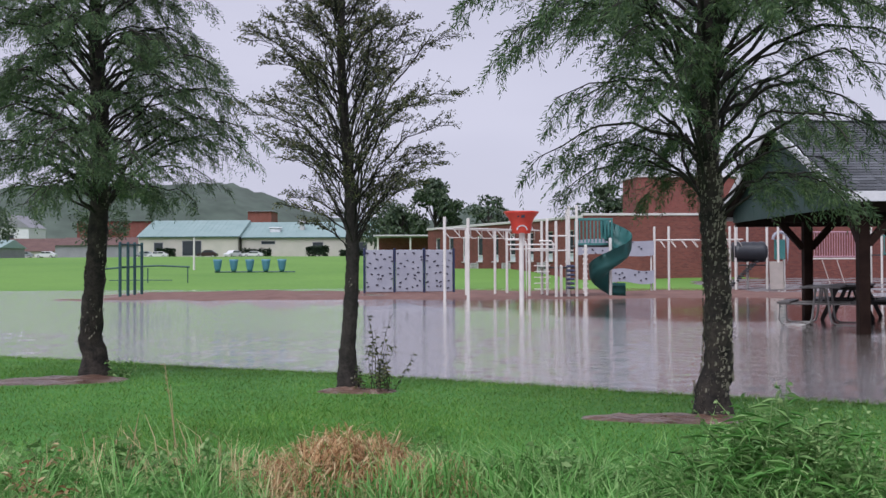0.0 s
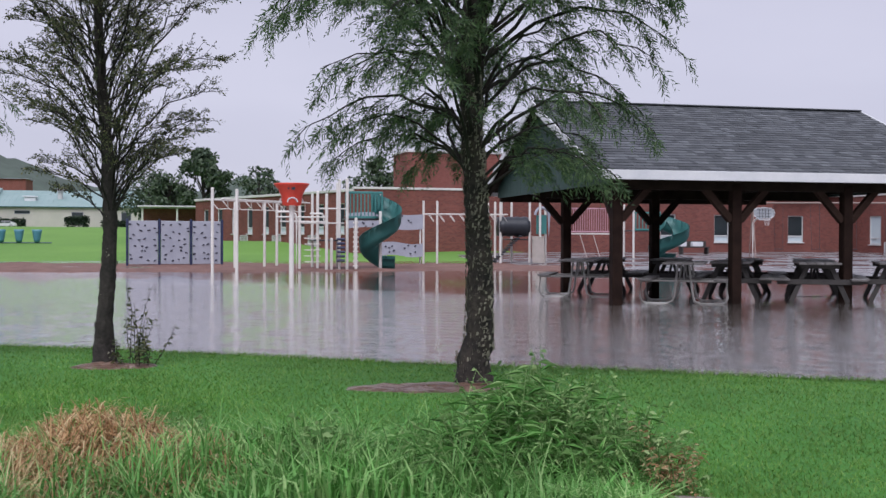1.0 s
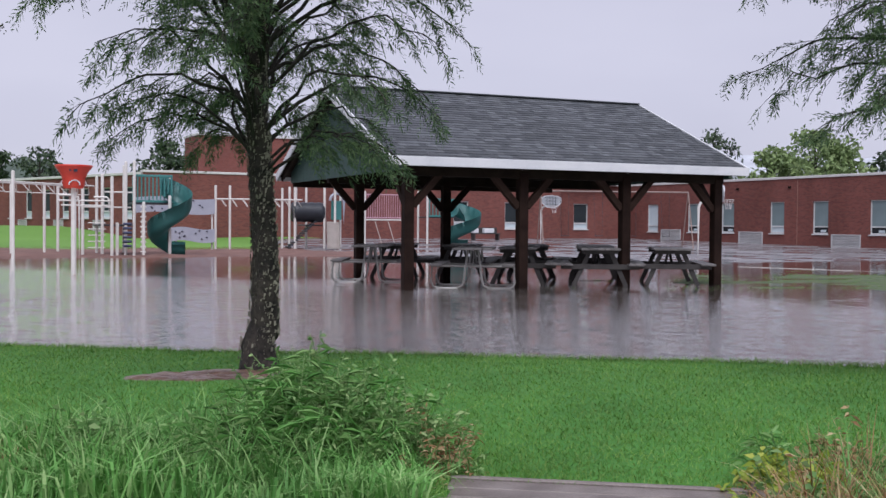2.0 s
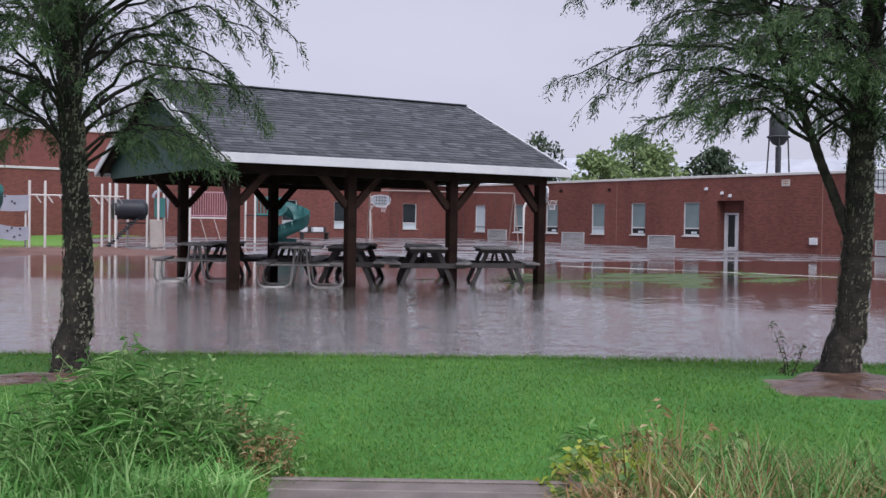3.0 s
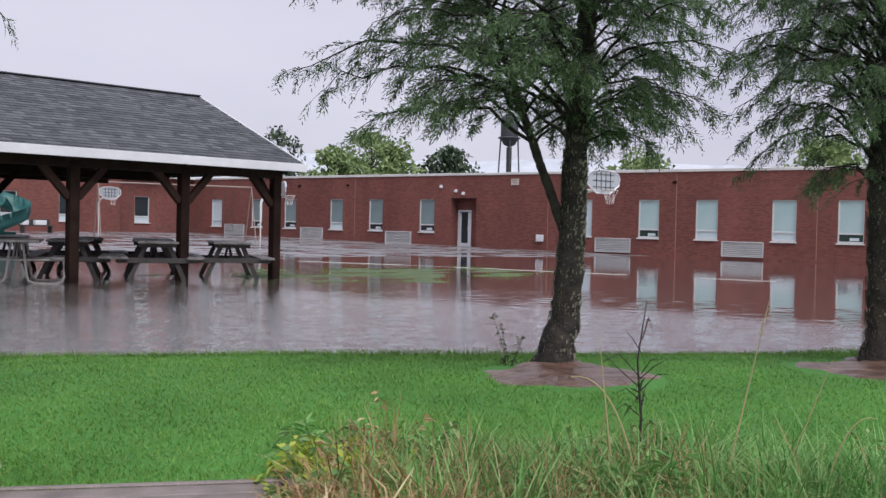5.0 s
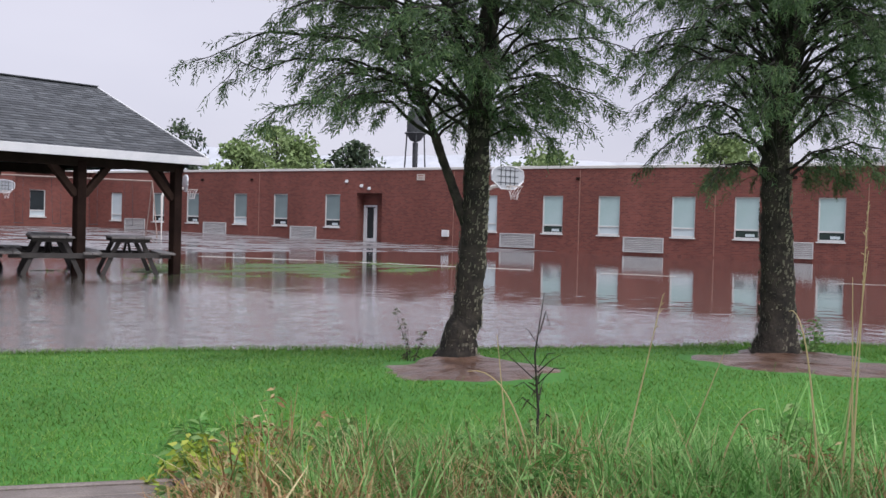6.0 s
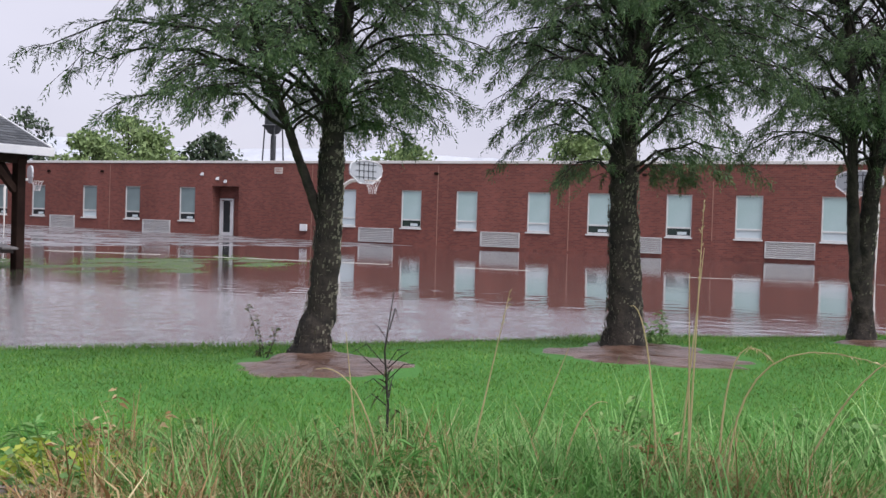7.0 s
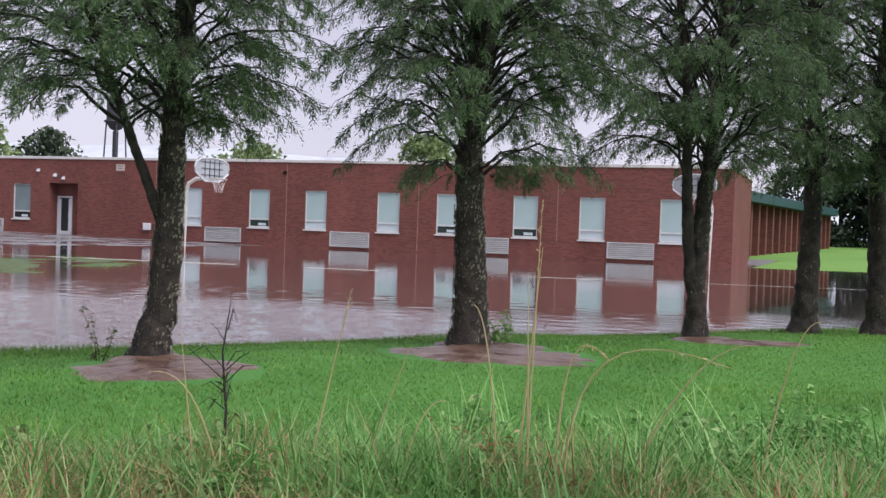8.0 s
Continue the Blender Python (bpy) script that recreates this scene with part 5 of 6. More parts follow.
# low beam and blue seats on the field, dark frame in the water
def gz_at(x, y):
    return float(heights(np.array([x]), np.array([y]))[0][0])


beam_t = thing("balance_rail", Matrix.Translation((-18.0, 62, gz_at(-18, 62))), "low green balance rail on the wet field", "play equipment")
part("rail", one_tube([(-1.6, 0, 0.8), (0, 0, 0.92), (1.6, 0, 0.98), (3.4, 0, 0.9)], 0.05, 8), M_TEALD, beam_t)
for x in (-1.6, 1.0, 3.3):
    part("leg", one_tube([(x, 0, -0.1), (x, 0, 0.85)], 0.035, 6), M_TEALD, beam_t)
part("rail", one_tube([(-1.2, 0, 0.15), (2.4, 0, 0.15)], 0.03, 6), M_TEALD, beam_t)
frame_t = thing("play_frame", Matrix.Translation((-12.9, 43.0, 0)), "dark teal steel frame posts standing in floodwater", "play equipment")
for x, y in ((0, 0), (0.17, 0.5), (0.30, 1.0), (0.45, 1.5)):
    pole(frame_t, x, y, 2.2, 0.06, material=M_TEALD, name="post")
part("rail", one_tube([(0, 0, 2.1), (0.45, 1.5, 2.1)], 0.04, 6), M_TEALD, frame_t)
part("rail", one_tube([(0, 0, 1.2), (0.45, 1.5, 1.2)], 0.03, 6), M_TEALD, frame_t)
bs = thing("seat_row", Matrix.Translation((-15.7, 75, gz_at(-13, 75))), "row of blue bucket seats on a low bar", "play equipment")
for k in range(5):
    bm = bmesh.new()
    prof = [(0.16, 0.12), (0.22, 0.3), (0.30, 0.8), (0.33, 0.95), (0.27, 0.95), (0.2, 0.35)]
    rg = [[bm.verts.new((1.12 * k + r * math.cos(q * math.pi / 6), r * 0.7 * math.sin(q * math.pi / 6), z)) for q in range(12)] for r, z in prof]
    bm.faces.new(rg[0][::-1])
    bm.faces.new(rg[-1])
    for a, b in zip(rg, rg[1:]):
        for q in range(12):
            bm.faces.new((a[q], a[(q + 1) % 12], b[(q + 1) % 12], b[q]))
    part("bucket_seat", bm, M_BLUE, bs, smooth=True)
part("bar", one_tube([(-0.2, 0, 0.08), (5.4, 0, 0.08)], 0.05, 6), M_TEALD, bs)
wp = thing("flag_pole", Matrix.Translation((-18.5, 80, gz_at(-18.5, 80))), "plain white metal pole on the field", "pole")
part("pole", one_tube([(0, 0, -0.2), (0, 0, 2.4)], [0.09, 0.06], 8), M_STEEL, wp)


# ---- distance: buildings, cars, trees, hills ----
def far_building(x0, x1, y, depth, zb, zw, zr, wall, roofm, label, wins=(), name="building", gable=False):
    # all of these stand at twice the plan distance
    x0, x1, y, depth = 2 * x0, 2 * x1, 2 * y, 2 * depth
    zb, zw, zr = (2 * q - 1.22 for q in (zb, zw, zr))
    wins = [[2 * q for q in e] for e in wins]
    b = thing(name, Matrix.Translation((x0, y, zb)), label, "building")
    w, h = x1 - x0, zw - zb
    part("wall", one_box((w / 2, depth / 2, h / 2 - 0.3), (w, depth, h + 0.6)), wall, b)
    bm = bmesh.new()
    r = zr - zb
    if gable:
        pts = [(-0.3, -0.3, h), (w + 0.3, -0.3, h), (w + 0.3, depth + 0.3, h), (-0.3, depth + 0.3, h), (w / 2, -0.3, r), (w / 2, depth + 0.3, r)]
        fs = ((0, 4, 5, 3), (1, 2, 5, 4), (0, 1, 4), (2, 3, 5), (0, 3, 2, 1))
    else:
        pts = [(-0.4, -0.5, h), (w + 0.4, -0.5, h), (w + 0.4, depth + 0.5, h), (-0.4, depth + 0.5, h), (-0.4, depth / 2, r), (w + 0.4, depth / 2, r)]
        fs = ((0, 1, 5, 4), (2, 3, 4, 5), (0, 4, 3), (1, 2, 5), (0, 3, 2, 1))
    v = [bm.verts.new(p) for p in pts]
    for f in fs:
        bm.faces.new([v[q] for q in f])
    part("roof", bm, roofm, b)
    if roofm is M_METALROOF:
        for q in range(int(w / 1.2)):
            x = 0.6 + 1.2 * q
            part("seam", one_tube([(x, -0.45, h + 0.03), (x, depth / 2, r + 0.03)], 0.035, 4), M_METALROOF, b)
        part("gutter", one_box((w / 2, -0.55, h - 0.1), (w + 0.8, 0.14, 0.2)), M_TEALD, b)
    for x, z, ww, hh in wins:
        win = new("window")
        win.parent = b
        part("pane", one_box((x, -0.03, z), (ww, 0.06, hh)), M_GLASS, win)
        part("window_frame", one_box((x, -0.01, z), (ww + 0.25, 0.08, hh + 0.25)), M_GREYWALL, win)
    return b


far_building(-24.3, -8.3, 130, 14, 2.1, 4.65, 6.75, M_CREAM, M_METALROOF, "long cream hall with a pale green metal roof", ((9.2, 1.2, 1.2, 1.4), (14.6, 1.2, 1.0, 1.4), (3.2, 1.9, 1.6, 0.3)))
far_building(-36.5, -24.6, 129, 15, 2.1, 4.75, 7.0, M_CREAM, M_METALROOF, "cream hall with a pale green metal roof", ((6.4, 1.25, 2.2, 1.7), (2.4, 1.2, 1.0, 1.4)))
ac = thing("roof_unit", Matrix.Translation((-41.2, 265.2, 9.0)) @ Matrix.Diagonal((2, 2, 2, 1)), "white roof fan housing on the metal roof", "roof unit")
part("housing", one_box((0, 0, 0.2), (1.3, 0.9, 0.9), None, 0.08), M_WHITE, ac)
part("cap", one_box((0, 0, 0.75), (1.6, 1.1, 0.14), None, 0.04), M_WHITE, ac)
st = thing("vent_stack", Matrix.Translation((-34.8, 266.5, 9.2)) @ Matrix.Diagonal((2, 2, 2, 1)), "pale metal vent stack on the roof", "roof unit")
part("pipe", one_tube([(0, 0, 0), (0, 0, 1.3)], 0.3, 8), M_VENT, st)
part("cap", one_tube([(0, 0, 1.3), (0, 0, 1.65)], [0.5, 0.35], 8), M_VENT, st)
far_building(-51, -40.5, 150, 12, 1.5, 7.5, 7.7, M_BRICK2, M_GREYWALL, "red brick block with a flat roof")
far_building(-29, -25.5, 160, 6, 1.5, 9.3, 9.5, M_BRICK2, M_GREYWALL, "red brick chimney block")
far_building(-68.5, -63.5, 165, 7, 2.0, 7.2, 9.2, M_WHITE, M_GREYWALL, "white gabled house with dark windows", ((2.0, 3.6, 1.4, 1.0), (2.2, 1.2, 1.6, 1.2)), name="house", gable=True)
far_building(-58, -49, 140, 9, 1.8, 3.2, 5.0, M_CREAM, M_DARKROOF, "low house with a brown roof", ((3, 0.8, 1.2, 0.8),), name="house")
far_building(-49, -37.5, 136, 9, 1.8, 3.9, 5.0, M_GREYWALL, M_DARKROOF, "low shed with a brown roof", name="shed")
far_building(-48, -41.2, 100, 6, 1.4, 3.0, 3.8, M_GREYWALL, M_METALROOF, "small grey garage on the field edge", name="garage")
canopy = thing("walkway_canopy", Matrix.Translation((-5.9, 96, 1.5)), "white-edged flat canopy over a brown wall", "canopy")
part("roof", one_box((4.2, 1.5, 2.35), (9.0, 3.6, 0.14), None, 0.02), M_VENT, canopy)
part("wall", one_box((4.2, 2.9, 0.9), (8.6, 0.3, 2.6)), M_BRICK, canopy)
for x in (0.1, 3.0, 5.9, 8.4):
    part("post", one_tube([(x, 0.1, -0.4), (x, 0.1, 2.25)], 0.08, 8), M_STEEL, canopy)


def car(m, paint, label, tall=1.0):
    t = thing("car", m, label, "car", "cars parked by the hall")
    bm = bmesh.new()
    prof = [(-2.15, 0.35), (-2.2, 0.75), (-1.95, 0.92), (-1.2, 1.0), (-0.55, 1.42 * tall), (0.9, 1.45 * tall), (1.75, 1.05), (2.1, 0.95), (2.2, 0.6), (2.15, 0.35)]
    a = [bm.verts.new((x, -0.85, z)) for x, z in prof]
    b = [bm.verts.new((x, 0.85, z)) for x, z in prof]
    bm.faces.new(a)
    bm.faces.new(b[::-1])
    for q in range(len(prof)):
        bm.faces.new((a[q], b[q], b[(q + 1) % len(prof)], a[(q + 1) % len(prof)]))
    bmesh.ops.recalc_face_normals(bm, faces=bm.faces)
    part("body", bm, paint, t)
    for x0, x1 in ((-0.85, 0.05), (0.15, 1.2)):
        part("side_window", one_box(((x0 + x1) / 2, -0.86, 1.16 * tall), (x1 - x0, 0.03, 0.32)), M_GLASS, t)
    for x in (-1.35, 1.35):
        for y in (-0.8, 0.8):
            wh = new("wheel")
            wh.parent = t
            part("tyre", one_tube([(x, y - 0.1, 0.32), (x, y + 0.1, 0.32)], 0.33, 12), M_TYRE, wh)
            part("rim", one_tube([(x, y - 0.115, 0.32), (x, y + 0.115, 0.32)], 0.19, 10), M_VENT, wh)
    return t


for x, y, paint, label, tall, a in ((-46.8, 120, M_CARS, "silver car parked beyond the field", 1.0, 10), (-43.5, 118, M_CARW, "white car parked beyond the field", 1.05, 0),
                                    (-33.0, 119, M_CARS, "grey car parked beside the cream hall", 1.0, 0), (-31.0, 117, M_CARW, "white car parked beside the cream hall", 1.0, 5),
                                    (-25.8, 118, M_CARD, "dark maroon car parked beside the cream hall", 1.15, 0), (-23.2, 119, M_CARW, "white van-like car beside the cream hall", 1.1, 60), (-21.0, 119, M_CARW, "white car parked beside the cream hall", 0.95, 0)):
    car(pose(2 * x, 2 * y, gz_at(2 * x, 2 * y), 0, 0, a), paint, label, tall)


def far_tree(x, y, h, r, seed, leaf, label, zb=None, n=2600, size=0.42, trunk=0.22, crown0=0.28):
    """A broad tree far off: trunk, limbs and a ragged crown of many small leaf clumps."""
    rs = np.random.RandomState(seed)
    g = gz_at(x, y) if zb is None else zb
    t = thing("tree", Matrix.Translation((x, y, g)), label, "tree")
    v, f = tube_arrays([(0, 0, -0.3), (0.1, 0, h * 0.4), (0, 0.1, h * 0.85)], [trunk, trunk * 0.7, 0.05], 8)
    bulk("trunk", v, f, M_BARKD, t)
    cs, wood = [], []
    for q in range(26):
        a, u = rs.uniform(0, 6.28), rs.uniform(crown0, 1.0)
        rr = r * math.sin(math.pi * min(1, (u - crown0) / (1 - crown0) * 0.82 + 0.14)) * rs.uniform(0.45, 0.95)
        c = np.array([math.cos(a) * rr, math.sin(a) * rr, h * u * 0.95])
        cs.append((c, r * rs.uniform(0.22, 0.42)))
        wood.append(tube_arrays([(0, 0, h * u * 0.55), c * (0.6, 0.6, 0.85), c], [0.07, 0.045, 0.02], 4))
    v, f = merge(wood)
    bulk("limb", v, f, M_BARKD, t)
    k = rs.randint(0, len(cs), n)
    c, rad = np.array([e[0] for e in cs])[k], np.array([e[1] for e in cs])[k]
    d = rs.normal(size=(n, 3))
    d /= np.linalg.norm(d, axis=1)[:, None]
    p = c + d * (rad * rs.uniform(0.3, 1.05, n) ** 0.5)[:, None] * (1, 1, 0.75)
    w = rs.normal(size=(n, 3))
    w /= np.linalg.norm(w, axis=1)[:, None]
    v, f = fronds(p, w, size * rs.uniform(0.5, 1.3, n), size * 0.6 * rs.uniform(0.6, 1.2, n), rs)
    tagged(bulk("crown", v, f, leaf, t), kind="stuff")
    return t


for q, (x, y, h, r, leaf, label, n) in enumerate((
        (-0.9, 118, 8.6, 3.0, M_FAR, "dark green broad tree beyond the playground", 4200), (-4.6, 122, 6.0, 2.6, M_FAR, "dark green tree beyond the playground", 2400), (-8.0, 150, 7.5, 4.0, M_FAR, "dull green tree beyond the hall", 2400),
        (14.5, 95, 7.6, 2.6, M_FAR, "dark tree behind the school roof", 2000), (5.5, 130, 7.5, 3.0, M_FAR, "dark tree behind the classrooms", 2000),
        (63.0, 70.0, 9.5, 4.2, M_FARL, "yellow-green tree behind the school roof", 4600), (69.0, 66.0, 7.8, 3.4, M_FAR, "dark green bush tree behind the school roof", 2600), (56.5, 67.5, 7.2, 2.6, M_FARL, "yellow-green tree behind the school", 2200),
        (69.0, 46.0, 7.0, 3.6, M_FARL, "light green tree behind the school roof", 2600), (79.0, 36.5, 8.8, 3.2, M_FARL, "light green tree behind the school roof", 2600), (66.5, 88.0, 10.5, 3.0, M_FAR, "thin-crowned tree behind the court", 1100),
        (96.0, 9.5, 7.5, 4.5, M_HEDGE, "dark tree beyond the side lawn", 4600), (98.0, 6.2, 6.8, 4.0, M_HEDGE, "dark tree beyond the side lawn", 4600), (99.0, 3.0, 8.0, 4.5, M_HEDGE, "dark tree beyond the side lawn", 4600), (92.0, -2.0, 6.5, 4.0, M_HEDGE, "dark tree beyond the side lawn", 2600), (108.0, 22.0, 8.5, 4.0, M_FAR, "green tree beyond the side wing", 2200),
        (88.0, -10.0, 8.0, 4.5, M_FAR, "green tree beyond the side lawn", 2200), (-64, 150, 9, 5, M_FAR, "green tree by the houses", 2200), (-54, 170, 10, 5, M_FAR, "green tree by the houses", 2200))):
    far_tree(x, y, h, r, 40 + q, leaf, label, n=n, size=0.5, crown0=0.05 if leaf is M_HEDGE else 0.28)
for x0, x1, y, h in ((-16.2, -13.6, 128.0, 1.25), (-24.0, -20.5, 128.3, 1.0), (-12.2, -9.5, 128, 0.8), (-33.9, -31.8, 127.6, 1.1)):
    rs = np.random.RandomState(int(x1 * 10) % 997)
    n = 900
    x0, x1, y, h = 2 * x0, 2 * x1, 2 * y, 2 * h
    p = np.stack([rs.uniform(x0, x1, n), y + rs.uniform(-0.6, 0.6, n), gz_at(x0, y) + h * rs.uniform(0, 1, n) ** 0.6], -1)
    w = rs.normal(size=(n, 3))
    w /= np.linalg.norm(w, axis=1)[:, None]
    v, f = fronds(p, w, 0.6 * rs.uniform(0.6, 1.2, n), 0.4 * rs.uniform(0.6, 1.2, n), rs)
    hd = bulk("hedge", v, f, M_HEDGE)
    tagged(hd, "clipped dark green hedge in front of the hall", "hedge")

# water tower behind the school
wtower = thing("water_tower", Matrix.Translation((106, 91.5, 0.5)), "dark steel water tower with a rounded tank", "water tower")
prof = [(0.0, 11.2), (0.7, 11.5), (1.08, 12.1), (1.15, 12.8), (1.15, 14.6), (0.95, 15.2), (0.4, 15.55), (0.0, 15.6)]
bm = bmesh.new()
rg = [[bm.verts.new((max(r, 0.01) * math.cos(q * math.pi / 8), max(r, 0.01) * math.sin(q * math.pi / 8), z)) for q in range(16)] for r, z in prof]
for a, b in zip(rg, rg[1:]):
    for q in range(16):
        bm.faces.new((a[q], a[(q + 1) % 16], b[(q + 1) % 16], b[q]))
part("tank", bm, M_TANK, wtower, smooth=True)
part("riser", one_tube([(0, 0, 0), (0, 0, 11.2)], 0.35, 10), M_TANK, wtower)
for q in range(4):
    a = math.pi / 4 + q * math.pi / 2
    part("leg", one_tube([(1.7 * math.cos(a), 1.7 * math.sin(a), 0), (1.1 * math.cos(a), 1.1 * math.sin(a), 12.6)], 0.10, 6), M_TANK, wtower)
part("balcony", one_tube([(1.35 * math.cos(q * math.pi / 8), 1.35 * math.sin(q * math.pi / 8), 12.4) for q in range(17)], 0.12, 5), M_TANK, wtower)

# misty wooded hills; the far ridge's haze is painted into its pale colour
M_HILL = mat("misty_wooded_hill", (0.045, 0.066, 0.05), (0.085, 0.11, 0.09), 1.0, 0.012, 0.08, 0.5, 0.0)
M_HILL2 = mat("painted_haze_hill", (0.42, 0.44, 0.49), (0.48, 0.50, 0.55), 1.0, 0.01, 0.05, 0.3, 0.0)


def hills(name, dist, a0, a1, prof, material, seed, label):
    rs = np.random.RandomState(seed)
    a = np.radians(np.linspace(a0, a1, 240))
    top = np.interp(np.degrees(a), [p[0] for p in prof], [p[1] for p in prof]) + np.cumsum(rs.normal(size=240)) * 0.25 + rs.uniform(-1, 1, 240) * dist * 0.0016
    rows = []
    for u, dd in ((0.0, 0.0), (0.35, 40.0), (0.7, 90.0), (1.0, 150.0), (0.6, 320.0), (0.0, 420.0)):
        r = dist + dd
        rows.append(np.stack([np.sin(a) * r, np.cos(a) * r, 0.6 + top * u], -1))
    v = np.concatenate(rows)
    i, j = np.meshgrid(np.arange(5), np.arange(239), indexing="ij")
    q = np.stack([i * 240 + j, i * 240 + j + 1, (i + 1) * 240 + j + 1, (i + 1) * 240 + j], -1).reshape(-1, 4)
    return tagged(bulk(name, v, q, material, smooth=True), label, "hills", kind="structure")


hills("backdrop", 620, -60, 30, [(-60, 40), (-24, 50), (-18, 55), (-11, 57), (-8.5, 45), (-6, 32), (0, 30), (1.5, 42), (2.5, 40), (4.5, 26), (9, 20), (30, 20)], M_HILL, 1, "misty wooded hillside behind the halls")
hills("backdrop_far", 1200, -80, 110, [(-80, 60), (-30, 70), (0, 60), (20, 50), (30, 74), (38, 92), (44, 84), (52, 90), (60, 84), (80, 60), (110, 60)], M_HILL2, 2, "distant hills with haze painted into their pale colour")


# ---- bank: grass, weeds, planks ----
def polar(n, r0, r1, a0, a1, rs, power=0.5):
    a = np.radians(rs.uniform(a0, a1, n))
    r = (r0 ** power + (r1 ** power - r0 ** power) * rs.uniform(0, 1, n)) ** (1 / power)
    return np.sin(a) * r, np.cos(a) * r, r


def blades(x, y, z, h, w, rs, bend=0.5, parts=2):
    """Grass blades: upright tapered strips that lean and bend over."""
    n = len(x)
    az = rs.uniform(0, 2 * np.pi, n)
    lean = np.stack([np.cos(az), np.sin(az)], -1) * (bend * rs.uniform(0.1, 1.0, n) * h)[:, None]
    sd = np.stack([-np.sin(az + rs.uniform(-1, 1, n)), np.cos(az), 0 * az], -1) * (w / 2)[:, None]
    base = np.stack([x, y, z], -1)
    if parts == 1:
        tip = base + np.concatenate([lean, h[:, None]], 1)
        v = np.stack([base - sd, base + sd, tip], 1).reshape(-1, 3)
        return v, np.arange(n)[:, None] * 3 + [0, 1, 2]
    mid = base + np.concatenate([lean * 0.30, (h * 0.60)[:, None]], 1)
    tip = base + np.concatenate([lean * 1.1, (h * rs.uniform(0.55, 1.0, n))[:, None]], 1)
    v = np.stack([base - sd, base + sd, mid + sd * 0.8, mid - sd * 0.8, tip], 1).reshape(-1, 3)
    k = np.arange(n)[:, None] * 5
    return v, np.concatenate([k + [0, 1, 2], k + [0, 2, 3], k + [3, 2, 4]])


PATCHES = [(-3.75, 10.4, 0.75, 0.5), (1.55, 7.65, 0.62, 0.30), (6.55, 4.88, 0.68, 0.80), (6.95, 5.25, 0.4, 0.35), (8.95, 3.32, 0.95, 0.80), (9.75, 3.65, 0.6, 0.5), (11.9, 1.7, 0.8, 0.4), (-0.75, 9.55, 0.4, 0.2)]


def bare(x, y):
    """True on the bare soil round the trunks."""
    out = np.zeros(x.shape, bool)
    for px, py, rx, ry in PATCHES:
        a = math.atan2(px, py)
        u, v = (x - px) * math.cos(a) - (y - py) * math.sin(a), (x - px) * math.sin(a) + (y - py) * math.cos(a)
        out |= (u / rx) ** 2 + (v / ry) ** 2 < 1 + 0.25 * vnoise(x * 5, y * 5, 7)
    return out


TRUNKS = [(-3.55, 10.95), (-0.87, 9.75), (1.96, 7.85), (7.07, 5.42), (9.60, 3.86), (12.1, 2.2)]
for px, py, rx, ry in PATCHES:
    a = math.atan2(px, py)
    mx, my = min(TRUNKS, key=lambda c: (c[0] - px) ** 2 + (c[1] - py) ** 2)
    bm = bmesh.new()
    rs = np.random.RandomState(int(100 + px * 7))
    rows = []
    for k in range(7):
        row = []
        for q in range(36):
            b = q * math.pi / 18
            e = (k / 6) * (1.02 + 0.09 * math.sin(2 * b + px) + 0.06 * math.sin(5 * b + 2 * px) + 0.05 * math.sin(11 * b + px) + 0.05 * math.sin(17 * b))
            u, v = rx * e * math.cos(b), ry * e * math.sin(b)
            X, Y = px + u * math.cos(a) + v * math.sin(a), py - u * math.sin(a) + v * math.cos(a)
            row.append(bm.verts.new((X, Y, gz_at(X, Y) + (0.014 if k < 5 else 0.002 if k < 6 else -0.03) + 0.025 * math.exp(-(((X - mx) ** 2 + (Y - my) ** 2) / 0.12)) + 0.010 * math.sin(X * 13 + 2 * Y) * math.cos(Y * 11) + float(rs.uniform(-0.006, 0.006)))))
        rows.append(row)
    for r0, r1 in zip(rows, rows[1:]):
        for q in range(36):
            bm.faces.new((r0[q], r0[(q + 1) % 36], r1[(q + 1) % 36], r1[q]))
    ob = new("soil_patch", mesh_of("soil_patch", bm, M_SOIL))
    tagged(ob, "bare wet reddish soil round a tree trunk", "soil", kind="structure")

DA0, DA1, DR = 24.5, 39.6, 4.40
rs = np.random.RandomState(21)
x, y, r = polar(580000, 3.4, 18.5, -28, 94, rs, 0.6)
keep = (bank(x, y) > 0.02) & ~bare(x, y)
ang = np.degrees(np.arctan2(x, y))
keep &= ~((ang > DA0) & (ang < DA1) & (r < DR))
x, y, r = x[keep], y[keep], r[keep]
z = heights(x, y)[0]
h = (0.014 + 0.018 * rs.uniform(0, 1, len(x)) + 0.014 * np.clip(vnoise(x * 2, y * 2, 9), 0, 1)) * (1 + 0.8 * (bank(x, y) < 0.35))
v, f = blades(x, y, z - 0.005, h, 0.003 + 0.0005 * r, rs, 2.2, 1)
lawn = bulk("lawn_grass", v, f, M_LAWN)
tagged(lawn, "short wet bright green lawn grass on the bank", "grass", kind="stuff")


rs = np.random.RandomState(22)
x, y = rs.uniform(9.5, 27, 42000), rs.uniform(14, 26, 42000)
z, kd = heights(x, y)
ok = (kd == 5) & (z > -0.03) & (rs.uniform(0, 1, len(x)) < 0.55 + 0.45 * vnoise(x * 1.7, y * 2.6, 23))
x, y, z = x[ok], y[ok], z[ok]
v, f = blades(x, y, z - 0.005, rs.uniform(0.012, 0.04, len(x)), np.full(len(x), 0.014), rs, 1.6, 1)
tagged(bulk("drowned_grass", v, f, M_LAWN), "drowned lawn grass breaking the flood water", "grass", kind="stuff")


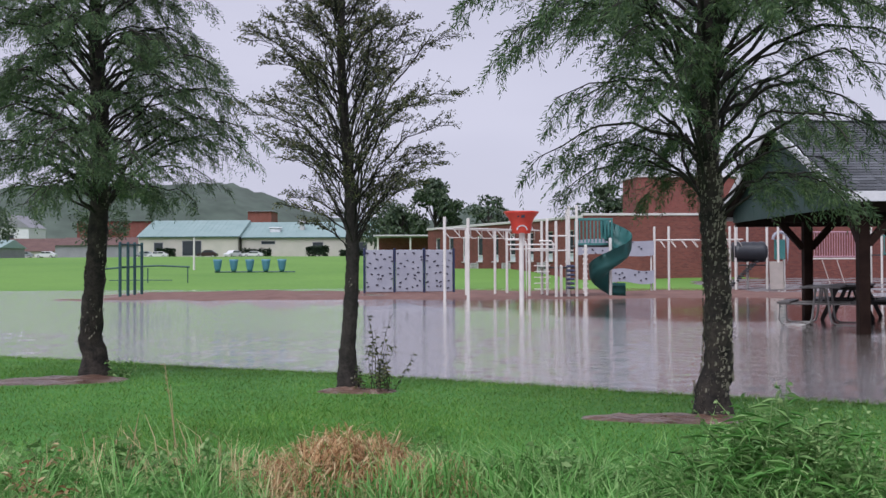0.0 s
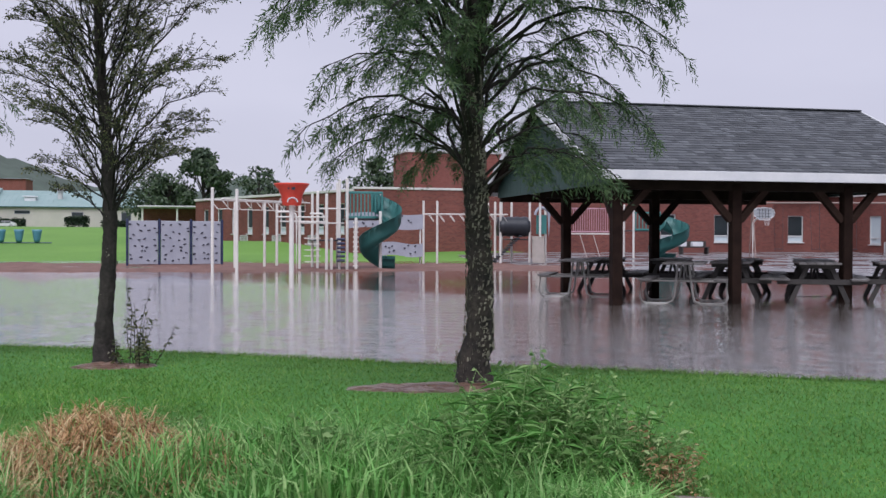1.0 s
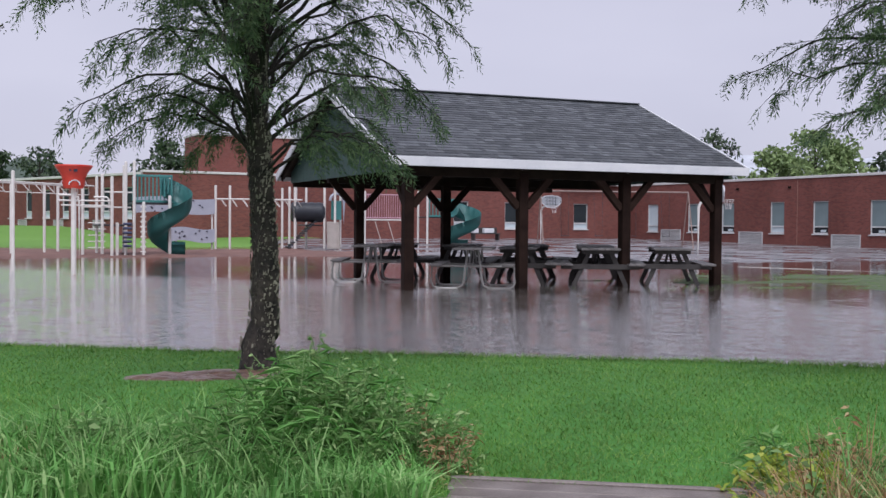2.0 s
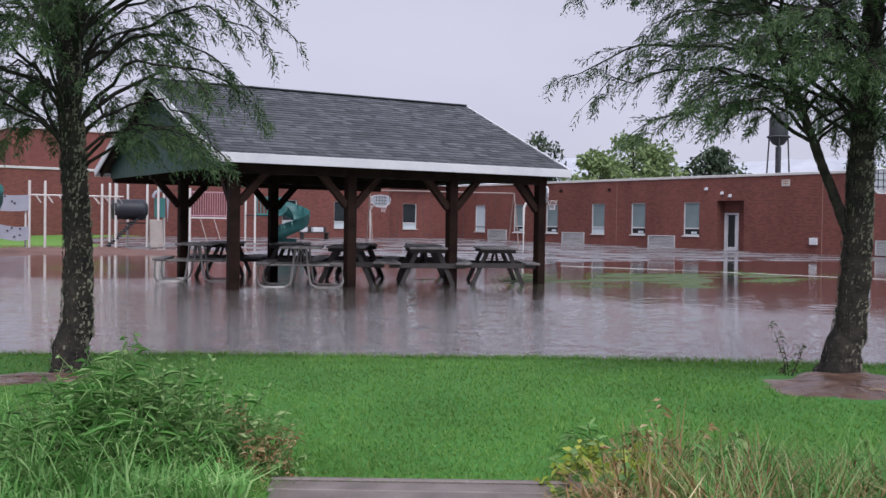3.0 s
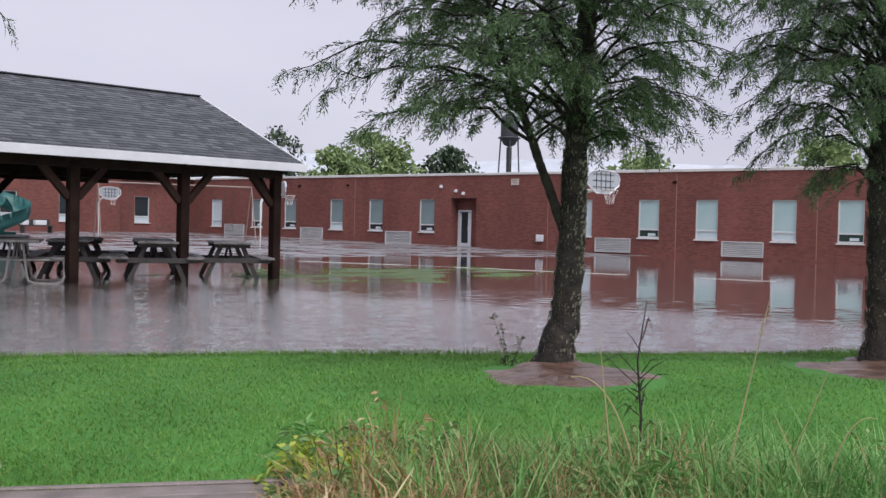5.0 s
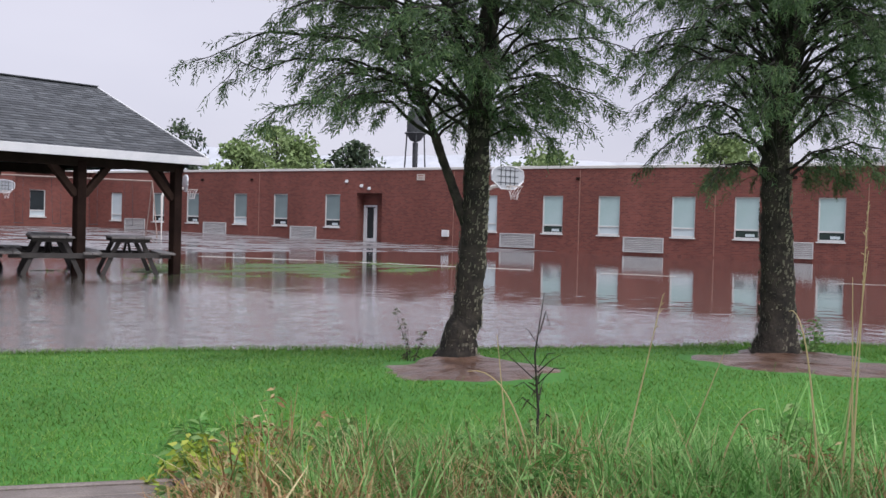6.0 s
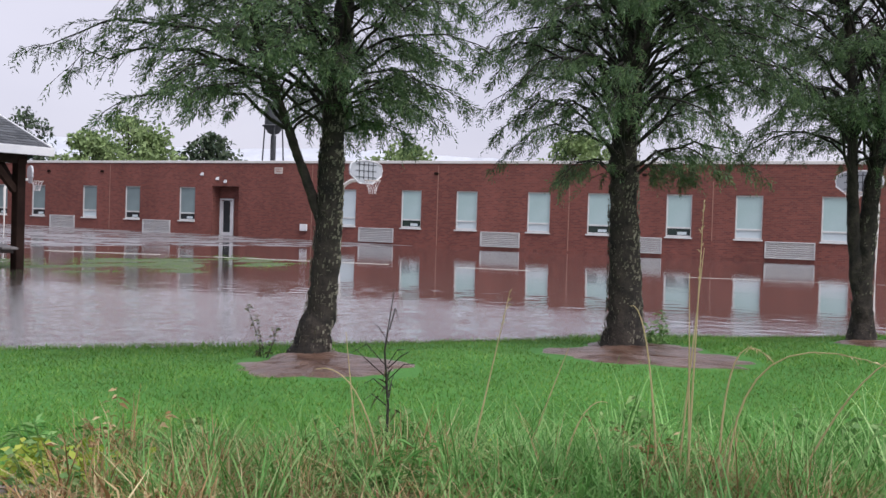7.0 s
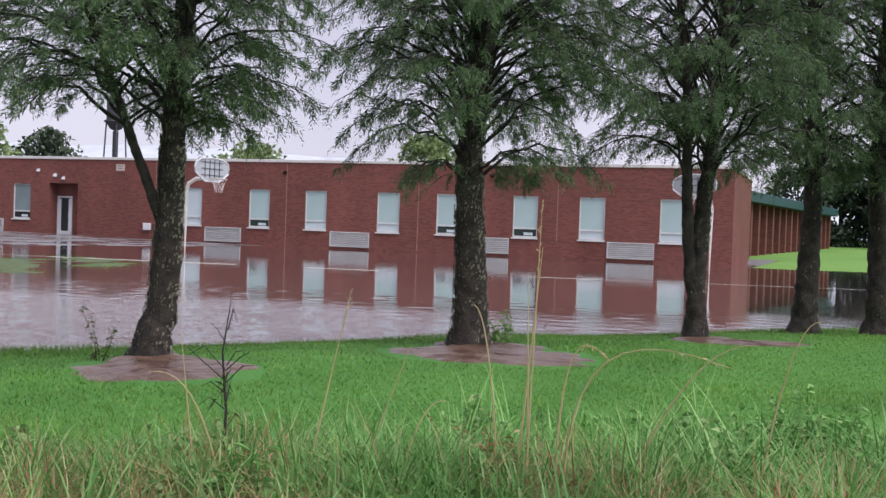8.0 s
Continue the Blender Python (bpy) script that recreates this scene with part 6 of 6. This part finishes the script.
def clump(name, label, a0, a1, r0, r1, n, h0, h1, w, material, seed, bend=0.6, cover=None):
    rs = np.random.RandomState(seed)
    x, y, r = polar(n, r0, r1, a0, a1, rs, 1.0)
    ang = np.degrees(np.arctan2(x, y))
    u = (ang - a0) / (a1 - a0)
    den = 0.5 + 0.5 * vnoise(x * 3, y * 3, seed)
    keep = rs.uniform(0, 1, n) < np.clip(den + 0.25, 0.1, 1)
    x, y, u, r = x[keep], y[keep], u[keep], r[keep]
    h = (h0 + (h1 - h0) * rs.uniform(0, 1, len(x)) ** 1.5) * (0.55 + 0.45 * np.sin(np.pi * np.clip(u, 0, 1)) ** 0.5) * np.clip(0.6 + 0.5 * vnoise(x * 2.5, y * 2.5, seed + 1), 0.35, 1.1)
    z = heights(x, y)[0]
    if cover is not None:
        z = z + cover(x, y)
    v, f = blades(x, y, z - 0.02, h, w * rs.uniform(0.6, 1.4, len(x)), rs, bend, 2)
    return tagged(bulk(name, v, f, material), label, "grass", kind="stuff")


clump("tall_grass", "rank green grass along the bank", -28, -9, 4.3, 6.2, 14000, 0.12, 0.36, 0.010, M_TALL, 31, 0.9)
clump("tall_grass", "blue-green long grass along the bank", -6, 14, 4.0, 5.1, 9000, 0.12, 0.40, 0.012, M_TALL, 32, 0.9)
clump("tall_grass", "rank green grass beside the planks", 10, 23.5, 3.8, 4.9, 5000, 0.14, 0.40, 0.011, M_TALL, 33, 0.9)
clump("tall_grass", "rank green grass along the bank", 39.5, 94, 3.2, 4.75, 34000, 0.10, 0.44, 0.0075, M_TALL, 34, 0.9)
clump("tall_grass", "rank green grass at the far end of the bank", 72, 94, 4.2, 6.5, 7000, 0.12, 0.38, 0.010, M_TALL, 35, 0.9)
clump("dead_grass", "brown withered grass among green blades", 39, 62, 3.4, 4.6, 5500, 0.10, 0.38, 0.008, M_DEAD, 36, 0.8)
clump("dead_grass", "brown withered grass among green blades", 55, 90, 3.3, 4.4, 9000, 0.10, 0.34, 0.008, M_DEAD, 37, 0.8)
clump("dead_grass", "brown withered grass among green blades", -26, -8, 4.4, 5.8, 1700, 0.10, 0.28, 0.010, M_DEAD, 38, 0.8)

clump("dry_grass", "straw-coloured dry grass among green blades", 40, 74, 3.3, 4.5, 900, 0.14, 0.46, 0.006, M_STRAW, 96, 0.7)
clump("dead_grass", "brown withered grass tangle on the bank", 40, 58, 3.5, 4.7, 4500, 0.12, 0.42, 0.009, M_DEAD, 97, 0.9)
clump("dry_grass", "straw-coloured dry grass among green blades", -27, -6, 4.4, 5.6, 1500, 0.14, 0.40, 0.007, M_STRAW, 98, 0.7)
clump("tall_grass", "pale green arching grass on the bank", 60, 94, 3.4, 4.4, 9000, 0.20, 0.50, 0.008, M_TALL, 99, 0.95)

def tufts(name, label, a0, a1, r0, r1, count, each, length, w, material, seed, arch=1.0):
    """Tussocks of long blades that rise from one foot and arch over outward."""
    rs = np.random.RandomState(seed)
    cx, cy, _ = polar(count, r0, r1, a0, a1, rs, 1.0)
    n = count * each
    grow = np.repeat(rs.uniform(0.6, 1.15, count), each)
    x, y = np.repeat(cx, each) + rs.normal(size=n) * 0.035, np.repeat(cy, each) + rs.normal(size=n) * 0.035
    z = heights(x, y)[0] - 0.01
    az = rs.uniform(0, 2 * np.pi, n)
    out = np.stack([np.cos(az), np.sin(az), 0 * az], -1)
    sd = np.stack([-np.sin(az), np.cos(az), 0 * az], -1) * (w * rs.uniform(0.6, 1.3, n) / 2)[:, None]
    L = length * grow * rs.uniform(0.45, 1.15, n)
    bend = arch * rs.uniform(0.3, 1.5, n)
    p, th = np.stack([x, y, z], -1), rs.uniform(0.05, 0.4, n)
    rows = [p - sd, p + sd]
    for k in range(1, 5):
        th = th + bend * 0.36
        p = p + (out * np.sin(th)[:, None] + np.array([0, 0, 1.0]) * np.cos(th)[:, None]) * (L / 4)[:, None]
        rows += [p - sd * (1 - k / 4.3), p + sd * (1 - k / 4.3)]
    v = np.stack(rows, 1).reshape(-1, 3)
    k = np.arange(n)[:, None] * 10
    f = np.concatenate([k + [2 * q, 2 * q + 1, 2 * q + 3, 2 * q + 2] for q in range(4)])
    return tagged(bulk(name, v, f, material), label, "grass", kind="stuff")


tufts("tussock_grass", "long green arching grass tussocks on the bank", 58, 95, 3.6, 5.0, 120, 64, 0.50, 0.010, M_TALL, 301)
tufts("tussock_grass", "long green arching grass tussocks on the bank", 44, 60, 3.6, 4.6, 50, 54, 0.42, 0.010, M_TALL, 302)
tufts("tussock_grass", "long green arching grass tussocks beside the leafy bush", -28, 23, 4.2, 5.3, 95, 60, 0.42, 0.009, M_TALL, 303)
tufts("dry_tussock", "straw-brown dry grass tussocks on the bank", 41, 62, 3.7, 4.6, 50, 70, 0.34, 0.008, M_DEAD, 304, 0.8)
tufts("dry_tussock", "straw-brown dry grass tussocks on the bank", 58, 90, 3.5, 4.4, 52, 60, 0.38, 0.008, M_DEAD, 305, 0.8)
tufts("dry_tussock", "straw-brown dry grass tussocks by the dead grass heap", -26, -2, 4.5, 5.4, 26, 45, 0.32, 0.007, M_STRAW, 306, 0.9)

# the fallen heap of dead grass
HX, HY = -0.50, 5.15


def heap_h(x, y):
    return 0.20 * np.exp(-((x - HX) / 0.30) ** 2 - ((y - HY) / 0.35) ** 2) * (1 + 0.45 * vnoise(x * 7, y * 7, 4)) + 0.13 * np.exp(-((x - HX - 0.35) / 0.65) ** 2 - ((y - HY + 0.25) / 0.42) ** 2) + 0.02 * vnoise(x * 16, y * 16, 14)


rs = np.random.RandomState(51)
n = 11000
x, y = HX + 0.15 + rs.normal(size=n) * 0.50, HY - 0.05 + rs.normal(size=n) * 0.36
hh = heap_h(x, y)
ok = hh > 0.03
x, y, hh = x[ok], y[ok], hh[ok]
n = len(x)
z = heights(x, y)[0] + hh * rs.uniform(0.55, 1.05, n)
e = 0.02
gxh, gyh = (heap_h(x + e, y) - hh) / e, (heap_h(x, y + e) - hh) / e
dr = np.stack([-gxh, -gyh, 0 * x], -1) + rs.normal(size=(n, 3)) * (0.9, 0.9, 0.45)
dr /= np.linalg.norm(dr, axis=1)[:, None]
dr[:, 2] -= 0.45
L = rs.uniform(0.06, 0.26, n)
base = np.stack([x, y, z], -1)
sd = np.cross(dr, (0, 0, 1.0))
sd /= np.linalg.norm(sd, axis=1)[:, None] + 1e-9
sd *= 0.0028
m1 = base + dr * (L * 0.5)[:, None] + (0, 0, 0.035)
tp = base + dr * L[:, None]
v = np.stack([base - sd, base + sd, m1 + sd, m1 - sd, tp], 1).reshape(-1, 3)
k = np.arange(n)[:, None] * 5
f = np.concatenate([k + [0, 1, 2], k + [0, 2, 3], k + [3, 2, 4]])
tagged(bulk("dead_grass_heap", v, f, M_DEAD), "orange-brown heap of flattened dead grass", "dead grass", kind="stuff")
clump("tall_grass", "green blades poking through dead grass", -13, 3, 4.5, 5.6, 1500, 0.15, 0.45, 0.010, M_TALL, 39, 0.9, cover=lambda x, y: heap_h(x, y) * 0.6)


# broad-leaved weeds
def weed(name, label, cx, cy, w, d, h, stems, leaves, material, seed, lsize=0.05, lwid=0.022, stalk=M_WEED):
    rs = np.random.RandomState(seed)
    g = gz_at(cx, cy)
    t = thing(name, Matrix.Translation((cx, cy, g)), label, "weeds")
    wood, fb, fw, fl = [], [], [], []
    for q in range(stems):
        px, py = rs.normal() * w * 0.45, rs.normal() * d * 0.45
        hh = h * rs.uniform(0.5, 1.05) * math.exp(-0.35 * ((px / w) ** 2 + (py / d) ** 2) * 2)
        d0 = np.array([px * 0.5 / w * 0.6 + rs.normal() * 0.2, rs.normal() * 0.25, 1.0])
        st = curve_from((px, py, -0.02), d0 / np.linalg.norm(d0), hh, 8, rs, 0.3, 0.08)
        wood.append(tube_arrays(st, np.linspace(0.004, 0.0015, 9), 4))
        m = rs.poisson(leaves)
        s = rs.uniform(0.15, 1.0, m) * 7.99
        k = s.astype(int)
        fb.append(st[k] + (st[k + 1] - st[k]) * (s - k)[:, None])
        wv = rs.normal(size=(m, 3)) * (1, 1, 0.4) + (0, 0, 0.15)
        fw.append(wv / np.linalg.norm(wv, axis=1)[:, None])
        fl.append(lsize * rs.uniform(0.5, 1.3, m))
    v, f = merge(wood)
    tagged(bulk("stem", v, f, stalk, t), kind="stuff")
    fb, fw, fl = np.concatenate(fb), np.concatenate(fw), np.concatenate(fl)
    v, f = fronds(fb, fw, fl, lwid * rs.uniform(0.7, 1.3, len(fl)), rs, 0.6)
    tagged(bulk("foliage", v, f, material, t), kind="stuff")
    return t


def at(a, r):
    """A spot on the bank at bearing a and distance r from where one stands when facing it."""
    return math.sin(radians(a)) * r + float(np.interp(a, [0, 30, 40, 55, 66], [0, 0.16, 0.21, 0.34, 0.41])), math.cos(radians(a)) * r + float(np.interp(a, [0, 30], [0, 0.07]))


weed("weed_bush", "dense green leafy weed bush beside the planks", *at(17.0, 4.75), 0.42, 0.35, 0.58, 130, 46, M_WEED, 61, 0.036, 0.013)
weed("weed_bush", "long-leaved pale weeds in a leafy bush", *at(16.0, 4.6), 0.45, 0.3, 0.60, 80, 30, M_TALL, 161, 0.10, 0.009)
weed("weed_bush", "green leafy weeds with dry reddish tips", *at(21.3, 4.6), 0.22, 0.25, 0.45, 60, 36, M_WEED, 62, 0.036, 0.013)
weed("weed_bush", "dry reddish-brown weeds beside the planks", *at(23.0, 4.45), 0.12, 0.15, 0.36, 24, 24, M_DEAD, 63, 0.035, 0.009)
weed("weed_bush", "small leafy weed in the lawn", *at(-0.6, 5.9), 0.13, 0.12, 0.20, 14, 16, M_WEED, 64)
weed("weed_bush", "yellow-green leafy seedling by the plank end", *at(40.6, 4.2), 0.22, 0.18, 0.30, 46, 22, M_LIME, 65, 0.045, 0.026)
weed("weed_bush", "low yellow-green leafy weeds among dry grass", *at(43.0, 3.95), 0.26, 0.16, 0.24, 46, 20, M_LIME, 75, 0.04, 0.024)
weed("weed_bush", "yellow-green leafy seedling among grass", *at(59.8, 4.1), 0.10, 0.1, 0.30, 8, 8, M_LIME, 66, 0.05, 0.026)
weed("weed_bush", "dark green leafy weeds among dry grass", *at(46.0, 4.3), 0.35, 0.25, 0.30, 44, 22, M_WEED, 67)
weed("weed_bush", "green leafy weeds among dry grass", *at(56.5, 4.2), 0.22, 0.2, 0.32, 30, 20, M_WEED, 68)
weed("weed_bush", "pale green weeds at the bank's edge", *at(85.5, 5.0), 0.5, 0.35, 0.40, 60, 26, M_TALL, 69)
weed("weed_bush", "pale green grassy weeds", *at(-21.0, 5.0), 0.4, 0.3, 0.34, 50, 22, M_TALL, 70)
weed("sapling", "thin leafy sapling beside a slim tree", -0.60, 9.62, 0.20, 0.15, 0.75, 16, 26, M_NEEDLE2, 71, 0.05, 0.02, M_BARKD)
weed("sapling", "thin leafy sapling beside a leaning tree", 6.72, 5.62, 0.08, 0.08, 0.45, 5, 18, M_NEEDLE2, 72, 0.04, 0.018, M_BARKD)
weed("sapling", "low leafy shoot beside a tree trunk", -3.25, 10.85, 0.12, 0.1, 0.26, 10, 18, M_WEED, 73)
weed("sapling", "leafy shoots hanging beside a thick trunk", 9.95, 3.62, 0.12, 0.10, 0.42, 9, 24, M_WEED, 74)

wr = random.Random(17)
MIX = ((M_WEED, "low green leafy weeds on the bank", 0.045, 0.022), (M_TALL, "pale green weeds on the bank", 0.07, 0.014), (M_DEAD, "brown withered weeds on the bank", 0.05, 0.014), (M_WEED, "dark green leafy weeds on the bank", 0.05, 0.026))
for q in range(34):
    a = wr.uniform(40, 93) if q < 22 else wr.uniform(-27, -9) if q < 30 else wr.uniform(0, 12)
    rr = wr.uniform(3.5, 4.5) if q < 22 else wr.uniform(4.5, 5.4)
    mt, lb, ls, lw = MIX[wr.randrange(4)]
    weed("weed_bush", lb, *at(a, rr), wr.uniform(0.10, 0.22), wr.uniform(0.1, 0.2), wr.uniform(0.20, 0.40), wr.randrange(14, 30), wr.randrange(14, 24), mt, 200 + q, ls, lw)

# tall withered stalks
rs = np.random.RandomState(81)


def stalk(a, r, h, tip_a, tip_dz, label, thick=0.0045, arch=0.0, plume=True):
    """A dry grass stem from the ground at bearing a, that leans to bearing tip_a at height h."""
    bx, by = at(a, r)
    tx, ty = at(tip_a, r)
    g = gz_at(bx, by)
    t = thing("dry_stalk", Matrix.Translation((bx, by, g)), label, "grass stalk", "dry stalks on the bank")
    pts = []
    for k in range(13):
        u = k / 12
        e = u ** (1.0 + 1.6 * arch)
        zz = h * (u if not arch else math.sin(u * math.pi / 2 * (1 + 0.25 * arch)))
        pts.append(((tx - bx) * e, (ty - by) * e, zz))
    part("stem", one_tube(pts, list(np.linspace(thick, 0.0012, 13)), 5), M_STRAW, t)
    if plume:
        n = 26
        p = np.array(pts[9:])
        s = rs.uniform(0, 2.99, n)
        k = s.astype(int)
        b = p[k] + (p[k + 1] - p[k]) * (s - k)[:, None]
        d = (p[k + 1] - p[k]) * 10 + rs.normal(size=(n, 3)) * 0.25
        d /= np.linalg.norm(d, axis=1)[:, None]
        v, f = fronds(b, d, rs.uniform(0.012, 0.03, n), np.full(n, 0.005), rs)
        tagged(bulk("seed_head", v, f, M_STRAW, t), kind="stuff")
    return t


for a, r, h, ta, arch, plume in ((59.6, 3.9, 0.78, 61.8, 0, True), (62.0, 3.9, 0.58, 64.9, 0, False), (69.8, 3.8, 0.74, 68.0, 0.2, False), (71.2, 3.7, 1.10, 71.6, 0, True), (71.4, 3.75, 0.86, 71.0, 0, False), (70.6, 3.8, 0.95, 71.7, 0, False),
                                 (72.8, 3.7, 0.62, 75.4, 1, True), (73.2, 3.7, 0.62, 81.5, 1, True), (76.0, 3.8, 0.64, 82.9, 0.1, False), (83.0, 3.9, 0.72, 85.9, 0.1, False), (55.8, 3.8, 0.50, 52.2, 0.3, False), (54.6, 3.9, 0.62, 53.6, 0, False),
                                 (-13.6, 5.2, 0.62, -14.5, 0, True), (-13.8, 5.2, 0.52, -14.2, 0, False), (64.5, 3.8, 0.40, 67.0, 0.3, False)):
    stalk(a, r, h, ta, 0, "long dry straw-coloured grass stalk", 0.005, arch, plume)

# the dead branching weed
bx, by = at(55.7, 4.2)
dw = thing("dead_weed", Matrix.Translation((bx, by, gz_at(bx, by))), "dark dead branching weed stalk", "weed stalk")
part("stem", one_tube([(0, 0, 0), (0.01, 0, 0.3), (-0.01, 0.01, 0.52), (0.03, 0, 0.76)], [0.007, 0.0055, 0.004, 0.0015], 6), M_BARKD, dw)
rs = np.random.RandomState(91)
for k in range(11):
    z = rs.uniform(0.3, 0.62)
    a = rs.uniform(0, 6.28)
    l = rs.uniform(0.05, 0.19)
    part("twig", one_tube([(0.005, 0, z), (l * 0.6 * math.cos(a), l * 0.6 * math.sin(a), z + l * 0.5), (l * math.cos(a), l * math.sin(a), z + l * rs.uniform(0.2, 0.9))], [0.0025, 0.002, 0.001], 4), M_BARKD, dw)

n = 26
b = np.stack([rs.normal(size=n) * 0.022, rs.normal(size=n) * 0.022, rs.uniform(0.12, 0.46, n)], -1)
d = rs.normal(size=(n, 3)) * (1, 1, 0.5) - (0, 0, 0.6)
d /= np.linalg.norm(d, axis=1)[:, None]
v, f = fronds(b, d, rs.uniform(0.03, 0.07, n), rs.uniform(0.005, 0.010, n), rs, 1.0)
tagged(bulk("withered_leaf", v, f, M_NEEDLE2, dw, "withered hanging brown leaves"), kind="stuff")

# grey planks at the foot of the bank
deck = thing("plank_walk", Matrix.Rotation(radians(-32.3), 4, "Z") @ Matrix.Translation((0, 0, 0.145)), "wet grey weathered plank walk at the bank", "boardwalk")
for k in range(8):
    part("plank", one_box((rs.uniform(-0.02, 0.02), 4.34 - 0.15 * k, rs.uniform(-0.004, 0.004)), (1.17, 0.138, 0.045), None, 0.008), M_DECK, deck)
part("end_post", one_box((0.63, 4.24, 0.0), (0.10, 0.32, 0.14), None, 0.012), M_DECK, deck)
part("edge_board", one_box((0.0, 4.43, -0.02), (1.2, 0.035, 0.10), None, 0.006), M_DECK, deck)
clump("dead_leaves", "rust-brown wet leaves beside the planks", 23.0, 27, 4.35, 4.75, 900, 0.01, 0.04, 0.03, M_DEAD, 95, 2.0)

# half-drowned kerb across the flooded yard
KERB = [(20.6, 28.6), (22.8, 23.7), (24.6, 16.8), (26.0, 11.0), (28.0, 5.7), (29.8, 0.5)]
kerb = thing("kerb", Matrix.Identity(4), "pale concrete kerb just breaking the flood water", "kerb", kind="structure")
for (x0, y0), (x1, y1) in zip(KERB, KERB[1:]):
    L = math.hypot(x1 - x0, y1 - y0)
    n = max(1, round(L / 1.8))
    for k in range(n):
        u0, u1 = k / n, (k + 1) / n
        a, b = Vector((x0 + (x1 - x0) * u0, y0 + (y1 - y0) * u0, -0.09)), Vector((x0 + (x1 - x0) * u1, y0 + (y1 - y0) * u1, -0.09))
        d = b - a
        part("kerb_stone", one_box((0, 0, 0), (d.length - 0.012, 0.14, 0.188 + rs.uniform(-0.02, 0.014)), Matrix.Translation((a + b) / 2) @ d.to_track_quat("X", "Z").to_matrix().to_4x4(), 0.02), M_KERB, kerb)
